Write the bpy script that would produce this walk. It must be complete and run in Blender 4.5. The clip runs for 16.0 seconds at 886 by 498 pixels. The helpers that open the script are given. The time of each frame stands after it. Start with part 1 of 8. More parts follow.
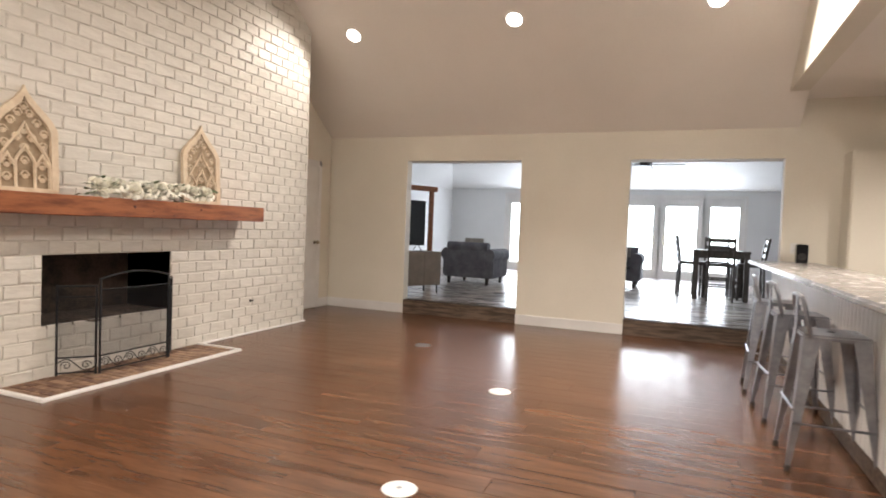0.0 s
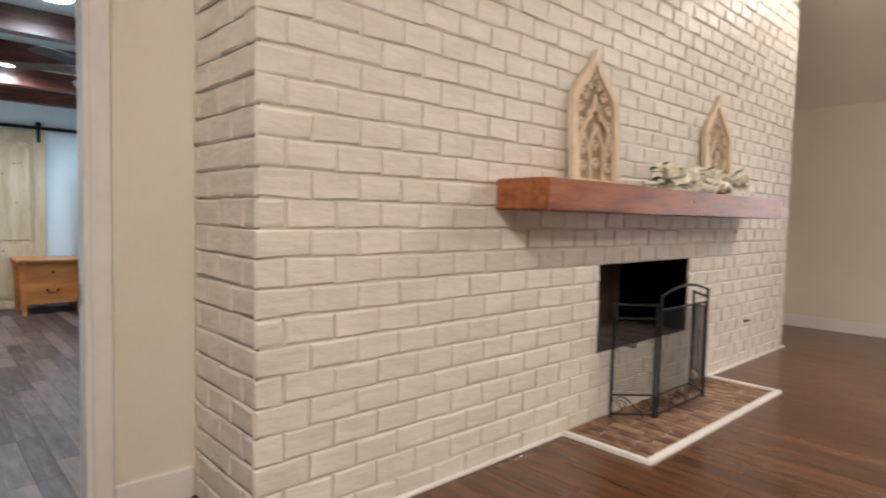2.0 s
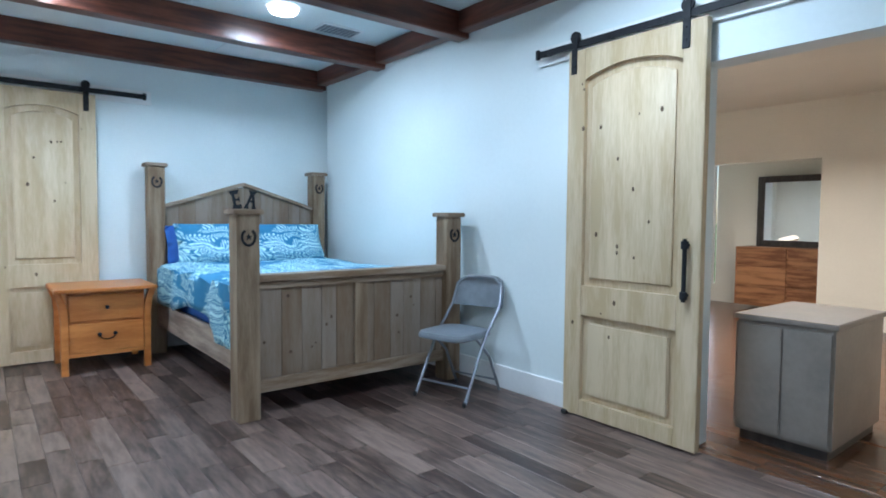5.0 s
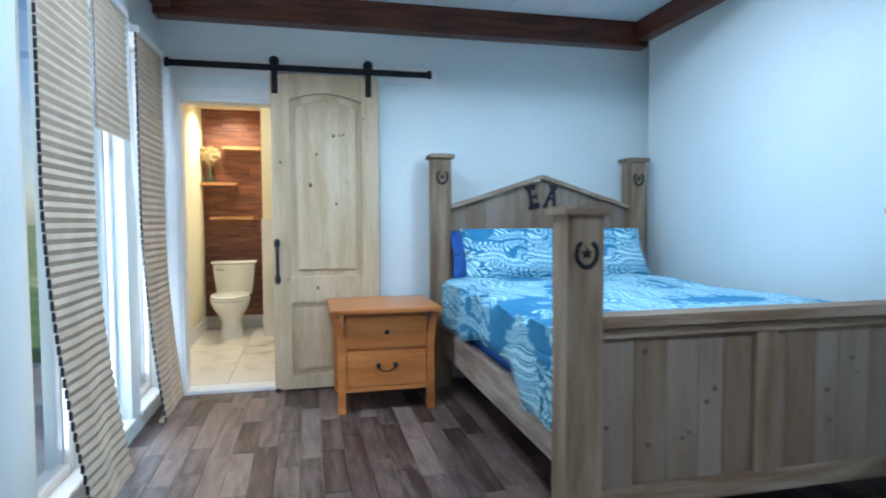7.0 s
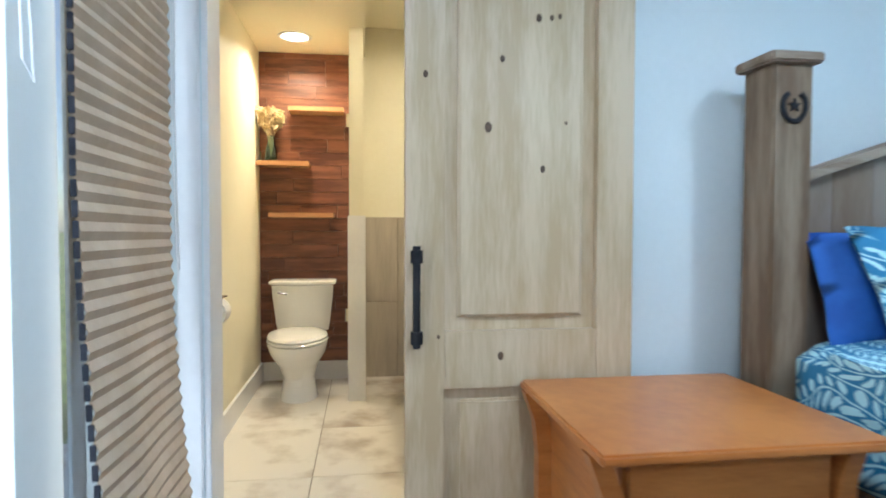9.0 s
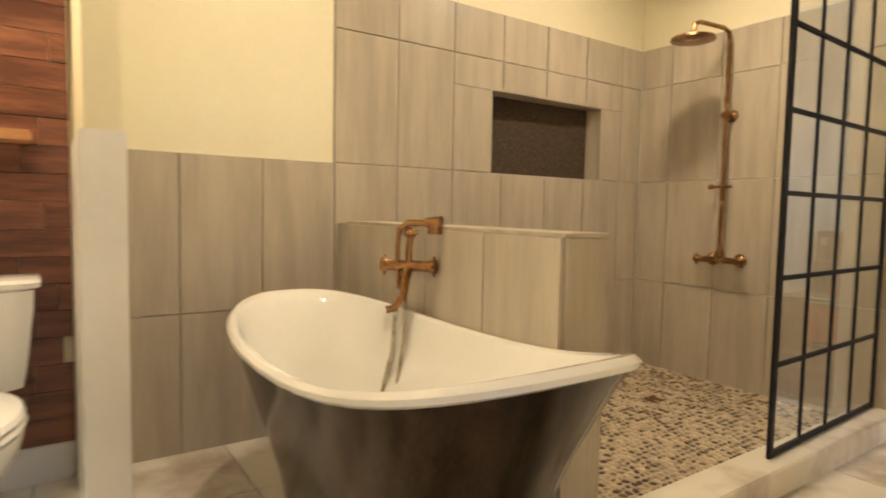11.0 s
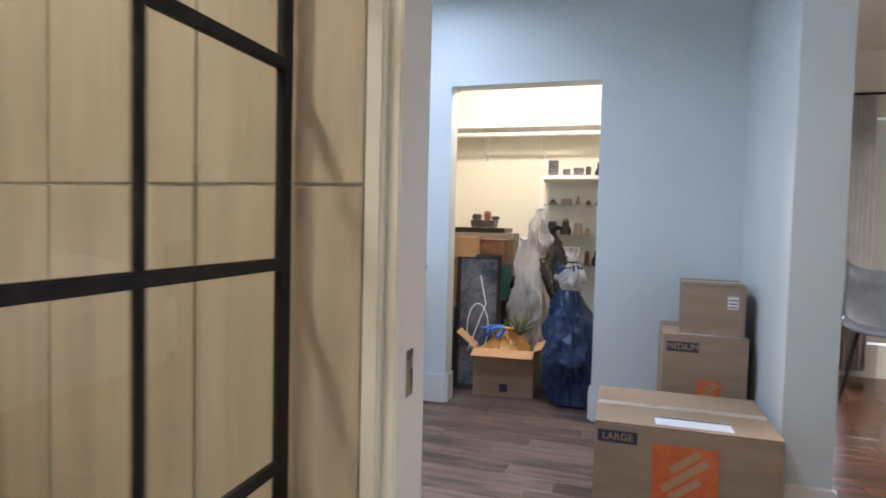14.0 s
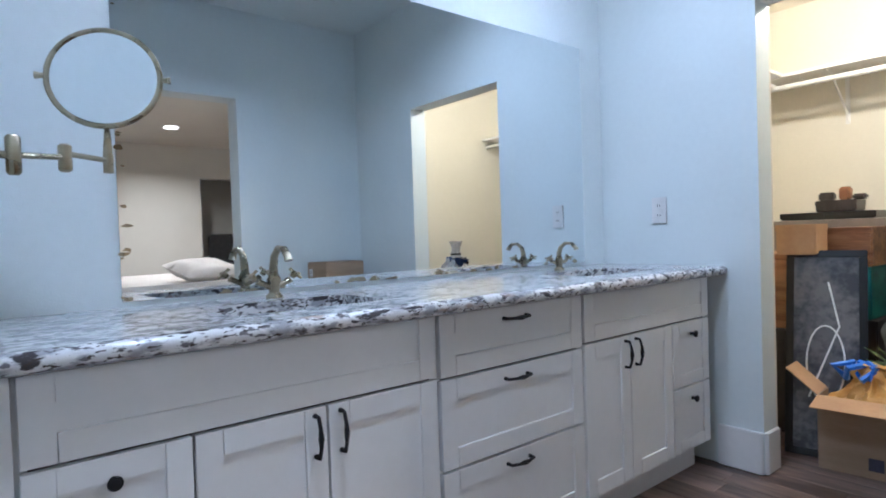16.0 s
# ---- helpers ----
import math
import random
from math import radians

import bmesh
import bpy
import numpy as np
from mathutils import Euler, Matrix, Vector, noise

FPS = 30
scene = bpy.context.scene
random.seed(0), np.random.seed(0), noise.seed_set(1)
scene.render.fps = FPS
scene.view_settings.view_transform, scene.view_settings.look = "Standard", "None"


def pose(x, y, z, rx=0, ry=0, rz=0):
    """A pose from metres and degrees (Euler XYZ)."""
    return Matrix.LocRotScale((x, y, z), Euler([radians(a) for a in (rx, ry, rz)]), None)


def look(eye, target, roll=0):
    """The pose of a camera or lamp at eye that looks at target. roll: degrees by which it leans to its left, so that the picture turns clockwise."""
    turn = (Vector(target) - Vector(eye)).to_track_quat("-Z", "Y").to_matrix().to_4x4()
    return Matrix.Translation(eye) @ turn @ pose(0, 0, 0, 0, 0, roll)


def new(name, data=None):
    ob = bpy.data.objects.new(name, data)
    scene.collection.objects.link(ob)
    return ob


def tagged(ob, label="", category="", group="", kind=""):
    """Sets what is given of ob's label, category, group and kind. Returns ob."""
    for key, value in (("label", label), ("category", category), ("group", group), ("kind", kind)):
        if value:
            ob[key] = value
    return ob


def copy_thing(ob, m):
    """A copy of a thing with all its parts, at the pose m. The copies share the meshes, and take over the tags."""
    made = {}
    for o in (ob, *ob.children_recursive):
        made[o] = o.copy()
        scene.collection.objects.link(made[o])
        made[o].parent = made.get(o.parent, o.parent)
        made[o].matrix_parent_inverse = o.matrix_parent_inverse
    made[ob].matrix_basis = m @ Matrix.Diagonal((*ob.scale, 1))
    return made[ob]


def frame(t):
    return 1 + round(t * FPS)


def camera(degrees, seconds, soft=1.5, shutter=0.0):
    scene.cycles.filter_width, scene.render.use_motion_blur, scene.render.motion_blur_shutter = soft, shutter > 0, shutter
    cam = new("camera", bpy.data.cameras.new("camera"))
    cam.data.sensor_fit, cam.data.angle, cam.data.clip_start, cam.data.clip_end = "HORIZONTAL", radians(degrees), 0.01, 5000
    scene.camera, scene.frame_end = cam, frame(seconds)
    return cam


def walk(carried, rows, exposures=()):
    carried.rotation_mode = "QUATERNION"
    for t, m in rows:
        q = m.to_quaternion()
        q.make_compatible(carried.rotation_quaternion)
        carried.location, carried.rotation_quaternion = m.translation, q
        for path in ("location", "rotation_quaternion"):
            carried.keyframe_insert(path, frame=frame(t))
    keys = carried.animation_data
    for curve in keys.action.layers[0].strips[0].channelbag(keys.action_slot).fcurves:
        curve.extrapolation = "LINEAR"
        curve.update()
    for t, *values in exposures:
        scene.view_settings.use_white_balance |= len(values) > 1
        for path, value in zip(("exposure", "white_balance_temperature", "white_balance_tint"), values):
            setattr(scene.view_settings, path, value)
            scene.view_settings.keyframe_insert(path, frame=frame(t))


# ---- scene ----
cam = camera(74.5, 16.0, 1.8, 0.3)
EXPOSURE = [(0, 0.02, 6200, 11), (1, -0.04, 6280, 12), (1.5, -0.24, 6300, 12), (2.5, -0.26, 6200, 12), (3, -0.22, 6050, 12), (3.5, 0.0, 5700, 10), (5.8, -0.07, 5650, 8), (8.2, -0.18, 5350, 7),
            (10.3, -0.18, 6550, 14), (12, -0.1, 6500, 15), (13, -0.1, 6100, 15), (13.5, -0.2, 5720, 15), (14.5, -0.25, 5380, 14), (15.3, -0.34, 5250, 12), (16, -0.40, 5200, 12)]
PATH = [
    (0, (0.132, -0.298, 1.238), (-0.614, 1.556, 1.163), 2.2),
    (0.5, (-0.438, -0.327, 1.235), (-1.185, 1.527, 1.161), 2.1),
    (1, (-1.042, -0.310, 1.189), (-1.891, 1.500, 1.114), 1.8),
    (1.5, (-1.739, -0.385, 1.188), (-2.955, 1.201, 1.108), 1.3),
    (2, (-2.304, -0.417, 1.184), (-3.769, 0.940, 1.071), 1.3),
    (2.5, (-2.924, -0.428, 1.177), (-4.522, 0.769, 1.065), 1.4),
    (3, (-3.469, -0.420, 1.149), (-5.108, 0.723, 1.050), 1.9),
    (3.5, (-4.078, -0.352, 1.126), (-5.723, 0.780, 1.023), 1.6),
    (4.4, (-4.800, -0.230, 1.118), (-6.405, 0.960, 1.016), 0.9),
    (5.8, (-5.719, 0.450, 1.108), (-7.254, 1.727, 1.006), 0.3),
    (6, (-5.857, 0.464, 1.119), (-7.514, 1.577, 1.013), 0.1),
    (6.5, (-6.184, 0.418, 1.119), (-8.039, 1.160, 1.012), -0.2),
    (7, (-6.580, 0.346, 1.118), (-8.527, 0.795, 1.018), -0.3),
    (7.5, (-7.118, 0.303, 1.123), (-9.098, 0.562, 1.019), -0.4),
    (8, (-7.675, 0.227, 1.115), (-9.664, 0.412, 1.010), -0.3),
    (8.2, (-7.899, 0.206, 1.105), (-9.887, 0.399, 1.002), -0.1),
    (10.3, (-10.140, -0.321, 0.979), (-12.016, 0.366, 0.879), 0.1),
    (10.5, (-10.302, -0.307, 0.990), (-12.128, 0.496, 0.852), 0.8),
    (11, (-10.609, -0.161, 0.943), (-12.256, 0.966, 0.813), 1.1),
    (11.5, (-10.810, 0.019, 0.932), (-12.153, 1.497, 0.815), 1.6),
    (12, (-10.950, 0.263, 1.011), (-11.971, 1.980, 0.910), 2.1),
    (12.5, (-11.055, 0.715, 1.068), (-11.892, 2.529, 0.972), 1.9),
    (13, (-11.106, 1.173, 1.096), (-11.846, 3.028, 1.000), 2.0),
    (13.5, (-11.105, 1.659, 1.097), (-11.672, 3.574, 1.005), 1.6),
    (14, (-11.153, 2.128, 1.089), (-11.762, 4.031, 1.000), 1.4),
    (14.5, (-11.235, 2.665, 1.052), (-12.071, 4.480, 0.966), 1.2),
    (15, (-11.282, 2.918, 0.997), (-12.610, 4.412, 0.931), -1.1),
    (15.5, (-11.209, 3.018, 1.010), (-12.793, 4.237, 0.957), -1.9),
    (16, (-11.192, 3.024, 1.002), (-12.736, 4.285, 0.958), -1.9),
]
walk(cam, [(t, look(eye, target, roll)) for t, eye, target, roll in PATH], exposures=EXPOSURE)


# ---- light ----
world = bpy.data.worlds.new("sky")
scene.world = world
world.use_nodes = True
_n = world.node_tree.nodes
_sky = _n.new("ShaderNodeTexSky")
_sky.sky_type, _sky.sun_disc = "NISHITA", False
_sky.sun_elevation, _sky.sun_rotation = radians(48), radians(20)
_n["Background"].inputs[1].default_value = 0.15
world.node_tree.links.new(_sky.outputs[0], _n["Background"].inputs[0])
sun = new("sun", bpy.data.lights.new("sun", "SUN"))
sun.data.energy, sun.data.angle, sun.data.color = 3.0, radians(0.6), (1, 0.96, 0.9)
sun.matrix_world = look((0, 30, 34), (0, 0, 0))

WARM, COOL, GOLD = (1.0, 0.88, 0.74), (0.72, 0.87, 1.0), (1.0, 0.82, 0.54)


def lamp(x, y, z, watts, colour, size=0.16, normal=(0, 0, -1), spread=150):
    """A recessed ceiling lamp's light, just under its lens."""
    li = bpy.data.lights.new("lamp", "AREA")
    li.shape, li.size, li.energy, li.color, li.spread = "DISK", size, watts, colour, radians(spread)
    ob = new("lamp_light", li)
    p = Vector((x, y, z)) + Vector(normal) * 0.02
    ob.matrix_world = look(p, p + Vector(normal))
    return ob


def window_light(x0, x1, y0, y1, z0, z1, towards, watts, colour):
    """The sky's light that comes in through one window opening."""
    li = bpy.data.lights.new("daylight", "AREA")
    li.shape, li.energy, li.color = "RECTANGLE", watts, colour
    c = Vector(((x0 + x1) / 2, (y0 + y1) / 2, (z0 + z1) / 2))
    ob = new("window_daylight", li)
    ob.matrix_world = look(c, c + Vector(towards))
    li.size, li.size_y = max(x1 - x0, y1 - y0), z1 - z0
    return ob


SLOPE = 0.75


def vault(y):
    """Height of the living room's sloped ceiling."""
    return 2.49 + SLOPE * (7.17 - y) if y > 2.4 else 2.49 + SLOPE * (y + 2.37)


# ---- materials ----
def nodes_of(name):
    m = bpy.data.materials.new(name)
    m.use_nodes = True
    t = m.node_tree
    return m, t, t.nodes["Principled BSDF"], t.nodes, t.links


def surf(name, c1, c2, scale=3.0, rough=0.5, metal=0.0, bump=0.0, stretch=(1, 1, 1), fine=40.0, bump_scale=None,
         rnd=0.0, isl=False, rvar=0.1, spec=0.5, coat=0.0, mid=(0.35, 0.65), detail=6.0, objects=True):
    """Two tones mixed by noise at two scales, with fine relief; rnd varies the tone from piece to piece."""
    m, t, b, N, L = nodes_of(name)
    tc = N.new("ShaderNodeTexCoord")
    mp = N.new("ShaderNodeMapping")
    mp.inputs["Scale"].default_value = stretch
    src = tc.outputs["Object"] if objects else N.new("ShaderNodeNewGeometry").outputs["Position"]
    ran = None
    if rnd:
        ran = N.new("ShaderNodeNewGeometry").outputs["Random Per Island"] if isl else N.new("ShaderNodeObjectInfo").outputs["Random"]
        mul = N.new("ShaderNodeVectorMath")
        mul.operation = "MULTIPLY_ADD"
        cmb = N.new("ShaderNodeCombineXYZ")
        for k in range(3):
            L.new(ran, cmb.inputs[k])
        L.new(cmb.outputs[0], mul.inputs[0])
        mul.inputs[1].default_value = (37, 53, 29)
        L.new(src, mul.inputs[2])
        src = mul.outputs[0]
    L.new(src, mp.inputs[0])
    n1 = N.new("ShaderNodeTexNoise")
    n1.inputs["Scale"].default_value, n1.inputs["Detail"].default_value = scale, detail
    n2 = N.new("ShaderNodeTexNoise")
    n2.inputs["Scale"].default_value, n2.inputs["Detail"].default_value = fine, 4
    L.new(mp.outputs[0], n1.inputs["Vector"])
    L.new(mp.outputs[0], n2.inputs["Vector"])
    add = N.new("ShaderNodeMath")
    add.operation = "MULTIPLY_ADD"
    L.new(n2.outputs["Fac"], add.inputs[0])
    add.inputs[1].default_value = 0.3
    L.new(n1.outputs["Fac"], add.inputs[2])
    rmp = N.new("ShaderNodeMapRange")
    rmp.inputs[1].default_value, rmp.inputs[2].default_value = mid[0] + 0.15, mid[1] + 0.15
    L.new(add.outputs[0], rmp.inputs[0])
    fac = rmp.outputs[0]
    if rnd:
        s = N.new("ShaderNodeMath")
        s.operation = "MULTIPLY_ADD"
        s.use_clamp = True
        sub = N.new("ShaderNodeMath")
        sub.operation = "SUBTRACT"
        L.new(ran, sub.inputs[0])
        sub.inputs[1].default_value = 0.5
        L.new(sub.outputs[0], s.inputs[0])
        s.inputs[1].default_value = 2 * rnd
        L.new(fac, s.inputs[2])
        fac = s.outputs[0]
    mx = N.new("ShaderNodeMix")
    mx.data_type = "RGBA"
    L.new(fac, mx.inputs[0])
    mx.inputs[6].default_value, mx.inputs[7].default_value = (*c1, 1), (*c2, 1)
    L.new(mx.outputs[2], b.inputs["Base Color"])
    b.inputs["Metallic"].default_value = metal
    b.inputs["Specular IOR Level"].default_value = spec
    b.inputs["Coat Weight"].default_value = coat
    rr = N.new("ShaderNodeMapRange")
    rr.inputs[3].default_value, rr.inputs[4].default_value = max(0.02, rough - rvar), min(1, rough + rvar)
    L.new(n1.outputs["Fac"], rr.inputs[0])
    L.new(rr.outputs[0], b.inputs["Roughness"])
    if bump:
        bp = N.new("ShaderNodeBump")
        bp.inputs["Strength"].default_value, bp.inputs["Distance"].default_value = 1.0, bump
        if bump_scale:
            n3 = N.new("ShaderNodeTexNoise")
            n3.inputs["Scale"].default_value, n3.inputs["Detail"].default_value = bump_scale, 3
            L.new(mp.outputs[0], n3.inputs["Vector"])
            L.new(n3.outputs["Fac"], bp.inputs["Height"])
        else:
            L.new(add.outputs[0], bp.inputs["Height"])
        L.new(bp.outputs[0], b.inputs["Normal"])
    return m


def glow(name, colour, strength):
    m, t, b, N, L = nodes_of(name)
    b.inputs["Emission Color"].default_value, b.inputs["Emission Strength"].default_value = (*colour, 1), strength
    b.inputs["Base Color"].default_value = (0.8, 0.8, 0.8, 1)
    return m


def clear(name, tint=(1, 1, 1), rough=0.0):
    m, t, b, N, L = nodes_of(name)
    b.inputs["Base Color"].default_value = (*tint, 1)
    b.inputs["Transmission Weight"].default_value, b.inputs["Roughness"].default_value, b.inputs["IOR"].default_value = 1, rough, 1.45
    return m


M = {}
M["paint_cream"] = surf("paint_cream", (0.74, 0.70, 0.61), (0.79, 0.75, 0.66), 1.2, 0.6, bump=0.0006, bump_scale=220, objects=False)
M["paint_ceiling"] = surf("paint_ceiling", (0.83, 0.79, 0.74), (0.87, 0.83, 0.78), 1.0, 0.75, bump=0.0008, bump_scale=180, objects=False)
M["paint_sun"] = surf("paint_sun", (0.76, 0.77, 0.78), (0.81, 0.82, 0.83), 1.2, 0.55, bump=0.0006, bump_scale=220, objects=False)
M["paint_white"] = surf("paint_white", (0.675, 0.725, 0.725), (0.725, 0.775, 0.775), 1.2, 0.55, bump=0.0006, bump_scale=220, objects=False)
M["paint_yellow"] = surf("paint_yellow", (0.80, 0.74, 0.55), (0.84, 0.79, 0.61), 1.2, 0.55, bump=0.0006, bump_scale=220, objects=False)
M["trim"] = surf("trim", (0.76, 0.75, 0.74), (0.82, 0.81, 0.80), 4, 0.38, bump=0.0003, bump_scale=90)
M["brick_paint"] = surf("brick_paint", (0.64, 0.61, 0.555), (0.73, 0.70, 0.645), 7, 0.5, bump=0.006, bump_scale=16, stretch=(1, 0.55, 1.9), rnd=0.12, fine=70)
M["brick_paint_rest"] = surf("brick_paint_rest", (0.64, 0.61, 0.555), (0.73, 0.70, 0.645), 7, 0.5, bump=0.006, bump_scale=16, stretch=(1, 0.55, 1.9), rnd=0.12, isl=True, fine=70)
M["mortar_paint"] = surf("mortar_paint", (0.60, 0.57, 0.515), (0.70, 0.67, 0.61), 9, 0.7, bump=0.004, bump_scale=60)
M["floor_living"] = surf("floor_living", (0.066, 0.028, 0.0135), (0.15, 0.069, 0.034), 1.8, 0.23, stretch=(0.9, 7, 7), bump=0.0004, rnd=0.12, fine=14, spec=0.45, rvar=0.08, mid=(0.3, 0.7))
M["floor_grey"] = surf("floor_grey", (0.040, 0.021, 0.016), (0.24, 0.165, 0.135), 3.2, 0.36, stretch=(1.4, 9, 9), bump=0.0005, rnd=0.42, fine=14, rvar=0.08, mid=(0.3, 0.75))
M["floor_grey_y"] = surf("floor_grey_y", (0.045, 0.026, 0.019), (0.26, 0.18, 0.14), 3.0, 0.36, stretch=(1.1, 8, 8), bump=0.0005, rnd=0.34, fine=14, rvar=0.08, mid=(0.3, 0.75))
M["floor_sun"] = surf("floor_sun", (0.15, 0.125, 0.11), (0.46, 0.41, 0.37), 2.5, 0.28, stretch=(1.1, 8, 8), rnd=0.3, fine=14)
M["subfloor"] = surf("subfloor", (0.02, 0.013, 0.01), (0.03, 0.02, 0.015), 8, 0.8)
M["mantel"] = surf("mantel", (0.13, 0.035, 0.012), (0.36, 0.125, 0.045), 3, 0.42, stretch=(8, 1.0, 8), bump=0.0012, fine=18, mid=(0.25, 0.6))
M["beam"] = surf("beam", (0.050, 0.014, 0.008), (0.15, 0.046, 0.026), 3, 0.35, stretch=(9, 1, 9), bump=0.001, fine=18, rnd=0.1)
M["beam_x"] = surf("beam_x", (0.050, 0.014, 0.008), (0.15, 0.046, 0.026), 3, 0.35, stretch=(1, 9, 9), bump=0.001, fine=18)
M["barn"] = surf("barn", (0.46, 0.335, 0.19), (0.61, 0.475, 0.315), 2.0, 0.5, stretch=(6, 6, 0.8), bump=0.0008, fine=16, rnd=0.12)
M["knot"] = surf("knot", (0.06, 0.032, 0.015), (0.13, 0.075, 0.04), 60, 0.6)
M["black_iron"] = surf("black_iron", (0.010, 0.010, 0.012), (0.020, 0.020, 0.023), 30, 0.6, metal=0.0, spec=0.25, bump=0.0003)
M["firebox"] = surf("firebox", (0.03, 0.025, 0.021), (0.12, 0.085, 0.065), 5, 0.8, bump=0.004, bump_scale=14)
M["hearth_brick"] = surf("hearth_brick", (0.10, 0.045, 0.028), (0.34, 0.22, 0.14), 9, 0.7, bump=0.002, rnd=0.35)
M["tracery"] = surf("tracery", (0.62, 0.50, 0.36), (0.74, 0.63, 0.48), 12, 0.7, bump=0.0015)
M["tracery_dark"] = surf("tracery_dark", (0.30, 0.22, 0.14), (0.42, 0.33, 0.23), 12, 0.8, bump=0.0015)
M["petal"] = surf("petal", (0.80, 0.78, 0.66), (0.88, 0.87, 0.80), 20, 0.6)
M["leaf"] = surf("leaf", (0.05, 0.09, 0.03), (0.13, 0.19, 0.07), 15, 0.5, rnd=0.2, isl=True)
M["steel"] = surf("steel", (0.25, 0.26, 0.29), (0.40, 0.41, 0.45), 6, 0.32, metal=0.9, rvar=0.12)
M["rubber"] = surf("rubber", (0.012, 0.012, 0.012), (0.03, 0.025, 0.022), 20, 0.7)
M["counter_bar"] = surf("counter_bar", (0.20, 0.19, 0.19), (0.36, 0.33, 0.31), 8, 0.25, fine=90)
M["old_wood"] = surf("old_wood", (0.05, 0.032, 0.022), (0.17, 0.12, 0.085), 4, 0.6, stretch=(1, 8, 8), bump=0.002)
M["bed_wood"] = surf("bed_wood", (0.17, 0.105, 0.058), (0.255, 0.200, 0.155), 1.7, 0.65, stretch=(7, 7, 1.0), bump=0.0018, rnd=0.30, fine=22, mid=(0.30, 0.72))
M["bed_wood_h"] = surf("bed_wood_h", (0.19, 0.115, 0.062), (0.34, 0.265, 0.195), 2.4, 0.6, stretch=(9, 1, 9), bump=0.0012, rnd=0.2, fine=18)
M["bed_post"] = surf("bed_post", (0.15, 0.088, 0.045), (0.30, 0.22, 0.145), 1.9, 0.62, stretch=(9, 9, 0.9), bump=0.0015, rnd=0.15, fine=20)
M["bed_rail"] = surf("bed_rail", (0.18, 0.13, 0.10), (0.42, 0.33, 0.26), 2.4, 0.6, stretch=(1, 9, 9), bump=0.0012, rnd=0.2, fine=18)
M["oak"] = surf("oak", (0.43, 0.135, 0.028), (0.60, 0.225, 0.055), 2.2, 0.38, stretch=(1.2, 1.2, 8), bump=0.0004, fine=22, coat=0.2)
M["tile_wall"] = surf("tile_wall", (0.42, 0.365, 0.295), (0.52, 0.46, 0.375), 2.4, 0.32, stretch=(6, 6, 0.7), fine=14, rnd=0.07, rvar=0.06)
M["grout"] = surf("grout", (0.36, 0.305, 0.235), (0.43, 0.37, 0.295), 30, 0.85)
M["marble"] = surf("marble", (0.48, 0.40, 0.32), (0.82, 0.77, 0.69), 2.3, 0.14, fine=9, rnd=0.12, rvar=0.04, mid=(0.28, 0.48), detail=10)
M["niche"] = surf("niche", (0.035, 0.022, 0.014), (0.085, 0.058, 0.038), 60, 0.6, bump=0.002, fine=120)
M["shiplap"] = surf("shiplap", (0.085, 0.026, 0.015), (0.24, 0.095, 0.052), 2.6, 0.42, stretch=(8, 1, 9), bump=0.001, rnd=0.26, fine=16)
M["shelf_wood"] = surf("shelf_wood", (0.40, 0.19, 0.075), (0.52, 0.28, 0.13), 2.6, 0.45, stretch=(8, 1, 8), fine=20)
M["enamel"] = surf("enamel", (0.80, 0.79, 0.76), (0.83, 0.82, 0.79), 4, 0.10, rvar=0.03, coat=0.4)
M["tub_metal"] = surf("tub_metal", (0.022, 0.015, 0.010), (0.062, 0.045, 0.033), 2, 0.14, metal=0.95, stretch=(4, 4, 0.5), rvar=0.05)
M["bronze"] = surf("bronze", (0.22, 0.115, 0.055), (0.38, 0.215, 0.105), 18, 0.25, metal=1.0)
M["brass_old"] = surf("brass_old", (0.28, 0.24, 0.16), (0.44, 0.39, 0.28), 18, 0.28, metal=1.0)
M["gold"] = surf("gold", (0.72, 0.45, 0.12), (0.85, 0.58, 0.20), 10, 0.14, metal=1.0, rvar=0.04)
M["pebble"] = surf("pebble", (0.10, 0.065, 0.04), (0.60, 0.50, 0.36), 10, 0.45, rnd=0.75, isl=True)
M["pebble_bed"] = surf("pebble_bed", (0.40, 0.32, 0.22), (0.52, 0.43, 0.31), 40, 0.9)
M["glass"] = clear("glass", (0.97, 1, 0.98))
M["cabinet"] = surf("cabinet", (0.76, 0.76, 0.76), (0.81, 0.81, 0.81), 3, 0.36, rvar=0.05)
# Dark grey that stands for the shade in the gaps of white cabinets.
M["cabinet_gap_shade"] = surf("cabinet_gap_shade", (0.10, 0.10, 0.10), (0.14, 0.14, 0.14), 3, 0.8)
M["cardboard"] = surf("cardboard", (0.31, 0.215, 0.135), (0.38, 0.27, 0.18), 3, 0.8, stretch=(1, 1, 6), fine=60, bump=0.0003)
M["cardboard_in"] = surf("cardboard_in", (0.44, 0.25, 0.12), (0.54, 0.33, 0.17), 3, 0.8, fine=60)
M["orange_print"] = surf("orange_print", (0.62, 0.13, 0.035), (0.70, 0.17, 0.05), 30, 0.8)
M["navy_print"] = surf("navy_print", (0.035, 0.035, 0.06), (0.06, 0.06, 0.09), 30, 0.8)
M["paper"] = surf("paper", (0.72, 0.72, 0.72), (0.80, 0.80, 0.80), 30, 0.8)
M["tape"] = surf("tape", (0.40, 0.34, 0.26), (0.48, 0.41, 0.32), 20, 0.3)
M["bag_blue"] = surf("bag_blue", (0.014, 0.030, 0.085), (0.03, 0.055, 0.13), 5, 0.22, bump=0.012, bump_scale=26, rvar=0.08)
M["bag_black"] = surf("bag_black", (0.012, 0.012, 0.012), (0.035, 0.03, 0.026), 5, 0.25, bump=0.012, bump_scale=26)
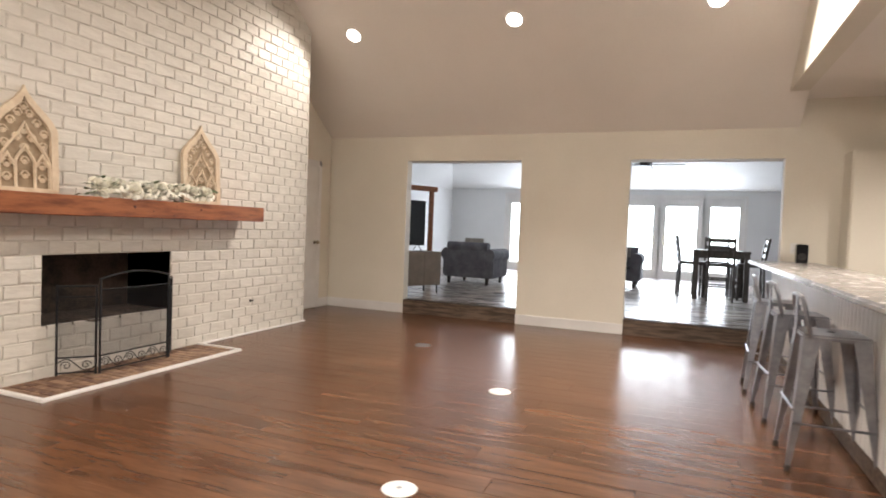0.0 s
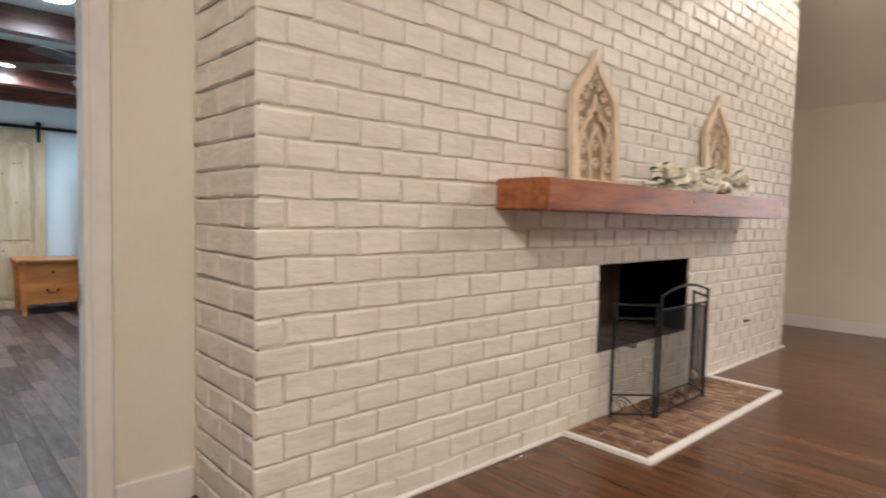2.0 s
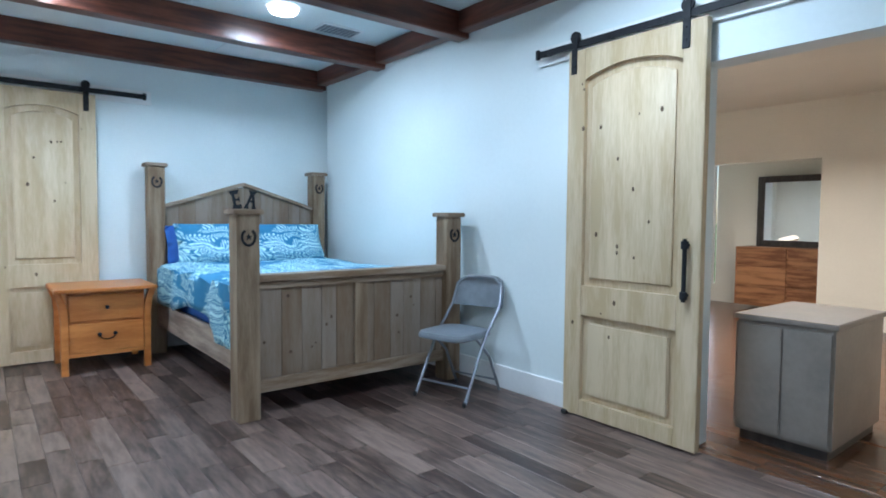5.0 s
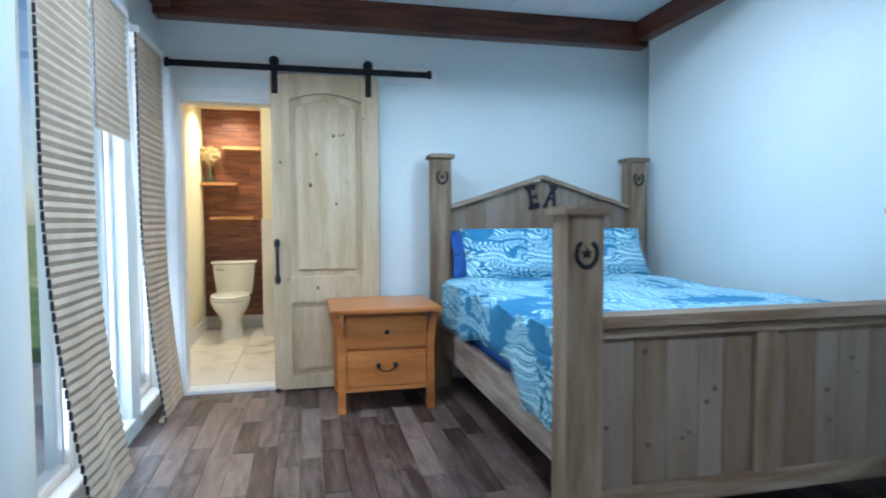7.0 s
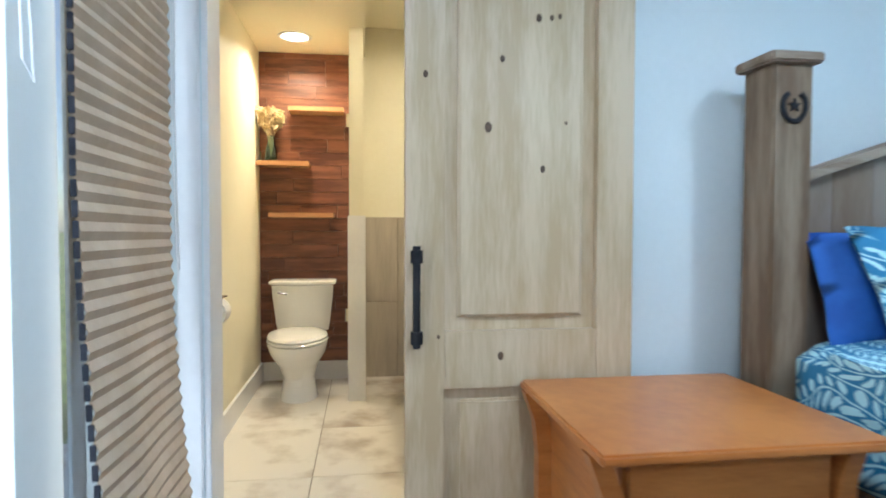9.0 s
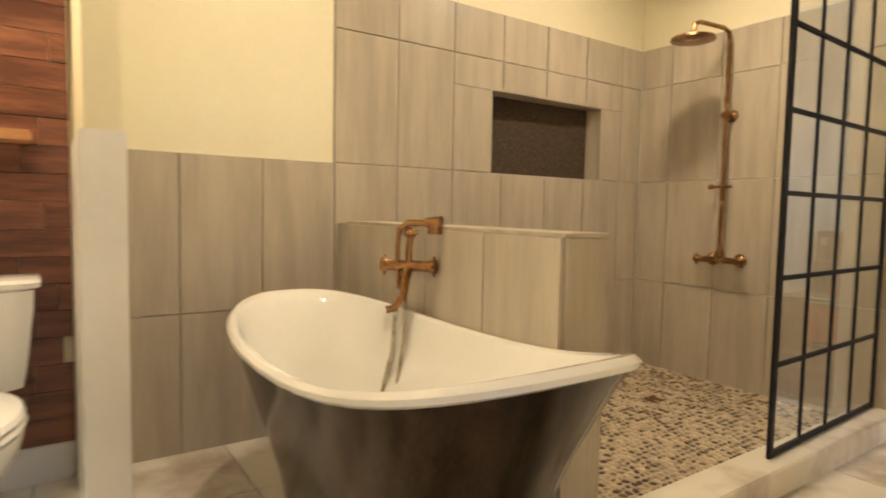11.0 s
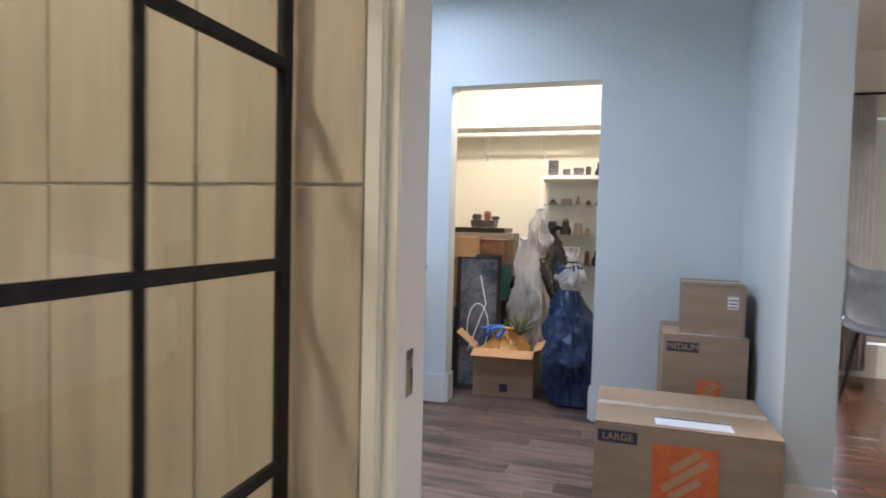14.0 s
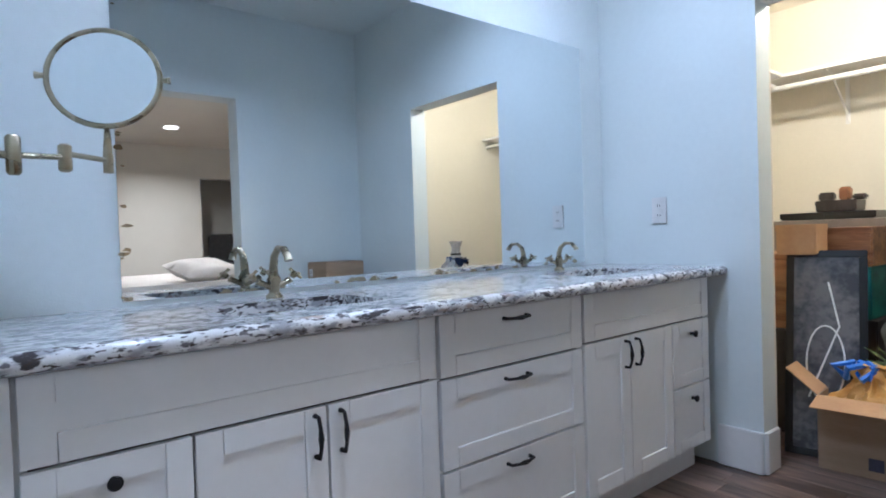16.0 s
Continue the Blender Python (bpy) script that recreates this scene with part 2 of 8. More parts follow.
M["bag_clear"] = surf("bag_clear", (0.76, 0.72, 0.66), (0.88, 0.85, 0.80), 6, 0.14, bump=0.015, bump_scale=12)
_p = M["bag_clear"].node_tree.nodes["Principled BSDF"]
_p.inputs["Transmission Weight"].default_value, _p.inputs["IOR"].default_value = 0.5, 1.15
M["chair_grey"] = surf("chair_grey", (0.15, 0.165, 0.185), (0.20, 0.215, 0.24), 8, 0.42, bump=0.0003, bump_scale=300)
M["chair_frame"] = surf("chair_frame", (0.23, 0.25, 0.28), (0.28, 0.30, 0.33), 8, 0.35, metal=0.4)
M["shade"] = surf("shade", (0.46, 0.36, 0.255), (0.55, 0.44, 0.325), 6, 0.85, bump=0.0003, bump_scale=200)
M["shade_edge"] = surf("shade_edge", (0.018, 0.020, 0.032), (0.045, 0.048, 0.065), 20, 0.7)
M["sofa"] = surf("sofa", (0.10, 0.10, 0.12), (0.16, 0.16, 0.185), 6, 0.85, bump=0.001, bump_scale=300)
M["sofa_light"] = surf("sofa_light", (0.26, 0.24, 0.22), (0.36, 0.34, 0.31), 6, 0.9, bump=0.001, bump_scale=200)
M["dark_wood"] = surf("dark_wood", (0.018, 0.014, 0.013), (0.05, 0.04, 0.036), 4, 0.4, stretch=(6, 6, 1))
M["dark_glass"] = surf("dark_glass", (0.05, 0.05, 0.06), (0.16, 0.15, 0.15), 5, 0.15, mid=(0.4, 0.6))
M["taupe"] = surf("taupe", (0.20, 0.17, 0.145), (0.26, 0.22, 0.19), 4, 0.5)
M["screen"] = surf("screen", (0.008, 0.008, 0.010), (0.012, 0.012, 0.014), 4, 0.12)
M["blue_sheet"] = surf("blue_sheet", (0.018, 0.085, 0.33), (0.03, 0.12, 0.42), 8, 0.8)
M["dresser"] = surf("dresser", (0.16, 0.06, 0.022), (0.40, 0.19, 0.08), 2.5, 0.5, stretch=(1, 9, 9), rnd=0.3, fine=16)
M["lens_warm"] = glow("lens_warm", (1.0, 0.90, 0.75), 14)
M["lens_cool"] = glow("lens_cool", (0.80, 0.92, 1.0), 16)
M["lens_gold"] = glow("lens_gold", (1.0, 0.85, 0.55), 10)
M["bulb"] = glow("bulb", (0.9, 0.95, 1.0), 3)
M["outside"] = glow("outside", (0.95, 0.98, 1.0), 6.0)
M["fabric_white"] = surf("fabric_white", (0.62, 0.56, 0.50), (0.72, 0.66, 0.60), 5, 0.9, bump=0.002, bump_scale=20)
M["mirror"] = surf("mirror", (0.80, 0.84, 0.86), (0.82, 0.86, 0.88), 2, 0.008, metal=1.0, rvar=0.004)
M["vase_glass"] = clear("vase_glass", (0.55, 0.80, 0.82), 0.05)
M["dried"] = surf("dried", (0.50, 0.37, 0.19), (0.66, 0.52, 0.31), 30, 0.9)
M["teal_print"] = surf("teal_print", (0.02, 0.17, 0.17), (0.05, 0.30, 0.28), 14, 0.5)
M["blue_plastic"] = surf("blue_plastic", (0.02, 0.13, 0.55), (0.04, 0.20, 0.70), 8, 0.35)
M["orange_bag"] = surf("orange_bag", (0.55, 0.26, 0.05), (0.72, 0.40, 0.11), 12, 0.4, bump=0.006, bump_scale=18)
M["grass"] = surf("grass", (0.10, 0.16, 0.04), (0.22, 0.30, 0.10), 2, 0.9, fine=60, bump=0.01)
M["patio"] = surf("patio", (0.42, 0.41, 0.40), (0.55, 0.54, 0.52), 3, 0.8, fine=60)
M["cloth_curtain"] = surf("cloth_curtain", (0.70, 0.68, 0.65), (0.78, 0.76, 0.73), 8, 0.9)


def leaf_print(name, blue, blue2, white, flat=True):
    """Printed cotton: curving sprays of paired pale leaves on blue, with plain patches between."""
    m, t, b, N, L = nodes_of(name)

    def calc(op, *vals):
        n = N.new("ShaderNodeMath")
        n.operation = op
        for i, v in enumerate(vals):
            if isinstance(v, (int, float)):
                n.inputs[i].default_value = v
            else:
                L.new(v, n.inputs[i])
        return n.outputs[0]

    def ramp(v, lo, hi):
        r = N.new("ShaderNodeMapRange")
        r.inputs[1].default_value, r.inputs[2].default_value = lo, hi
        L.new(v, r.inputs[0])
        return r.outputs[0]

    tc = N.new("ShaderNodeTexCoord")
    wn = N.new("ShaderNodeTexNoise")
    wn.inputs["Scale"].default_value, wn.inputs["Detail"].default_value = 6.0, 0.5
    L.new(tc.outputs["Object"], wn.inputs["Vector"])
    off = N.new("ShaderNodeVectorMath")
    off.operation = "MULTIPLY_ADD"
    L.new(wn.outputs["Color"], off.inputs[0])
    off.inputs[1].default_value = (0.13, 0.13, 0.13)
    L.new(tc.outputs["Object"], off.inputs[2])
    xyz = N.new("ShaderNodeSeparateXYZ")
    L.new(off.outputs[0], xyz.inputs[0])
    X, Y, Z = xyz.outputs
    u, v = (calc("ADD", X, calc("MULTIPLY", Y, 0.35)), calc("ADD", Y, Z)) if flat else (calc("ADD", Y, calc("MULTIPLY", Z, 0.5)), calc("ADD", Z, X))
    leaves = None
    for shift, gap, turn in ((0.0, 0.088, 1), (0.044, 0.088, -1)):
        row = calc("DIVIDE", calc("ADD", v, shift), gap)
        d = calc("ABSOLUTE", calc("MULTIPLY", calc("SUBTRACT", calc("FRACT", row), 0.5), gap))
        run = calc("ADD", calc("MULTIPLY", u, turn), calc("MULTIPLY", calc("FLOOR", row), 0.37))
        q = calc("MULTIPLY", calc("SUBTRACT", calc("FRACT", calc("DIVIDE", run, 0.028)), 0.5), 0.028)
        e = calc("SUBTRACT", d, 0.0195)
        along = calc("ADD", calc("MULTIPLY", e, 0.80), calc("MULTIPLY", q, 0.60))
        across = calc("SUBTRACT", calc("MULTIPLY", q, 0.80), calc("MULTIPLY", e, 0.60))
        oval = calc("ADD", calc("POWER", calc("ABSOLUTE", calc("DIVIDE", along, 0.0165)), 2.0), calc("POWER", calc("ABSOLUTE", calc("DIVIDE", across, 0.0062)), 2.0))
        part_ = calc("MAXIMUM", ramp(oval, 1.15, 0.85), ramp(d, 0.0030, 0.0018))
        pn = N.new("ShaderNodeTexNoise")
        pn.noise_dimensions = "4D"
        pn.inputs["Scale"].default_value, pn.inputs["Detail"].default_value, pn.inputs["W"].default_value = 3.3, 0.8, 1.7 + shift * 4
        L.new(tc.outputs["Object"], pn.inputs["Vector"])
        part_ = calc("MULTIPLY", part_, ramp(pn.outputs["Fac"], 0.435, 0.45))
        leaves = part_ if leaves is None else calc("MAXIMUM", leaves, part_)
    patch = N.new("ShaderNodeTexNoise")
    patch.inputs["Scale"].default_value, patch.inputs["Detail"].default_value = 4.2, 1
    L.new(tc.outputs["Object"], patch.inputs["Vector"])
    ground = N.new("ShaderNodeMix")
    ground.data_type = "RGBA"
    L.new(patch.outputs["Fac"], ground.inputs[0])
    ground.inputs[6].default_value, ground.inputs[7].default_value = (*blue, 1), (*blue2, 1)
    mx = N.new("ShaderNodeMix")
    mx.data_type = "RGBA"
    L.new(leaves, mx.inputs[0])
    L.new(ground.outputs[2], mx.inputs[6])
    mx.inputs[7].default_value = (*white, 1)
    L.new(mx.outputs[2], b.inputs["Base Color"])
    b.inputs["Roughness"].default_value = 0.8
    bn = N.new("ShaderNodeTexNoise")
    bn.inputs["Scale"].default_value = 9
    L.new(tc.outputs["Object"], bn.inputs["Vector"])
    bp = N.new("ShaderNodeBump")
    bp.inputs["Distance"].default_value = 0.012
    L.new(bn.outputs["Fac"], bp.inputs["Height"])
    L.new(bp.outputs[0], b.inputs["Normal"])
    return m


M["duvet"] = leaf_print("duvet", (0.028, 0.175, 0.33), (0.04, 0.22, 0.40), (0.50, 0.76, 0.79))
M["pillow_print"] = leaf_print("pillow_print", (0.028, 0.175, 0.33), (0.04, 0.22, 0.40), (0.50, 0.76, 0.79), False)


def granite(name):
    m, t, b, N, L = nodes_of(name)
    tc = N.new("ShaderNodeTexCoord")
    col = None
    for scale, lo, hi, c in ((38, 0.50, 0.60, (0.36, 0.36, 0.38)), (80, 0.56, 0.62, (0.17, 0.16, 0.17)), (52, 0.58, 0.62, (0.06, 0.055, 0.06)), (140, 0.58, 0.63, (0.07, 0.055, 0.05)), (26, 0.62, 0.72, (0.42, 0.34, 0.29))):
        n = N.new("ShaderNodeTexNoise")
        n.inputs["Scale"].default_value, n.inputs["Detail"].default_value = scale, 5
        mp = N.new("ShaderNodeMapping")
        mp.inputs["Location"].default_value = (scale, scale * 2, 0)
        mp.inputs["Scale"].default_value = (1.0, 0.42, 1.0)
        L.new(tc.outputs["Object"], mp.inputs[0])
        L.new(mp.outputs[0], n.inputs["Vector"])
        r = N.new("ShaderNodeMapRange")
        r.inputs[1].default_value, r.inputs[2].default_value = lo, hi
        L.new(n.outputs["Fac"], r.inputs[0])
        mx = N.new("ShaderNodeMix")
        mx.data_type = "RGBA"
        L.new(r.outputs[0], mx.inputs[0])
        if col is None:
            mx.inputs[6].default_value = (0.74, 0.735, 0.73, 1)
        else:
            L.new(col, mx.inputs[6])
        mx.inputs[7].default_value = (*c, 1)
        col = mx.outputs[2]
    L.new(col, b.inputs["Base Color"])
    b.inputs["Roughness"].default_value = 0.12
    return m


M["granite"] = granite("granite")


# ---- mesh helpers ----
def box(bm, x0, x1, y0, y1, z0, z1, bevel=0.0, m=None):
    """A box, with chamfered edges where bevel is given."""
    r = bmesh.ops.create_cube(bm, size=1.0)
    vs = r["verts"]
    for v in vs:
        v.co = Vector((x0 + (v.co.x + 0.5) * (x1 - x0), y0 + (v.co.y + 0.5) * (y1 - y0), z0 + (v.co.z + 0.5) * (z1 - z0)))
    if bevel:
        es = list({e for v in vs for e in v.link_edges})
        out = bmesh.ops.bevel(bm, geom=es, offset=bevel, segments=2, affect="EDGES", clamp_overlap=True)
        vs = list({v for f in out["faces"] for v in f.verts} | {v for v in vs if v.is_valid})
    if m is not None:
        bmesh.ops.transform(bm, matrix=m, verts=vs)
    return vs


def ring_mesh(bm, rings, close=True, cap0=True, cap1=True):
    """Skin a list of rings (each the same number of points)."""
    vv = [[bm.verts.new(p) for p in r] for r in rings]
    n = len(vv[0])
    for a, b in zip(vv, vv[1:]):
        for i in range(n if close else n - 1):
            bm.faces.new((a[i], a[(i + 1) % n], b[(i + 1) % n], b[i]))
    if cap0:
        bm.faces.new(list(reversed(vv[0])))
    if cap1:
        bm.faces.new(vv[-1])
    return vv


def tube(bm, pts, r, seg=8, cap=True):
    """A round tube along points; r is one radius or one for each point."""
    pts = [Vector(p) for p in pts]
    rs = r if isinstance(r, (list, tuple)) else [r] * len(pts)
    rings, up = [], None
    for i, p in enumerate(pts):
        d = (pts[min(i + 1, len(pts) - 1)] - pts[max(i - 1, 0)]).normalized()
        if up is None:
            up = d.orthogonal().normalized()
        else:
            up = (up - d * up.dot(d))
            up = up.normalized() if up.length > 1e-6 else d.orthogonal().normalized()
        s = d.cross(up)
        rings.append([p + (up * math.cos(a) + s * math.sin(a)) * rs[i] for a in (2 * math.pi * k / seg for k in range(seg))])
    ring_mesh(bm, rings, True, cap, cap)


def lathe(bm, profile, centre=(0, 0, 0), seg=20, m=None, cap=True):
    """Turn a profile of (radius, height) about z."""
    rings = []
    for r, z in profile:
        ring = [Vector((r * math.cos(2 * math.pi * k / seg), r * math.sin(2 * math.pi * k / seg), z)) for k in range(seg)]
        if m is not None:
            ring = [m @ p for p in ring]
        rings.append([p + Vector(centre) for p in ring])
    ring_mesh(bm, rings, True, cap, cap)


def smooth(ob, angle=40):
    for p in ob.data.polygons:
        p.use_smooth = True
    try:
        ob.data.set_sharp_from_angle(angle=radians(angle))
    except AttributeError:
        pass
    return ob


def mesh_of(name, bm, material, soft=True):
    bmesh.ops.recalc_face_normals(bm, faces=bm.faces)
    me = bpy.data.meshes.new(name)
    bm.to_mesh(me)
    bm.free()
    me.materials.append(material)
    return me


def part(name, bm, material, parent, label="", soft=True):
    """Link a bmesh as one mesh object under a thing or a part."""
    ob = new(name, mesh_of(name, bm, material))
    ob.parent = parent
    if soft:
        smooth(ob)
    return tagged(ob, label)


def thing(name, x, y, z, label, category, group="", rz=0.0):
    ob = new(name)
    ob.empty_display_size = 0.1
    ob.matrix_world = pose(x, y, z, 0, 0, rz)
    return tagged(ob, label, category, group)


def solo(name, bm, material, x, y, z, label, category, group="", rz=0.0, soft=True):
    """A thing that is one plain mesh."""
    ob = new(name, mesh_of(name, bm, material))
    ob.matrix_world = pose(x, y, z, 0, 0, rz)
    if soft:
        smooth(ob)
    return tagged(ob, label, category, group)


def structure(name, bm, material, label="", category="", soft=False):
    ob = new(name, mesh_of(name, bm, material))
    if soft:
        smooth(ob)
    return tagged(ob, label, category or name.split("_")[0], kind="structure")


def B():
    return bmesh.new()


def wall(name, axis, face, thick, u0, u1, z0, z1, material, holes=(), label="painted wall"):
    """A wall with openings; face and thick along the axis, u along the other, z up."""
    bm = B()
    us = sorted({u0, u1, *[h[0] for h in holes], *[h[1] for h in holes]})
    for a, b in zip(us, us[1:]):
        spans, mine = [(z0, z1)], [h for h in holes if h[0] <= a and h[1] >= b]
        for h in mine:
            nxt = []
            for lo, hi in spans:
                if h[2] > lo:
                    nxt.append((lo, min(hi, h[2])))
                if h[3] < hi:
                    nxt.append((max(lo, h[3]), hi))
            spans = nxt
        for lo, hi in spans:
            if hi - lo > 1e-4:
                f0, f1 = min(face, face + thick), max(face, face + thick)
                box(bm, *((f0, f1, a, b) if axis == "x" else (a, b, f0, f1)), lo, hi)
    return structure(name, bm, material, label, "wall")


def pieces(parent, name, items, materials, limit=300, rest_material=None):
    """Boxes of (x0, x1, y0, y1, z0, z1) as parts of their own; those past the limit are joined."""
    cache = {}
    for it in items[:limit]:
        x0, x1, y0, y1, z0, z1 = it
        key = tuple(round(v, 3) for v in (x1 - x0, y1 - y0, z1 - z0))
        if key not in cache:
            cache[key] = chamfer_mesh(name, *key, materials)
        ob = new(name, cache[key])
        ob.location = (x0, y0, z0)
        ob.parent = parent
    if len(items) > limit:
        verts, faces = [], []
        for it in items[limit:]:
            v, f = chamfer_geo(it[1] - it[0], it[3] - it[2], it[5] - it[4])
            k = len(verts)
            verts += [(a + it[0], b + it[2], c + it[4]) for a, b, c in v]
            faces += [tuple(i + k for i in q) for q in f]
        me = bpy.data.meshes.new(name)
        me.from_pydata(verts, [], faces)
        me.materials.append(rest_material or materials)
        ob = new(name + "_rest", me)
        ob.parent = parent
        tagged(ob, kind="stuff")


def chamfer_geo(a, b, c):
    """A box whose edges on all sides are cut by a small chamfer on its widest face."""
    e = 0.0016
    mn = min(a, b, c)
    if mn == c:
        lo = [(0, 0, 0), (a, 0, 0), (a, b, 0), (0, b, 0)]
        mi = [(x, y, c - e) for x, y, _ in lo]
        hi = [(e, e, c), (a - e, e, c), (a - e, b - e, c), (e, b - e, c)]
    elif mn == a:
        lo = [(0, 0, 0), (0, b, 0), (0, b, c), (0, 0, c)]
        mi = [(a - e, y, z) for _, y, z in lo]
        hi = [(a, e, e), (a, b - e, e), (a, b - e, c - e), (a, e, c - e)]
    else:
        lo = [(0, b, 0), (a, b, 0), (a, b, c), (0, b, c)]
        mi = [(x, e, z) for x, _, z in lo]
        hi = [(e, 0, e), (a - e, 0, e), (a - e, 0, c - e), (e, 0, c - e)]
    v = lo + mi + hi
    f = [(8, 9, 10, 11)]
    for k in range(4):
        j = (k + 1) % 4
        f += [(k, j, 4 + j, 4 + k), (4 + k, 4 + j, 8 + j, 8 + k)]
    if mn == b:
        f = [tuple(reversed(q)) for q in f]
        f = [tuple(reversed(q)) for q in f]
    return v, f


def chamfer_mesh(name, a, b, c, material):
    v, f = chamfer_geo(a, b, c)
    me = bpy.data.meshes.new(name)
    me.from_pydata(v, [], f)
    bm = bmesh.new()
    bm.from_mesh(me)
    bmesh.ops.recalc_face_normals(bm, faces=bm.faces)
    bm.to_mesh(me)
    bm.free()
    me.materials.append(material)
    return me


def planks(x0, x1, y0, y1, z, along, width, lengths, rng, gap=0.0006, thick=0.012):
    """Staggered floor boards that fill a rectangle."""
    out = []
    v, v1, u0, u1 = (y0, y1, x0, x1) if along == "x" else (x0, x1, y0, y1)
    while v < v1 - 0.01:
        w = min(width, v1 - v)
        u = u0 - rng.random() * lengths[0]
        while u < u1:
            ln = rng.choice(lengths)
            a, b = max(u, u0), min(u + ln, u1)
            if b - a > 0.02:
                q = (a + gap, b - gap, v + gap, v + w - gap) if along == "x" else (v + gap, v + w - gap, a + gap, b - gap)
                out.append((*q, z - thick, z))
            u += ln
        v += width
    return out


def slab(name, x0, x1, y0, y1, z0, z1, material, label, category="floor"):
    bm = B()
    box(bm, x0, x1, y0, y1, z0, z1)
    return structure(name, bm, material, label, category)


# ---- living room ----
rng = random.Random(4)
floor = slab("floor_living", -4.8, 4.6, -2.4, 7.17, -0.12, -0.012, M["subfloor"], "dark brown wood plank floor")
floor_bed = slab("floor_bedroom", -10.55, -4.80, -0.97, 2.36, -0.12, -0.012, M["subfloor"], "grey-brown wood plank floor")
floor_sun = slab("floor_sunroom", -5.6, 4.6, 7.32, 14.6, -0.12, 0.178, M["old_wood"], "raised floor with a worn dark step")
for n, (a, b) in enumerate(((-3.46, -1.81), (-0.45, 1.2))):
    bm = bmesh.new()
    box(bm, a + 0.001, b - 0.001, 7.162, 7.325, -0.012, 0.19, 0.008)
    structure("step_%d" % (n + 1), bm, M["old_wood"], "worn dark wooden step up to the sunroom", "step")
floor_bath = slab("floor_bathroom", -12.92, -10.56, -1.24, 2.50, -0.12, 0.006, M["grout"], "marble tile floor")
floor_van = slab("floor_vanity", -12.92, -10.43, 2.50, 6.9, -0.12, -0.012, M["subfloor"], "brown wood plank floor")
floor_dress = slab("floor_dressing", -10.43, -4.95, 2.36, 8.6, -0.12, -0.012, M["subfloor"], "brown wood plank floor")
ground = slab("ground", -260, 260, -260, 260, -0.50, -0.14, M["grass"], "lawn around the house", "ground")
slab("patio", -6, 6, 14.62, 20, -0.14, 0.10, M["patio"], "pale concrete patio", "pavement")
slab("pavement_side", -12, -6, -4.0, -1.14, -0.14, -0.05, M["patio"], "pale concrete walk", "pavement")

TOP = 6.4
wall("wall_far", "y", 7.17, 0.15, -4.95, 4.6, -0.02, 2.87, M["paint_cream"], [(-3.46, -1.81, -0.02, 2.15), (-0.45, 1.2, -0.02, 2.15)], "cream wall with two wide openings")
wall("wall_bedroom_side", "x", -4.728, -0.09, -2.4, 7.17, -0.02, TOP, M["paint_cream"], [(-0.54, 0.077, -0.02, 2.05)], "cream wall with a doorway")
wall("wall_back", "y", -2.4, -0.15, -4.95, 4.6, -0.02, TOP, M["paint_cream"], label="cream back wall")
wall("wall_bar_side", "x", 1.14, 0.18, -2.4, 7.17, -0.02, TOP, M["paint_cream"], [(1.0, 7.17, -0.02, 2.80)], "cream wall above the bar opening")
wall("wall_kitchen", "x", 4.6, 0.15, -2.4, 7.32, -0.02, 3.0, M["paint_cream"], label="kitchen wall")
bm = B()
for ya, yb in ((2.4, 7.6), (-2.8, 2.4)):
    za, zb = (vault(2.4001), 2.49 - SLOPE * 0.43) if yb > 3 else (2.49 - SLOPE * 0.43, vault(2.39))
    ring_mesh(bm, [[(-5.2, ya, za), (-5.2, yb, zb), (-5.2, yb, zb + 0.12), (-5.2, ya, za + 0.12)], [(1.32, ya, za), (1.32, yb, zb), (1.32, yb, zb + 0.12), (1.32, ya, za + 0.12)]])
structure("ceiling_living", bm, M["paint_ceiling"], "steep sloped painted ceiling", "ceiling")
slab("ceiling_kitchen", 1.32, 4.75, -2.4, 7.17, 2.80, 2.92, M["paint_ceiling"], "flat kitchen ceiling", "ceiling")

# bar half wall, its cap and skirting
bar = thing("bar_counter", 1.14, 1.0, 0, "grey stone bar top on a white panelled half wall", "bar counter")
bm = B()
box(bm, 0.0, 0.12, 0.0, 6.16, 0.0, 0.96)
part("half_wall", bm, M["trim"], bar)
for k in range(77):
    bm = B()
    box(bm, -0.008, 0.002, 0.02 + k * 0.08, 0.092 + k * 0.08, 0.10, 0.94, 0.003)
    part("panel", bm, M["trim"], bar)
bm = B()
box(bm, -0.26, 0.42, -0.05, 6.16, 0.962, 1.0, 0.012)
part("bar_top", bm, M["counter_bar"], bar, "grey stone bar top")
bm = B()
box(bm, -0.016, 0.0, 0.0, 6.16, 0.0, 0.10, 0.004)
part("skirting", bm, M["old_wood"], bar)

# kitchen wall cupboard side seen past the bar
pc = thing("pantry_cabinet", 1.75, 7.168, 0, "tall cream pantry cabinet against the kitchen wall", "cabinet")
bm = B()
box(bm, 0, 0.9, -0.35, 0, 0, 2.19, 0.01)
part("body", bm, M["paint_cream"], pc)
for k in range(2):
    bm = B()
    box(bm, 0.01 + 0.445 * k, 0.445 + 0.445 * k, -0.368, -0.351, 0.09, 2.17, 0.004)
    dr_ = part("door", bm, M["paint_cream"], pc)
    bm = B()
    tube(bm, [(0.41 + 0.08 * k, -0.368, 1.02), (0.41 + 0.08 * k, -0.39, 1.04), (0.41 + 0.08 * k, -0.39, 1.16), (0.41 + 0.08 * k, -0.368, 1.18)], 0.006, 8)
    part("handle", bm, M["steel"], dr_)

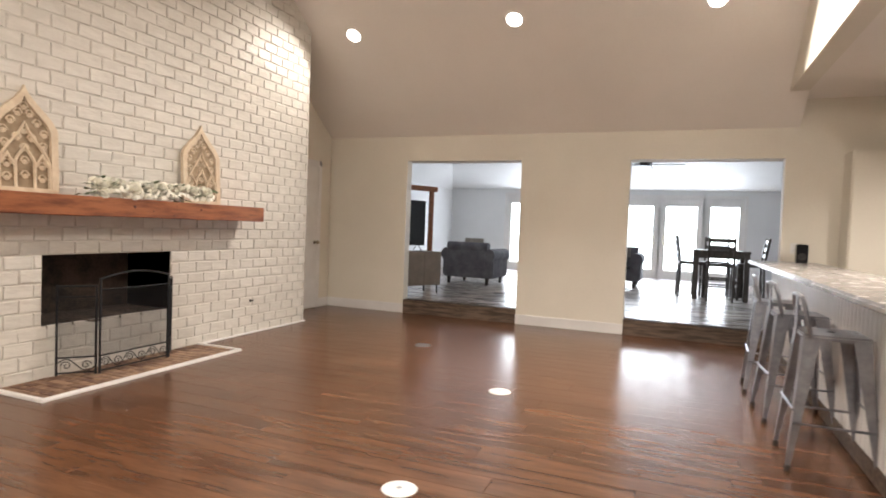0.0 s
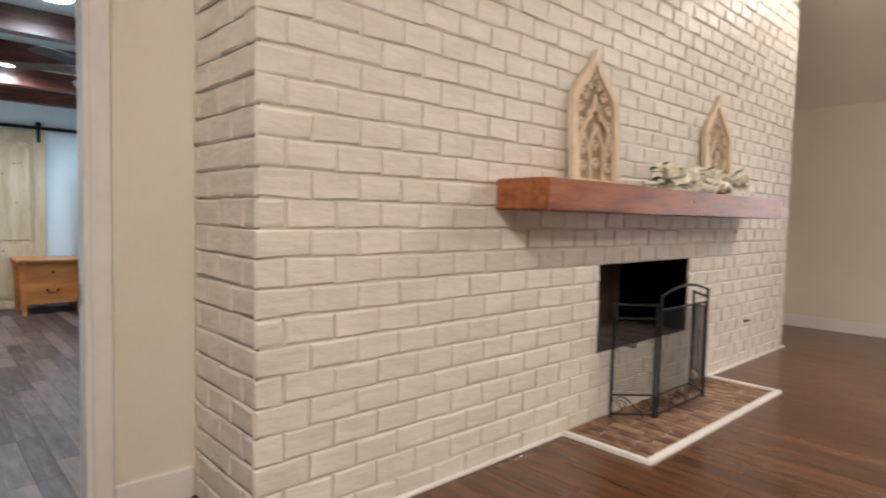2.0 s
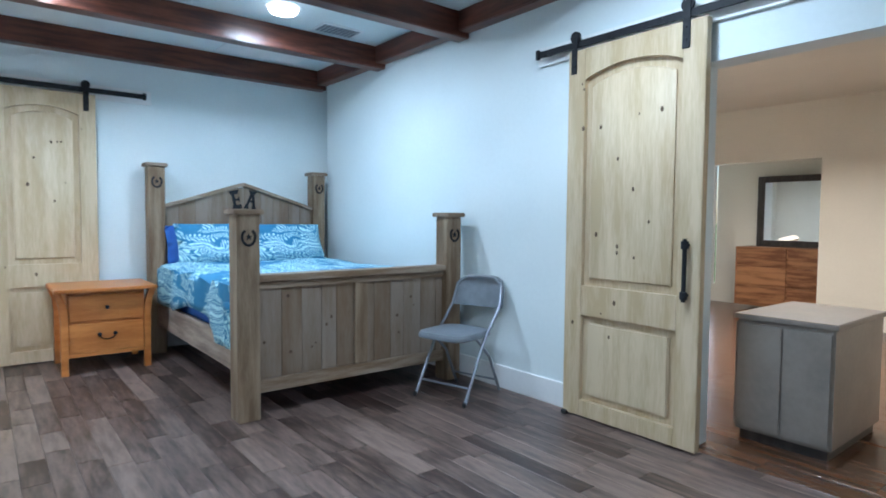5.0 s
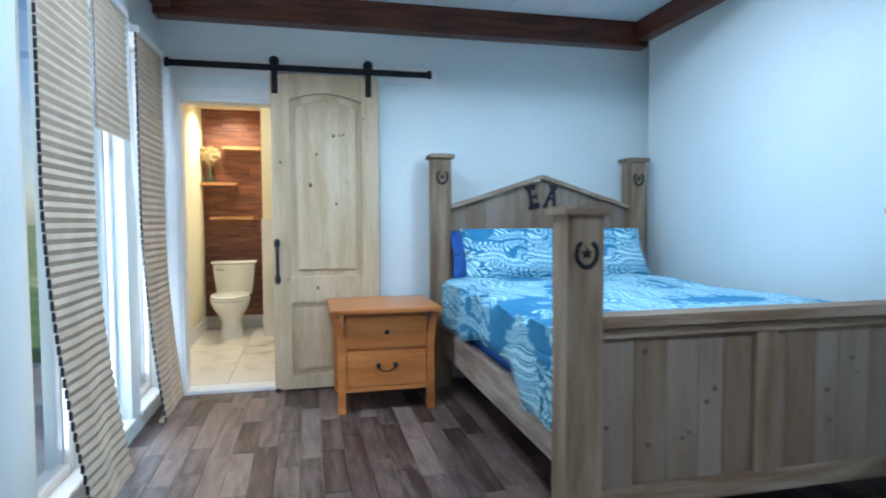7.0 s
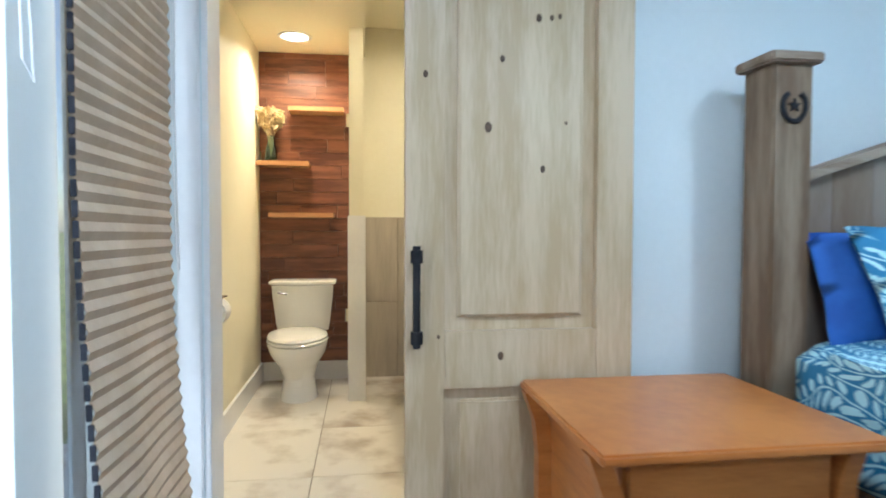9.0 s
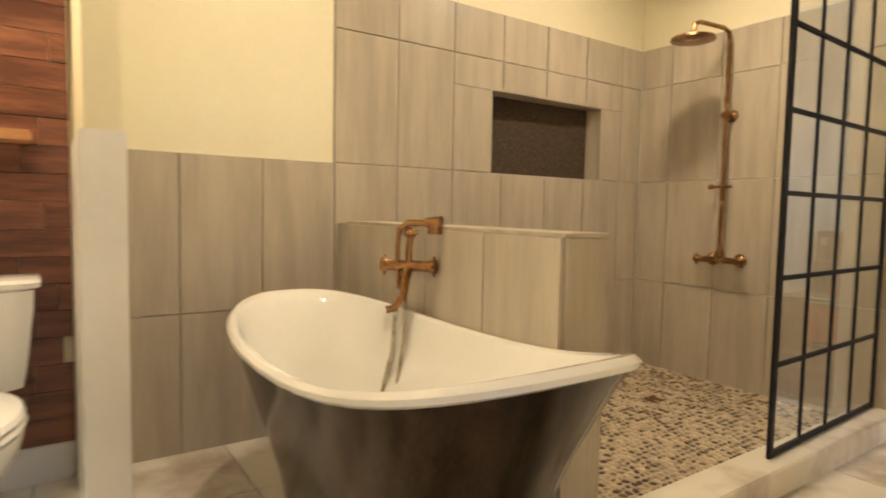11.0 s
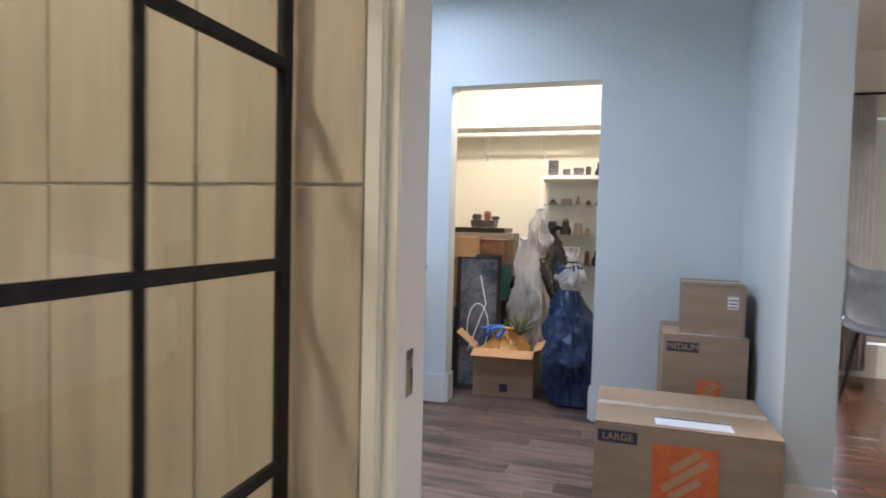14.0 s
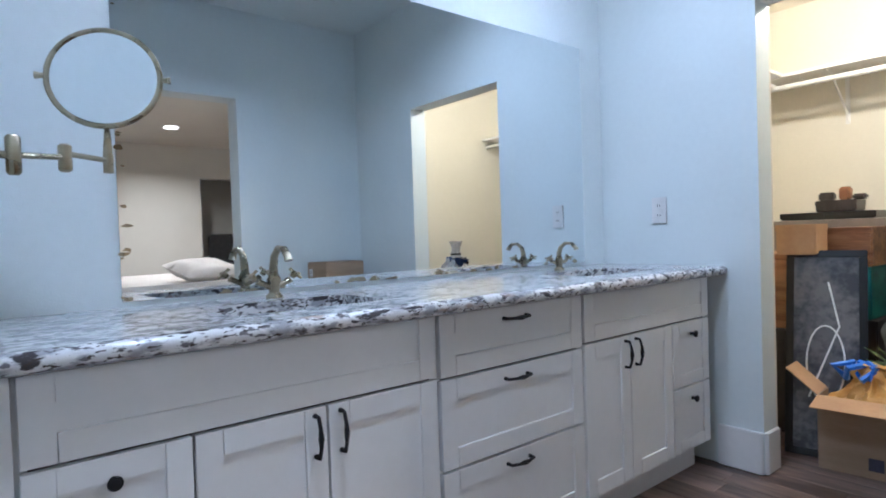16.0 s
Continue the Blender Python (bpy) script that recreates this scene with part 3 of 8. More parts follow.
# skirtings and casings
def skirting(name, runs, h=0.13, t=0.016):
    bm = B()
    for x0, x1, y0, y1 in runs:
        box(bm, x0, x1, y0, y1, 0, h, 0.004)
    return structure(name, bm, M["trim"], "white painted baseboard", "baseboard")


skirting("baseboard_living", [(-4.80, -3.46, 7.154, 7.170), (-1.81, -0.45, 7.154, 7.170), (-4.728, -4.712, 0.15, 0.44), (-4.728, -4.712, 5.79, 6.1), (-4.728, -4.712, 6.92, 7.15), (-4.728, -4.712, -2.4, -0.62)])


def casing(name, axis, face, u0, u1, z1, w=0.085, t=0.018, side=1, jamb=0.15):
    """Door casing on one face of a wall, with the jamb lining through it."""
    bm = B()
    f0, f1 = (face, face + t * side) if side > 0 else (face + t * side, face)
    for a, b, lo, hi in ((u0 - w, u0 - 0.004, 0, z1 + w), (u1 + 0.004, u1 + w, 0, z1 + w), (u0 - 0.004, u1 + 0.004, z1 + 0.004, z1 + w)):
        box(bm, *((f0, f1, a, b) if axis == "x" else (a, b, f0, f1)), lo, hi, 0.004)
    j0, j1 = (face - jamb * side, face) if side > 0 else (face, face - jamb * side)
    for a, b, lo, hi in ((u0 - 0.003, u0 + 0.016, 0, z1), (u1 - 0.016, u1 + 0.003, 0, z1), (u0 + 0.016, u1 - 0.016, z1 - 0.016, z1 + 0.003)):
        box(bm, *((j0, j1, a, b) if axis == "x" else (a, b, j0, j1)), lo, hi, 0.003)
    return structure(name, bm, M["trim"], "white painted door casing", "trim")


casing("trim_bedroom_door", "x", -4.728, -0.54, 0.077, 2.05, 0.068, jamb=0.102)
bm = B()
box(bm, -4.815, -4.785, 0.0595, 0.0608, 0.82, 0.90)
structure("trim_strike_plate", bm, M["brass_old"], "small metal strike plate", "trim")
# closed side door in the recess past the chimney
bm = B()
for a, b, lo, hi in ((6.12, 6.20, 0, 2.12), (6.84, 6.92, 0, 2.12), (6.12, 6.92, 2.04, 2.12)):
    box(bm, -4.728, -4.708, a, b, lo, hi, 0.004)
structure("trim_side_door", bm, M["trim"], "white painted door casing", "trim")
sd = tagged(new("door_side"), "closed white panelled side door", "door", kind="structure")
bm = B()
box(bm, -4.727, -4.711, 6.20, 6.84, 0.01, 2.04, 0.003)
part("door_leaf", bm, M["trim"], sd)
bm = B()
lathe(bm, [(0.028, 0), (0.012, 0.01), (0.012, 0.04), (0.03, 0.05), (0.02, 0.075)], (-4.711, 6.78, 0.95), 14, Matrix.Rotation(radians(90), 4, "Y"))
part("door_knob", bm, M["brass_old"], sd)

# sunroom
wall("wall_sun_far", "y", 14.4, 0.15, -5.6, 4.6, 0.15, 3.2, M["paint_sun"],
     [(-4.02, -3.12, 0.19, 2.12), (-3.02, -2.12, 0.19, 2.12), (-1.20, -0.34, 0.19, 2.12), (-0.26, 0.62, 0.19, 2.12), (0.70, 1.50, 0.19, 2.12), (2.75, 3.6, 1.1, 2.1)], "white wall with glazed doors")
wall("wall_sun_left", "x", -5.55, -0.15, 7.17, 14.55, 0.15, 3.2, M["paint_sun"], label="white wall")
wall("wall_sun_right", "x", 4.6, 0.15, 7.17, 14.55, 0.15, 3.2, M["paint_sun"], label="white wall")
bm = B()
for ya, za, yb, zb in ((14.6, 2.24, 11.8, 2.95), (11.8, 2.95, 7.1, 2.95)):
    ring_mesh(bm, [[(-5.7, ya, za), (-5.7, yb, zb), (-5.7, yb, zb + 0.1), (-5.7, ya, za + 0.1)], [(4.75, ya, za), (4.75, yb, zb), (4.75, yb, zb + 0.1), (4.75, ya, za + 0.1)]])
structure("ceiling_sunroom", bm, M["paint_sun"], "white sloped ceiling", "ceiling")
bm = B()
ring_mesh(bm, [[(-5.6, 7.3, 2.2), (-5.6, 14.5, 2.2), (-5.6, 14.5, 2.3), (-5.6, 7.3, 2.3)], [(-4.6, 7.3, 2.94), (-4.6, 11.8, 2.94), (-4.6, 11.8, 3.04), (-4.6, 7.3, 3.04)]])
structure("ceiling_sunroom_side", bm, M["paint_sun"], "white sloped ceiling edge", "ceiling")
skirting("baseboard_sun", [(-5.55, -5.534, 7.4, 14.4)], 0.31)


def glazed_door(n, x0, x1, handle):
    d = tagged(new("door_glazed_%d" % n), "white glazed garden door with a bright pane", "door", kind="structure")
    bm = B()
    y0, y1 = 14.43, 14.475
    for a, b, lo, hi in ((x0, x0 + 0.10, 0.20, 2.12), (x1 - 0.10, x1, 0.20, 2.12), (x0 + 0.10, x1 - 0.10, 0.20, 0.42), (x0 + 0.10, x1 - 0.10, 2.0, 2.12)):
        box(bm, a, b, y0, y1, lo, hi, 0.004)
    part("door_frame", bm, M["trim"], d)
    bm = B()
    box(bm, x0 + 0.10, x1 - 0.10, 14.447, 14.453, 0.42, 2.0)
    g = part("pane", bm, M["glass"], d)
    g.visible_shadow = False
    bm = B()
    box(bm, x0 + 0.09, x1 - 0.09, 14.405, 14.43, 1.93, 2.03, 0.005)
    part("blind_box", bm, M["trim"], d)
    if handle:
        for z in (1.05, 1.2):
            bm = B()
            lathe(bm, [(0.025, 0), (0.025, 0.01), (0.012, 0.015), (0.012, 0.05), (0.028, 0.055), (0.02, 0.075)], (handle, 14.43, z), 12, Matrix.Rotation(radians(90), 4, "X"))
            part("door_knob", bm, M["brass_old"], d)
    bm = B()
    for a, b, lo, hi in ((x0 - 0.06, x0 - 0.004, 0.19, 2.19), (x1 + 0.004, x1 + 0.06, 0.19, 2.19), (x0 - 0.004, x1 + 0.004, 2.124, 2.19)):
        box(bm, a, b, 14.384, 14.40, lo, hi, 0.004)
    structure("trim_glazed_%d" % n, bm, M["trim"], "white door casing", "trim")


for n, (x0, x1, h) in enumerate(((-4.02, -3.12, 0), (-3.02, -2.12, 0), (-1.20, -0.34, -0.42), (-0.26, 0.62, -0.18), (0.70, 1.50, 0))):
    glazed_door(n + 1, x0, x1, h)
bm = B()
box(bm, -9, 9, 24, 24.05, -0.2, 7)
structure("backdrop_garden", bm, M["outside"], "bright hazy daylight beyond the patio", "backdrop")
win = tagged(new("window_sun"), "white window in the sunroom wall", "window", kind="structure")
bm = B()
for a, b, lo, hi in ((2.67, 2.75, 1.02, 2.18), (3.6, 3.68, 1.02, 2.18), (2.75, 3.6, 2.1, 2.18), (2.75, 3.6, 1.02, 1.1), (2.75, 3.6, 1.57, 1.61)):
    box(bm, a, b, 14.385, 14.43, lo, hi, 0.004)
part("window_frame", bm, M["trim"], win)

# ---- chimney ----
chimney = tagged(new("chimney_wall"), "white painted brick chimney wall with a firebox", "chimney", kind="structure")
bm = B()
FB = (2.545, 3.71, 0.395, 0.922)
us = [0.46, FB[0], FB[1], 5.77]
for a, b in zip(us, us[1:]):
    if a == FB[0]:
        box(bm, -4.72, -4.162, a, b, 0, FB[2])
        box(bm, -4.72, -4.162, a, b, FB[3], 6.3)
    else:
        box(bm, -4.72, -4.162, a, b, 0, 6.3)
part("mortar", bm, M["mortar_paint"], chimney, soft=False)
bm = B()
for q in ((-4.715, -4.70, FB[0], FB[1], FB[2], FB[3]), (-4.70, -4.17, FB[0] - 0.02, FB[0], FB[2], FB[3]), (-4.70, -4.17, FB[1], FB[1] + 0.02, FB[2], FB[3]), (-4.70, -4.17, FB[0], FB[1], FB[3] - 0.001, FB[3] + 0.02), (-4.70, -4.155, FB[0], FB[1], FB[2] - 0.02, FB[2] + 0.002)):
    box(bm, *q)
part("firebox", bm, M["firebox"], chimney, "dark firebox with a mottled lining", soft=False)


def brick_geo(a, b, c, r, axis):
    """One hand-painted brick: a flat, slightly uneven front with a soft chamfer. a is its depth."""
    e = r.uniform(0.003, 0.010)

    def j(s=0.0012):
        return (r.random() - 0.5) * 2 * s
    back = [(0, 0, 0), (0, b, 0), (0, b, c), (0, 0, c)]
    mid = [(a - r.uniform(0.003, 0.007), y + j(0.0045), z + j(0.0055)) for _, y, z in back]
    lean = [j(0.0025), j(0.0025)]
    front = []
    for (_, y, z), (_, my, mz) in zip(back, mid):
        front.append((a + (lean[0] if y == 0 else -lean[0]) + (lean[1] if z == 0 else -lean[1]), my + (e if y == 0 else -e) + j(0.002), mz + (e if z == 0 else -e) + j(0.002)))
    v = back + mid + front
    f = [(8, 9, 10, 11)]
    for k in range(4):
        n = (k + 1) % 4
        f += [(k, n, 4 + n, 4 + k), (4 + k, 4 + n, 8 + n, 8 + k)]
    if axis == "y":
        v = [(y, -x, z) for x, y, z in v]
    return v, f


def brick_wall_pieces():
    r = random.Random(7)
    L_, C, J, D = 0.2032, 0.1035, 0.0085, 0.009
    near, far = [], []
    n = 0
    while n * C < 5.9:
        z0, z1 = max(0.0, n * C - 0.0145) + J, (n + 1) * C - 0.0145
        y = 0.45 - (L_ / 2 if n % 2 else 0)
        while y < 5.78:
            a, b = max(y, 0.45), min(y + L_, 5.78)
            inside = b > FB[0] + 0.01 and a < FB[1] - 0.01 and z1 > FB[2] + 0.02 and z0 < FB[3] - 0.02
            top = vault(a) + 0.1
            if not inside or a < FB[0] - 0.03 or b > FB[1] + 0.03:
                if inside:
                    a, b = (a, FB[0]) if a < FB[0] else (FB[1], b)
                if b - a > 0.03 and z0 < top:
                    a0 = 0.441 if a < 0.46 else a + J / 2
                    (near if (a < 2.3 and z0 < 1.95) else far).append(("x", -4.162, a0, z0, D, b - J / 2 - a0, z1 - z0))
            y += L_
        x = -4.162 + (L_ / 2 if n % 2 else 0)
        for k in range(5):
            a, b = max(-4.72, x - L_), min(x, -4.162)
            if b - a > 0.03:
                wide = b - a - J / 2 - (0 if b > -4.17 else J / 2)
                (near if z0 < 2.3 else far).append(("y", a + J / 2, 0.455, z0, D, wide, z1 - z0))
            x -= L_
        n += 1
    near.sort(key=lambda q: (0 if q[0] == "y" else q[2]))
    far = near[300:] + far
    near = near[:300]
    cache = {}
    for ax, p, q, z, D_, w, h in near:
        key = (ax, round(w, 2), round(h, 3), r.randrange(5))
        if key not in cache:
            v, f = brick_geo(D_, w, h, r, ax)
            me = bpy.data.meshes.new("brick")
            me.from_pydata(v, [], f)
            me.materials.append(M["brick_paint"])
            cache[key] = me
        ob = new("brick", cache[key])
        ob.location = (p, q, z)
        ob.parent = chimney
    vs, fs = [], []
    for ax, p, q, z, D_, w, h in far:
        v, f = brick_geo(D_, w, h, r, ax)
        k = len(vs)
        vs += [(a + p, b + q, c + z) for a, b, c in v]
        fs += [tuple(i + k for i in g) for g in f]
    me = bpy.data.meshes.new("brick_rest")
    me.from_pydata(vs, [], fs)
    me.materials.append(M["brick_paint_rest"])
    ob = new("brick_rest", me)
    ob.parent = chimney
    tagged(ob, kind="stuff")


# hearth let into the floor with a white edging strip
hearth = tagged(new("hearth"), "brown brick hearth with a white edging strip", "hearth", kind="structure")
bm = B()
box(bm, -4.17, -3.63, 2.24, 4.03, -0.011, 0.006)
part("bed_mortar", bm, M["mortar_paint"], hearth)
bm = B()
for q in ((-3.665, -3.625, 2.20, 4.07), (-4.15, -3.665, 2.20, 2.24), (-4.15, -3.665, 4.03, 4.07)):
    box(bm, *q, -0.005, 0.022, 0.006)
part("edging", bm, M["trim"], hearth, "white painted edging strip")
bm = B()
for a, b in ((0.45, 2.20), (4.07, 5.79)):
    box(bm, -4.15, -4.128, a, b, 0, 0.018, 0.005)
structure("trim_chimney_base", bm, M["trim"], "thin white strip at the foot of the chimney", "trim")

# ---- bedroom ----
CEIL = 2.54
wall("wall_bed_far", "x", -10.55, -0.15, -1.24, 2.51, -0.02, 2.7, M["paint_white"], [(-0.87, -0.17, -0.02, 1.89)], "white wall with the bathroom doorway")
wall("wall_bed_right", "y", 2.36, 0.15, -10.43, -4.83, -0.02, 2.7, M["paint_white"], [(-6.62, -5.75, -0.02, 1.86)], "white wall with an opening")
W3 = [(-10.43, -9.96, 0.10, 2.16), (-9.81, -9.34, 0.10, 2.16), (-9.22, -8.74, 0.10, 2.16)]
wall("wall_bed_window", "y", -0.97, -0.17, -10.70, -4.83, -0.02, 2.7, M["paint_white"], W3, "white wall with tall windows")
wall("wall_bed_near", "x", -4.8185, -0.0115, -0.549, 2.779, -0.02, CEIL, M["paint_white"], [(-0.54, 0.077, -0.02, 2.05)], "white wall inside the bedroom")
slab("ceiling_bedroom", -10.55, -4.82, -1.1, 2.5, CEIL, CEIL + 0.1, M["paint_white"], "white ceiling between dark beams", "ceiling")
for k, x in enumerate((-10.49, -9.43, -8.36, -7.28, -6.2, -5.12)):
    bm = B()
    box(bm, x - 0.06, x + 0.06, -0.965, 2.355, 2.365, CEIL - 0.002, 0.006)
    tagged(new("ceiling_beam", mesh_of("ceiling_beam", bm, M["beam"])), "dark stained wooden ceiling beam", "beam", "bedroom ceiling beams")
for y in (2.30, -0.91):
    for k, x in enumerate((-10.49, -9.43, -8.36, -7.28, -6.2)):
        bm = B()
        box(bm, x + 0.062, x + 1.0, y - 0.05, y + 0.05, 2.40, CEIL - 0.002, 0.006)
        tagged(new("edge_beam", mesh_of("edge_beam", bm, M["beam_x"])), "dark stained beam along the wall", "beam", "bedroom edge beams")
skirting("baseboard_bed", [(-10.534, -7.4, 2.344, 2.36), (-10.55, -10.534, 0.0, 2.34), (-10.55, -10.534, -0.96, -0.88)], 0.15)
for n, (x0, x1, z0, z1) in enumerate(W3):
    w = tagged(new("window_bed_%d" % (n + 1)), "tall white-framed window by the bed", "window", kind="structure")
    bm = B()
    for a, b, lo, hi in ((x0, x0 + 0.04, z0, z1), (x1 - 0.04, x1, z0, z1), (x0 + 0.04, x1 - 0.04, z0, z0 + 0.04), (x0 + 0.04, x1 - 0.04, z1 - 0.04, z1)):
        box(bm, a, b, -1.08, -1.03, lo, hi, 0.004)
    part("window_frame", bm, M["trim"], w)
    bm = B()
    box(bm, x0 - 0.02, x1 + 0.02, -1.03, -0.955, z0 - 0.02, z0 + 0.002, 0.004)
    part("window_sill", bm, M["trim"], w)
    bm = B()
    box(bm, x0 + 0.04, x1 - 0.04, -1.058, -1.053, z0 + 0.04, z1 - 0.04)
    g = part("pane", bm, M["glass"], w)
    g.visible_shadow = False

# ---- bathroom ----
bx = lambda v: v - 0.14
BW = -12.92
wall("wall_bath_back", "x", BW - 0.012, -0.15, -1.4, 7.1, -0.02, 2.9, M["paint_yellow"], [(1.285 - 0.02, 2.09 + 0.02, 1.138 - 0.01, 1.55 + 0.01)], "warm white wall")
bm = B()
box(bm, BW - 0.16, BW - 0.11, 1.24, 2.14, 1.1, 1.6)
structure("wall_niche_back", bm, M["niche"], "dark niche back", "wall")
wall("wall_bath_left", "y", -1.11, -0.12, -13.0, -10.55, -0.02, 2.7, M["paint_yellow"], label="warm white wall")
wall("wall_bath_near", "x", -10.704, -0.012, -1.24, 2.45, -0.02, 2.7, M["paint_yellow"], [(-0.87, -0.17, -0.02, 1.89)], "warm white wall inside the bathroom")
wall("wall_bath_end", "y", 2.462, 0.13, -12.93, -10.58, -0.02, 2.75, M["paint_white"], [(-11.475, -10.74, -0.02, 2.0)], "wall with a doorway")
slab("ceiling_bath", -13.0, -10.55, -0.40, 2.5, 2.45, 2.55, M["paint_yellow"], "warm white ceiling", "ceiling")
slab("ceiling_toilet", -13.0, -10.70, -1.3, -0.40, 2.25, 2.55, M["paint_yellow"], "lower warm white ceiling", "ceiling")
wing = B()
box(wing, BW, -12.34, -0.507, -0.40, 0.0, 1.135, 0.004)
structure("wall_wing_low", wing, M["trim"], "white low wing wall beside the toilet", "wall")
wing = B()
box(wing, BW, -12.35, -0.496, -0.412, 1.135, 2.46)
structure("wall_wing_high", wing, M["paint_yellow"], "white upper wing wall", "wall")
skirting("baseboard_bath", [(BW, -10.72, -1.11, -1.094), (BW, BW + 0.016, -1.093, -0.51)], 0.14)
casing("trim_bath_door", "x", -10.55, -0.87, -0.17, 1.89, 0.0705, 0.012)
bm = B()
box(bm, -10.70, -10.55, -0.87, -0.17, -0.01, 0.018, 0.004)
structure("trim_threshold", bm, M["trim"], "white stone threshold", "trim")
bm = B()
box(bm, -11.4588, -11.4575, 2.50, 2.525, 0.83, 0.90, 0.0003)
structure("trim_latch_strike", bm, M["brass_old"], "small brass strike plate", "trim")
casing("trim_vanity_door", "y", 2.462, -11.475, -10.74, 2.0, 0.032, 0.016, -1, 0.12)
bm = B()
box(bm, -12.93, -11.51, 2.458, 2.4615, 1.937, 2.45)
structure("wall_bath_end_paint", bm, M["paint_yellow"], "warm white wall above the tiles", "wall")

tiles = tagged(new("wall_tiling"), "tall beige striped stone-look wall tiles", "tiling", kind="structure")
TG = 0.0018
rows = ((-0.06, 0.543), (0.543, 1.140), (1.140, 1.70), (1.70, 1.935))
items = []
for r0, r1 in rows:
    y = -0.173 - 0.305
    while y < 2.455:
        a, b = max(y, -0.398), min(y + 0.305, 2.452)
        if r0 >= 1.13 and b <= 0.44:
            y += 0.305
            continue
        lo, hi = max(r0, 0.0), r1
        ni = (1.285, 2.09, 1.140, 1.55)
        if r0 == 1.140 and b > ni[0] + 0.01 and a < ni[1] - 0.01:
            items.append((BW - 0.010, BW, a + TG, b - TG, ni[3] + TG, hi - TG))
            if a < ni[0] - 0.02:
                items.append((BW - 0.010, BW, a + TG, ni[0], lo + TG, ni[3]))
            if b > ni[1] + 0.02:
                items.append((BW - 0.010, BW, ni[1], b - TG, lo + TG, ni[3]))
        else:
            items.append((BW - 0.010, BW, a + TG, b - TG, lo + TG, hi - TG))
        y += 0.305
for r0, r1 in rows:
    x = bx(-12.573) - 0.305
    while x < -11.515:
        a, b = max(x, BW), min(x + 0.305, -11.509)
        if b - a > 0.01:
            items.append((a + TG, b - TG, 2.452, 2.462, max(r0, 0) + TG, r1 - TG))
        x += 0.305
PW = bx(-11.47)
for x0 in (PW - 0.305 * 1, PW - 0.305 * 2, PW - 0.305 * 3, PW - 0.305 * 4, BW + 0.002):
    x1 = min(x0 + 0.305, PW) if x0 > BW + 0.01 else PW - 0.305 * 4
    if x1 - x0 > 0.02:
        for z0, z1 in ((0.02, 0.40), (0.40, 0.885)):
            items.append((x0 + TG, x1 - TG, 0.452, 0.462, z0 + TG, z1 - TG))
for z0, z1 in ((0.02, 0.545), (0.545, 0.885)):
    items.append((PW, PW + 0.010, 0.462 + TG, 0.610 - TG, z0 + TG, z1 - TG))
bm = B()
box(bm, BW, PW, 0.462, 0.610, 0, 0.885)
structure("wall_pony", bm, M["grout"], "low tiled wall between bath and shower", "wall")
for k in range(4):
    items.append((PW - 0.305 * (k + 1) + TG, PW - 0.305 * k + (0.0095 if k == 0 else -TG), 0.4535, 0.612, 0.885, 0.895))
bm = B()
for q in ((1.265, 1.285, 1.14, 1.55), (2.09, 2.11, 1.14, 1.55), (1.265, 2.11, 1.55, 1.57), (1.265, 2.11, 1.12, 1.14)):
    box(bm, BW - 0.11, BW - 0.001, q[0], q[1], q[2], q[3])
structure("wall_niche_lining", bm, M["tile_wall"], "tiled lining of the shower niche", "wall")
bm = B()
box(bm, BW - 0.012, BW - 0.0105, -0.4, 0.434, 0, 1.138)
box(bm, BW - 0.012, BW - 0.0105, 0.434, 1.265, 0, 1.93)
box(bm, BW - 0.012, BW - 0.0105, 2.11, 2.46, 0, 1.93)
structure("wall_grout", bm, M["grout"], "grout behind the tiles", "wall")
# kerb and floor tiles
bm = B()
box(bm, bx(-11.52), bx(-11.38), 0.612, 2.45, 0, 0.11, 0.004)
structure("shower_kerb", bm, M["marble"], "pale stone shower kerb", "kerb")
bm = B()
box(bm, -11.455, -10.76, 2.45, 2.59, -0.012, 0.016, 0.004)
structure("trim_threshold_vanity", bm, M["marble"], "pale stone threshold", "trim")
slab("shower_base", BW, bx(-11.52), 0.612, 2.45, 0.006, 0.028, M["pebble_bed"], "mortar under shower pebbles", "floor")

# ---- vanity room and closet ----
VW = -12.92
wall("wall_van_mirror", "x", VW, -0.011, 2.583, 5.045, -0.02, 2.75, M["paint_white"], label="pale blue-white wall behind the mirror")
wall("wall_van_end", "y", 5.05, 0.12, -13.0, -10.43, -0.02, 2.75, M["paint_white"], [(bx(-12.05), bx(-11.19), -0.02, 1.90)], "pale wall with the closet opening")
wall("wall_van_right", "x", -10.60, 0.17, 2.46, 7.0, -0.02, 2.75, M["paint_white"], [(2.70, 4.09, -0.02, 2.0)], "pale wall with an opening")
slab("ceiling_vanity", -13.0, -10.43, 2.5, 5.18, 2.62, 2.72, M["paint_white"], "white ceiling", "ceiling")
wall("wall_closet_back", "y", 6.78, 0.12, -13.0, -10.43, -0.02, 2.75, M["paint_cream"], label="cream closet wall")
slab("ceiling_closet", -13.0, -10.6, 5.17, 6.8, 2.40, 2.5, M["paint_cream"], "cream closet ceiling", "ceiling")
wall("wall_closet_right", "x", -10.602, -0.012, 5.17, 6.78, -0.02, 2.5, M["paint_cream"], label="cream closet wall")
wall("wall_closet_front", "y", 5.172, 0.012, -12.92, -10.6, -0.02, 2.5, M["paint_cream"], [(bx(-12.05), bx(-11.19), -0.02, 1.90)], "cream closet wall")
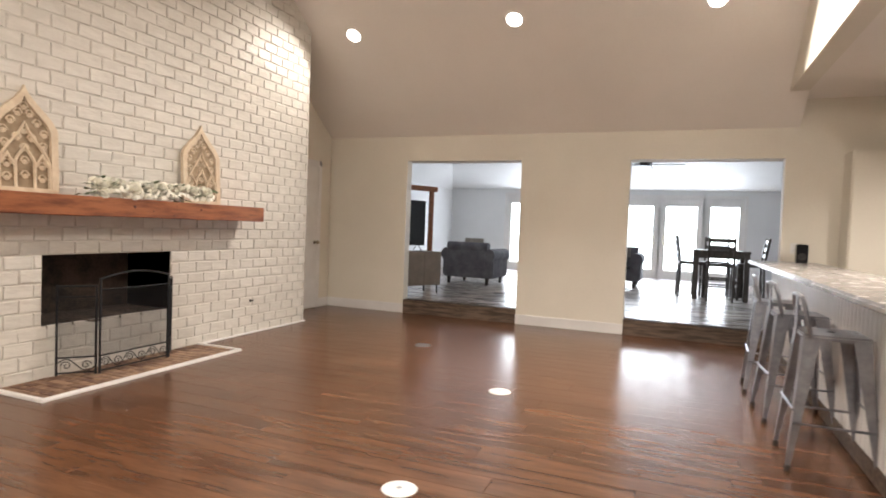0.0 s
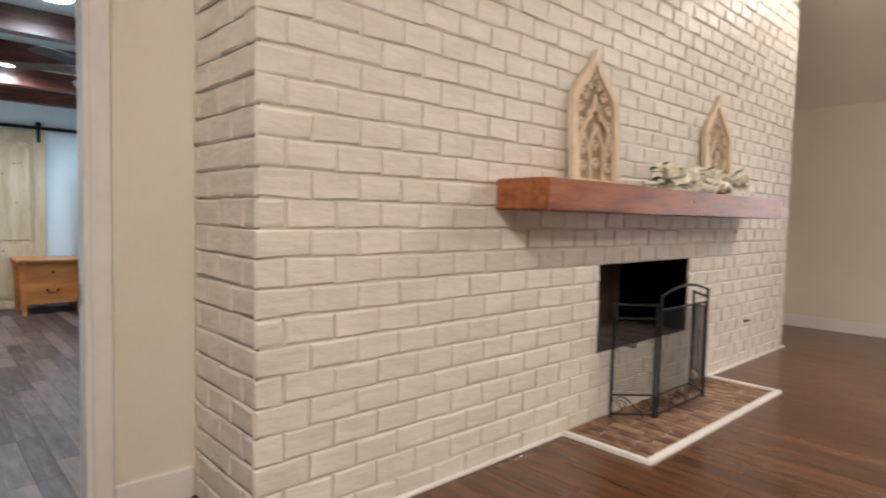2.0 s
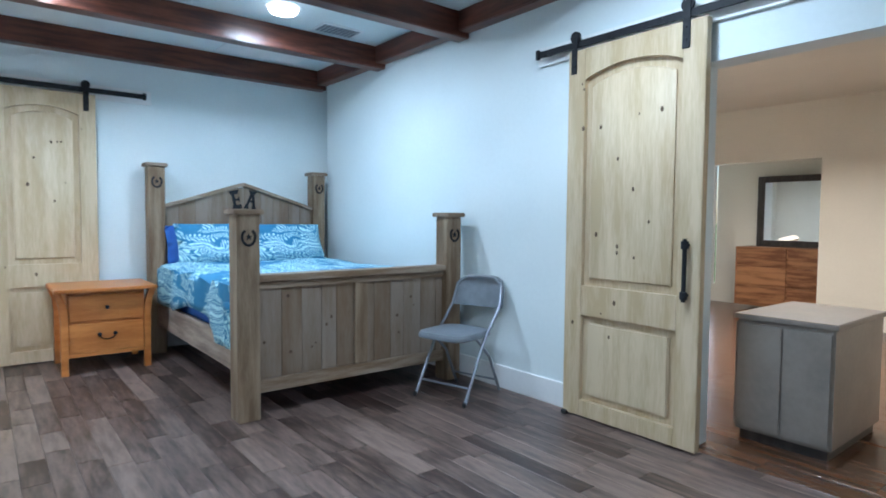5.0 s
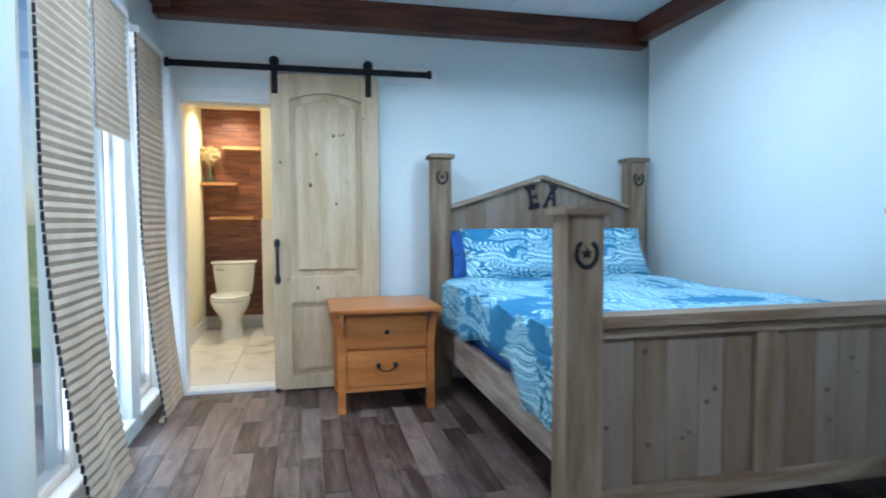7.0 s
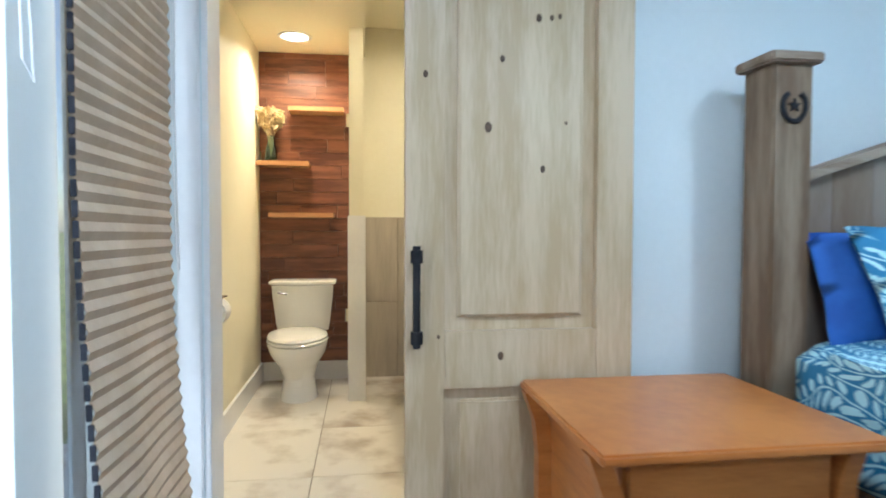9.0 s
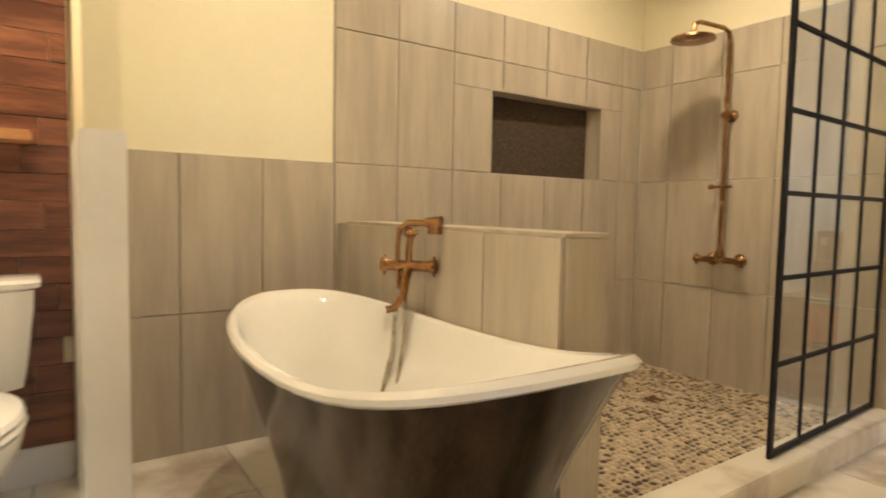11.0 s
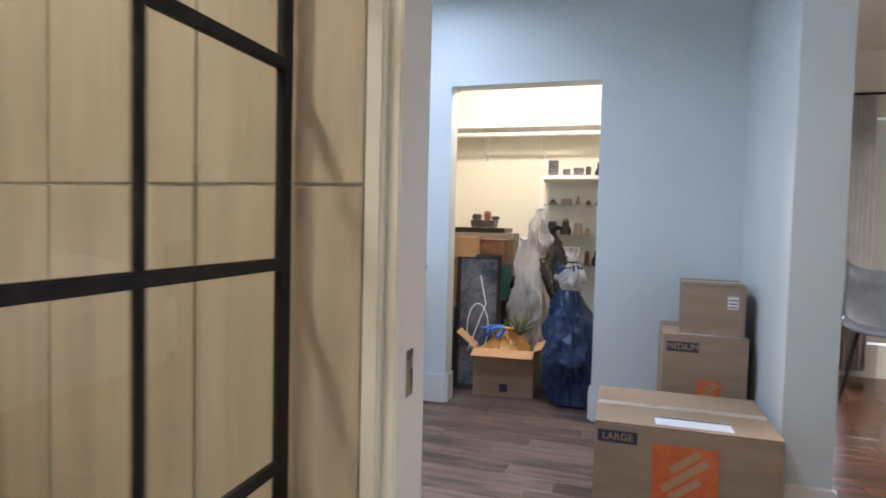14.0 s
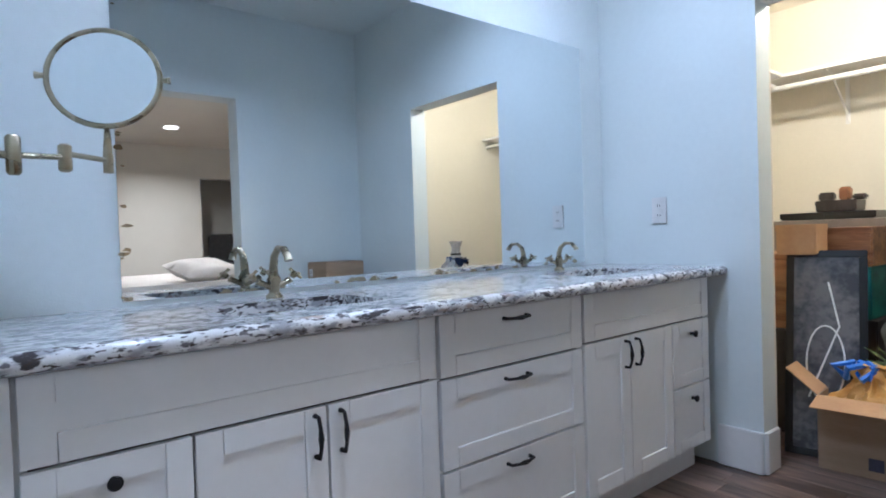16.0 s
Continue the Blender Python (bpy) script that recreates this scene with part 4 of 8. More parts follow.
skirting("baseboard_van", [(VW + 0.55, bx(-12.05), 5.032, 5.05), (bx(-11.19), -10.6, 5.032, 5.05), (-10.618, -10.60, 4.09, 5.03), (bx(-12.05), bx(-12.05) + 0.016, 5.05, 5.17), (bx(-11.19) - 0.016, bx(-11.19), 5.05, 5.17), (-10.618, -10.42, 4.074, 4.09)], 0.17, 0.018)

# ---- dressing room beyond the barn door ----
wall("wall_dress_far", "y", 6.85, 0.12, -10.43, -4.95, -0.02, 2.75, M["paint_cream"], [(-8.95, -7.62, -0.02, 1.82), (-9.75, -9.2, 0.25, 1.95)], "cream wall with an opening")
wall("wall_dress_alcove", "y", 7.75, 0.12, -10.43, -4.95, -0.02, 2.75, M["paint_cream"], [(-9.75, -9.2, 0.25, 1.95)], label="cream wall behind the dresser")
wall("wall_dress_back", "x", -5.60, 0.10, 2.51, 8.0, -0.02, 2.75, M["paint_cream"], [(5.34, 5.95, -0.02, 1.98)], "cream wall with a dark doorway")
slab("ceiling_dressing", -10.5, -4.9, 2.45, 8.0, 2.45, 2.55, M["paint_cream"], "cream ceiling", "ceiling")
bm = B()
for k in range(4):
    box(bm, -9.75 + k * 0.183 - 0.01, -9.75 + k * 0.183 + 0.01, 7.66, 7.70, 0.25, 1.95)
for k in range(6):
    box(bm, -9.75, -9.2, 7.66, 7.70, 0.25 + k * 0.34 - 0.01, 0.25 + k * 0.34 + 0.01)
structure("window_dressing", bm, M["trim"], "white window with small panes", "window")
skirting("baseboard_dress", [(-7.62, -4.97, 6.834, 6.85), (-9.2, -8.95, 6.834, 6.85)], 0.14)

# ---- ceiling lamps, seen and added ----
def downlight(x, y, z, lens, normal=(0, 0, -1), r=0.085, group="", deep=0.006):
    nrm = Vector(normal).normalized()
    d = new("recessed_light")
    d.matrix_world = Matrix.Translation((x, y, z)) @ nrm.to_track_quat("Z", "Y").to_matrix().to_4x4()
    # One label for the known lights and for those added out of view.
    tagged(d, "round recessed ceiling light, lit", "ceiling light", group)
    bm = B()
    lathe(bm, [(r, -0.002), (r + 0.02, 0.002), (r + 0.018, 0.006), (r, 0.008)], cap=False, seg=28)
    part("trim_ring", bm, M["trim"], d)
    bm = B()
    lathe(bm, [(r, 0.0), (r * 0.98, deep * 0.6), (r * 0.85, deep)], seg=28)
    part("lens", bm, M[lens], d)


SN = (0, -SLOPE, -1)
# The row at y -1.03 is unseen, added to mirror the known one.
for yy, s in ((5.83, 1), (-1.03, -1)):
    for x in (-3.59, -1.61, 0.37):
        nn = Vector((0, -SLOPE * s, -1)).normalized()
        p = Vector((x, yy, vault(yy))) + nn * 0.004
        downlight(*p, "lens_warm", nn, group="living room lights")
        lamp(*(p + nn * 0.02), (23 if s > 0 else 11) if x < -3 else (72 if x < 0 else 74), WARM, 0.17, nn, 140)
# The pair at x -6.75 is unseen, added to light the near half.
for x, y in ((-9.12, -0.10), (-9.0, 1.30), (-6.75, -0.1), (-6.75, 1.5)):
    downlight(x, y, CEIL - 0.004, "lens_cool", r=0.10, group="bedroom lights", deep=0.04)
    lamp(x, y, CEIL - 0.05, 27, COOL, 0.2, spread=176)
downlight(-12.55, -0.83, 2.246, "lens_gold", group="bathroom lights")
lamp(-12.55, -0.83, 2.23, 14, GOLD, 0.17)
# Unseen pair, added to light the tub and the shower wall.
for x, y in ((-12.0, 0.1), (-12.1, 1.65)):
    downlight(x, y, 2.446, "lens_gold", group="bathroom lights")
    lamp(x, y, 2.43, 18, GOLD, 0.17, spread=172)
# No lamp is known here; this cool pair is added to light the room.
for x, y in ((-12.3, 4.3), (-11.9, 3.2)):
    downlight(x, y, 2.616, "lens_cool", group="vanity lights")
    lamp(x, y, 2.60, 16, (0.84, 0.90, 1.0), 0.17)
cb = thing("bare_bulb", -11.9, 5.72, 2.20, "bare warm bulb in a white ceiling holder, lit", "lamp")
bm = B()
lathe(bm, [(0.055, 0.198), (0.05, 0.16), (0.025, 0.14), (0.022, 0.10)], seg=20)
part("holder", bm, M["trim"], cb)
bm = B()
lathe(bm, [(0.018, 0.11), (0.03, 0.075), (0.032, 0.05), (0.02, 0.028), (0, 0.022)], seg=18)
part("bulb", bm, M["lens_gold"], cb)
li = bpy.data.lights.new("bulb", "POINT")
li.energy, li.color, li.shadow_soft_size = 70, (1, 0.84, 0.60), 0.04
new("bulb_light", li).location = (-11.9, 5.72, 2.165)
for x, y in ((-7.0, 4.6), (-9.0, 4.6)):
    downlight(x, y, 2.446, "lens_warm", group="dressing room lights")
    lamp(x, y, 2.43, 60, WARM, 0.17)
for x, y in ((-3.1, 10.5), (0.9, 9.6)):
    downlight(x, y, 2.946, "lens_warm", group="sunroom lights")
# Unseen lamp added to brighten the bar side and the kitchen wall.
lamp(2.6, 4.0, 2.78, 130, WARM, 0.17)
downlight(2.6, 4.0, 2.796, "lens_warm", group="kitchen lights")
window_light(-4.0, -2.1, 14.38, 14.38, 0.3, 2.0, (0, -1, 0), 75, (0.92, 0.96, 1))
window_light(-1.2, 1.5, 14.38, 14.38, 0.3, 2.0, (0, -1, 0), 100, (0.92, 0.96, 1))
window_light(-10.4, -8.75, -1.05, -1.05, 0.2, 2.1, (0, 1, 0), 48, (0.80, 0.90, 1))


# ---- living room things ----
def rot(ax, deg):
    return Matrix.Rotation(radians(deg), 4, ax)


mantel = thing("mantel_shelf", -4.148, 1.62, 1.22, "rough reddish cedar beam mantel on the brick chimney", "mantel")
bm = B()
box(bm, 0.0, 0.30, 0.0, 2.985, 0.0, 0.145, 0.008)
bmesh.ops.subdivide_edges(bm, edges=[e for e in bm.edges if e.calc_length() > 1], cuts=14)
for v in bm.verts:
    v.co += noise.noise_vector(v.co * 3.1) * 0.004
part("beam", bm, M["mantel"], mantel)
rk = random.Random(3)
for k in range(9):
    bm = B()
    lathe(bm, [(0.004 + 0.012 * rk.random(), 0), (0.002, 0.0025)], (0.3005, 0.2 + 2.6 * rk.random(), 0.02 + 0.1 * rk.random()), 10, rot("Y", 90))
    part("knot", bm, M["beam"], mantel)


def arch_pts(w, h, spring, n=10):
    """Outline of a pointed arch, from the foot on one side to the other."""
    pts = [(-w / 2, 0), (-w / 2, spring)]
    for k in range(1, n):
        t = k / n
        pts.append((-w / 2 * (0.62 * (0.5 + 0.5 * math.cos(math.pi * t)) + 0.38 * (1 - t)), spring + (h - spring) * t))
    pts.append((0, h))
    return pts + [(-x, z) for x, z in reversed(pts[:-1])]


def tracery_panel(y, label):
    t = thing("tracery_panel", -4.125, y, 1.366, label, "wall decor", "carved arch panels")
    W, H, S = 0.46, 0.75, 0.45
    bm = B()
    out, inn = arch_pts(W, H, S), arch_pts(W - 0.10, H - 0.075, S - 0.01)
    inn = [(x, max(z, 0.035)) for x, z in inn]
    n = len(out)
    vo = [[bm.verts.new((d, x, z)) for x, z in out] for d in (0.0, 0.035)]
    vi = [[bm.verts.new((d, x, z)) for x, z in inn] for d in (0.0, 0.035)]
    for k in range(n):
        j = (k + 1) % n
        bm.faces.new((vo[1][k], vo[1][j], vi[1][j], vi[1][k]))
        bm.faces.new((vo[0][k], vi[0][k], vi[0][j], vo[0][j]))
        bm.faces.new((vo[0][k], vo[0][j], vo[1][j], vo[1][k]))
        bm.faces.new((vi[0][k], vi[1][k], vi[1][j], vi[0][j]))
    part("frame", bm, M["tracery"], t, "cream pointed-arch frame")
    bm = B()
    for cx, w, h, z0, s in ((0, 0.34, 0.46, 0.035, 0.18), (-0.12, 0.11, 0.24, 0.035, 0.14), (0.12, 0.11, 0.24, 0.035, 0.14), (0, 0.13, 0.30, 0.035, 0.18)):
        tube(bm, [(0.022, cx + x, z0 + z) for x, z in arch_pts(w, h, s, 6)], 0.011, 6)
    part("mullion", bm, M["tracery"], t)
    bm = B()
    r = random.Random(5)
    cells = [(-0.09, 0.49), (0.09, 0.49), (-0.04, 0.55), (0.04, 0.55), (0, 0.60), (-0.14, 0.42), (0.14, 0.42), (0, 0.43), (-0.05, 0.38), (0.05, 0.38), (-0.12, 0.10), (0.12, 0.10), (0, 0.12), (0, 0.22), (-0.12, 0.19), (0.12, 0.19), (-0.13, 0.33), (0.13, 0.33), (0, 0.31)]
    for cx, cz in cells:
        for s in (-1, 1):
            pts = []
            for k in range(14):
                a = k / 13 * 7.5
                rad = 0.040 * (1 - k / 16)
                pts.append((0.018, cx + s * rad * math.cos(a) * 0.8, cz + rad * math.sin(a)))
            tube(bm, pts, 0.0045, 5)
        lathe(bm, [(0.006, 0), (0.014, 0.004), (0.004, 0.010)], (0.016, cx, cz), 6, rot("Y", 90))
    tagged(part("scrollwork", bm, M["tracery"], t), kind="stuff")
    bm = B()
    ring = [(0.004, x, z) for x, z in arch_pts(W - 0.09, H - 0.07, S - 0.01)]
    ring_mesh(bm, [ring, [(0.008, y, z) for _, y, z in ring]])
    part("backing", bm, M["tracery_dark"], t)
    t.rotation_euler = (0, radians(-3), 0)
    return t


tracery_panel(2.39, "tall cream carved gothic arch panel standing on the mantel")
tracery_panel(4.012, "second cream carved gothic arch panel standing on the mantel")

garland = thing("flower_garland", -3.98, 2.70, 1.368, "garland of white roses and green leaves lying on the mantel", "garland")
rg = random.Random(9)
lv = B()
for k in range(105):
    p = Vector((rg.uniform(-0.02, 0.12), rg.random() * 1.3, rg.uniform(0.01, 0.14)))
    a, ln = rg.random() * 6.28, rg.uniform(0.07, 0.12)
    d = Vector((math.cos(a), math.sin(a), rg.uniform(-0.3, 0.8))).normalized()
    s = d.cross(Vector((0, 0, 1))).normalized() * ln * 0.28
    q = [lv.verts.new(c) for c in (p, p + d * ln * 0.45 + s, p + d * ln + Vector((0, 0, -0.008)), p + d * ln * 0.45 - s)]
    mid = lv.verts.new(p + d * ln * 0.5 + Vector((0, 0, -0.006)))
    for i in range(4):
        lv.faces.new((q[i], q[(i + 1) % 4], mid))
part("leaves", lv, M["leaf"], garland)
for k in range(13):
    bm = B()
    c = Vector((rg.uniform(0.045, 0.095), 0.10 + 1.12 * (k + rg.uniform(-0.3, 0.3)) / 13, rg.uniform(0.05, 0.09)))
    tilt_ = rot("Z", rg.uniform(-40, 40)) @ rot("Y", rg.uniform(30, 70))
    big = rg.uniform(1.6, 2.0)
    for ringn, (rad, up, m) in enumerate(((0.018, 0.040, 3), (0.034, 0.036, 5), (0.050, 0.022, 6))):
        for i in range(m):
            a0 = 2 * math.pi * i / m + ringn * 0.7
            rings = []
            for u in (0, 0.35, 0.7, 1):
                rr, zz = rad * (0.15 + 0.85 * u ** 0.8), up * u ** 1.3 - 0.008 * (u > 0.9) * ringn
                w = (0.3 + 0.55 * math.sin(u * 2.4)) * 3.6 / m
                rings.append([c + big * (tilt_ @ Vector((rr * math.cos(a0 + w * t), rr * math.sin(a0 + w * t), zz + 0.004 * math.cos(3 * t)))) for t in (-1, -0.5, 0, 0.5, 1)])
            ring_mesh(bm, rings, False, False, False)
    part("flower", bm, M["petal"], garland, "open white rose")

# folding fire screen
scr = thing("fire_screen", -4.02, 2.61, 0.022, "black iron folding fire screen with scrolled base", "fire screen")


def screen_leaf(x0, y0, x1, y1, h, arched):
    d = Vector((x1 - x0, y1 - y0, 0))
    L_ = d.length
    d.normalize()
    P = lambda u, z: Vector((x0, y0, 0)) + d * u + Vector((0, 0, z))
    bm = B()
    for u in (0.008, L_ - 0.008):
        tube(bm, [P(u, 0), P(u, h)], 0.009, 6)
    for z in (0.02, 0.135, h - 0.09):
        tube(bm, [P(0, z), P(L_, z)], 0.006, 6)
    top = [P(L_ * k / 10, h - 0.01 + (0.05 * math.sin(math.pi * k / 10) if arched else 0)) for k in range(11)]
    tube(bm, top, 0.008, 6)
    part("leaf_frame", bm, M["black_iron"], scr)
    bm = B()
    n = max(1, round(L_ / 0.22))
    for k in range(n):
        for s in (-1, 1):
            c = L_ * (k + 0.5) / n
            pts = []
            for i in range(18):
                a = i / 17 * 8
                r_ = 0.034 * (1 - i / 22)
                pts.append(P(c + s * (L_ / n * 0.24 + r_ * math.cos(a)), 0.075 + r_ * math.sin(a)))
            tube(bm, pts, 0.0035, 5)
    tube(bm, [P(L_ * k / 24, 0.078 + 0.045 * math.sin(k / 24 * math.pi * 2 * n)) for k in range(25)], 0.004, 5)
    part("scroll", bm, M["black_iron"], scr)
    bm = B()
    for k in range(1, int(L_ / 0.014)):
        tube(bm, [P(k * 0.014, 0.135), P(k * 0.014, h - 0.09)], 0.0014, 3, False)
    for k in range(1, int((h - 0.225) / 0.014)):
        tube(bm, [P(0, 0.135 + k * 0.014), P(L_, 0.135 + k * 0.014)], 0.0014, 3, False)
    part("mesh_panel", bm, M["black_iron"], scr, "fine black wire mesh", soft=False)


screen_leaf(-0.08, 0.0, 0.10, 0.20, 0.68, False)
screen_leaf(0.105, 0.21, 0.105, 0.86, 0.73, True)
screen_leaf(0.10, 0.87, -0.08, 1.06, 0.68, False)

# round floor covers
for x, y, mt, lb in ((-1.07, 3.96, "trim", "round white floor outlet cover"), (-2.274, 5.224, "steel", "round chrome floor outlet cover"), (-1.023, 2.139, "trim", "round white floor outlet cover")):
    f = thing("floor_outlet", x, y, 0.0, lb, "floor outlet", "floor outlet covers")
    bm = B()
    lathe(bm, [(0.085, 0), (0.085, 0.004), (0.078, 0.008), (0.0, 0.009)], seg=32)
    part("cover", bm, M[mt], f)
    bm = B()
    lathe(bm, [(0.014, 0.009), (0.012, 0.011)], seg=16)
    part("screw_cap", bm, M["steel"], f)
bm = B()
tube(bm, [(0, 0, 0), (0.03, 0, 0), (0.045, 0, 0.012)], 0.006, 8)
lathe(bm, [(0.016, 0), (0.016, 0.006)], (0, 0, 0), 12, rot("Y", 90))
solo("gas_valve", bm, M["black_iron"], -4.148, 4.78, 0.36, "small dark gas valve key set in the brick", "valve")

# bar stools
def bar_stool(m):
    s = thing("bar_stool", 0, 0, 0, "brushed steel bar stool with a low curved back", "bar stool", "stools at the bar")
    SH, a, b = 0.74, 0.155, 0.215
    bm = B()
    box(bm, -a - 0.01, a + 0.01, -a - 0.01, a + 0.01, SH - 0.028, SH, 0.012)
    part("seat", bm, M["steel"], s)
    bm = B()
    lathe(bm, [(0.020, SH + 0.0005), (0.020, SH + 0.001)], seg=16)
    part("seat_hole", bm, M["black_iron"], s)
    for sx in (-1, 1):
        for sy in (-1, 1):
            bm = B()
            rings = []
            for t in (0, 0.25, 0.6, 1):
                c = Vector((sx * (a + (b - a) * t), sy * (a + (b - a) * t), SH - 0.02 - (SH - 0.045) * t))
                w = 0.060 * (1 - t) + 0.022
                ex, ey = Vector((-sx * w, 0, 0)), Vector((0, -sy * w, 0))
                th = 0.004
                rings.append([c + ex, c, c + ey, c + ey + Vector((-sx * th, 0, 0)), c + Vector((-sx * th, -sy * th, 0)), c + ex + Vector((0, -sy * th, 0))])
            ring_mesh(bm, rings)
            leg = part("leg", bm, M["steel"], s)
            bm = B()
            lathe(bm, [(0.017, 0), (0.018, 0.02), (0.014, 0.035)], (sx * (b - 0.012), sy * (b - 0.012), 0), 10)
            part("rubber_foot", bm, M["rubber"], leg)
    bm = B()
    for z, k in ((0.26, 0.195), (0.33, 0.19)):
        if z < 0.3:
            tube(bm, [(-k, -k, z), (k, -k, z)], 0.008, 6)
            tube(bm, [(-k, k, z), (k, k, z)], 0.008, 6)
        else:
            tube(bm, [(-k, -k, z), (-k, k, z)], 0.008, 6)
            tube(bm, [(k, -k, z), (k, k, z)], 0.008, 6)
    part("footrest", bm, M["steel"], s)
    bm = B()
    tube(bm, [(-0.12, -a, SH - 0.02), (-0.155, -a - 0.005, SH + 0.13), (-0.165, -a + 0.03, SH + 0.19), (-0.172, 0, SH + 0.20), (-0.165, a - 0.03, SH + 0.19), (-0.155, a + 0.005, SH + 0.13), (-0.12, a, SH - 0.02)], 0.012, 8)
    part("back_hoop", bm, M["steel"], s)
    bm = B()
    box(bm, -0.172, -0.166, -0.03, 0.03, SH - 0.01, SH + 0.19, 0.002)
    part("back_slat", bm, M["steel"], s)
    s.matrix_world = m
    return s


st = bar_stool(pose(0.94, 3.48, 0, 0, 0, 0))
copy_thing(st, pose(0.92, 4.35, 0, 0, 0, 4))
copy_thing(st, pose(0.90, 5.12, 0, 0, 0, -3))
sp = thing("speaker", 1.36, 6.9, 1.0, "small black upright speaker on the bar", "speaker")
bm = B()
box(bm, -0.055, 0.055, -0.05, 0.05, 0, 0.20, 0.008)
part("case", bm, M["screen"], sp)
bm = B()
lathe(bm, [(0.04, 0), (0.03, -0.006), (0, -0.004)], (0, -0.0505, 0.07), 20, rot("X", 90))
part("cone", bm, M["rubber"], sp)


def wall_plate(x, y, z, face, label, slots=True):
    """Outlet or switch plate; face is the way its front looks, +x, -x, +y or -y, in degrees about z."""
    p = thing("outlet_plate", x, y, z, label, "outlet", "", face)
    bm = B()
    box(bm, 0, 0.006, -0.037, 0.037, -0.06, 0.06, 0.003)
    part("plate", bm, M["trim"], p)
    if slots:
        for dz in (-0.022, 0.022):
            bm = B()
            box(bm, 0.006, 0.008, -0.016, 0.016, dz - 0.015, dz + 0.015, 0.003)
            soc = part("socket", bm, M["trim"], p)
            for dy in (-0.006, 0.006):
                bm = B()
                box(bm, 0.008, 0.0085, dy - 0.0015, dy + 0.0015, dz - 0.004, dz + 0.006)
                part("slot", bm, M["rubber"], soc)
    return p


wall_plate(1.33, 7.17, 1.15, -90, "white wall outlet above the bar")

# ---- sunroom things ----
def sofa(name, x, y, rz, w, label, mat="sofa"):
    s = thing(name, x, y, 0.19, label, "sofa", "", rz)
    bm = B()
    box(bm, -0.44, 0.44, -w / 2, w / 2, 0.13, 0.36, 0.03)
    part("base", bm, M[mat], s)
    for sy in (-1, 1):
        bm = B()
        box(bm, -0.44, 0.46, sy * w / 2 - 0.10, sy * w / 2 + 0.10, 0.13, 0.54, 0.03)
        tube(bm, [(-0.45, sy * w / 2 + sy * 0.01, 0.55), (0.47, sy * w / 2 + sy * 0.01, 0.55)], 0.125, 16)
        part("arm", bm, M[mat], s)
    bm = B()
    box(bm, -0.46, -0.22, -w / 2, w / 2, 0.30, 0.72, 0.05)
    tube(bm, [(-0.40, -w / 2, 0.70), (-0.40, w / 2, 0.70)], 0.09, 14)
    part("backrest", bm, M[mat], s)
    n = 2 if w > 1.3 else 1
    for k in range(n):
        y0 = -w / 2 + 0.11 + (w - 0.22) * k / n
        bm = B()
        box(bm, -0.22, 0.45, y0, y0 + (w - 0.22) / n - 0.01, 0.36, 0.50, 0.05)
        part("seat_cushion", bm, M[mat], s)
        bm = B()
        box(bm, -0.22, -0.02, y0 + 0.02, y0 + (w - 0.22) / n - 0.03, 0.50, 0.86, 0.08)
        part("back_cushion", bm, M["sofa_light"], s)
    for sx in (-0.38, 0.40):
        for sy in (-1, 1):
            bm = B()
            lathe(bm, [(0.028, 0), (0.04, 0.13)], (sx, sy * (w / 2 - 0.02), 0), 10)
            part("leg", bm, M["dark_wood"], s)
    return s


sofa("armchair", -3.47, 10.36, 88, 0.80, "grey rolled-arm armchair with loose cushions in the sunroom")
sofa("sofa", -1.42, 12.02, -90, 1.62, "grey rolled-arm sofa with pale cushions in the sunroom")
cr = thing("credenza", -3.55, 8.15, 0.19, "taupe media cabinet on slim dark legs", "cabinet", "", 62)
bm = B()
box(bm, -0.55, 0.15, -0.20, 0.20, 0.14, 0.66, 0.008)
part("body", bm, M["taupe"], cr)
for k in range(2):
    bm = B()
    box(bm, -0.54 + k * 0.345, -0.21 + k * 0.345, -0.214, -0.20, 0.16, 0.64, 0.004)
    part("door", bm, M["taupe"], cr)
for sx, sy in ((-0.5, -0.16), (0.1, -0.16), (-0.5, 0.16), (0.1, 0.16)):
    bm = B()
    tube(bm, [(sx, sy, 0.14), (sx * 1.04, sy * 1.08, 0)], 0.013, 8)
    part("leg", bm, M["dark_wood"], cr)
tv = thing("television", -3.78, 8.25, 0.85, "black flat television standing on the media cabinet", "television", "", 62)
bm = B()
box(bm, -0.50, 0.16, -0.02, 0.02, 0.08, 0.80, 0.006)
part("panel", bm, M["screen"], tv)
for x in (-0.35, 0.03):
    bm = B()
    tube(bm, [(x, -0.10, 0.008), (x, 0, 0.10), (x, 0.10, 0.008)], 0.008, 6)
    part("foot", bm, M["screen"], tv)
fr = thing("leaning_frame", -4.25, 9.0, 0.19, "tall rough brown wooden frame against the wall", "frame", "", 62)
bm = B()
for q in ((-0.5, -0.42, 0, 1.75), (0.42, 0.5, 0, 1.75), (-0.55, 0.58, 1.68, 1.77)):
    box(bm, q[0], q[1], -0.03, 0.03, q[2], q[3], 0.006)
part("frame_rails", bm, M["mantel"], fr)

tb = thing("dining_table", 0.815, 10.77, 0.19, "dark square counter-height dining table", "table")
bm = B()
box(bm, -0.50, 0.50, -0.50, 0.50, 0.82, 0.86, 0.008)
part("tabletop", bm, M["dark_wood"], tb)
bm = B()
for q in ((-0.46, 0.46, -0.46, -0.44), (-0.46, 0.46, 0.44, 0.46), (-0.46, -0.44, -0.44, 0.44), (0.44, 0.46, -0.44, 0.44)):
    box(bm, *q, 0.72, 0.82, 0.003)
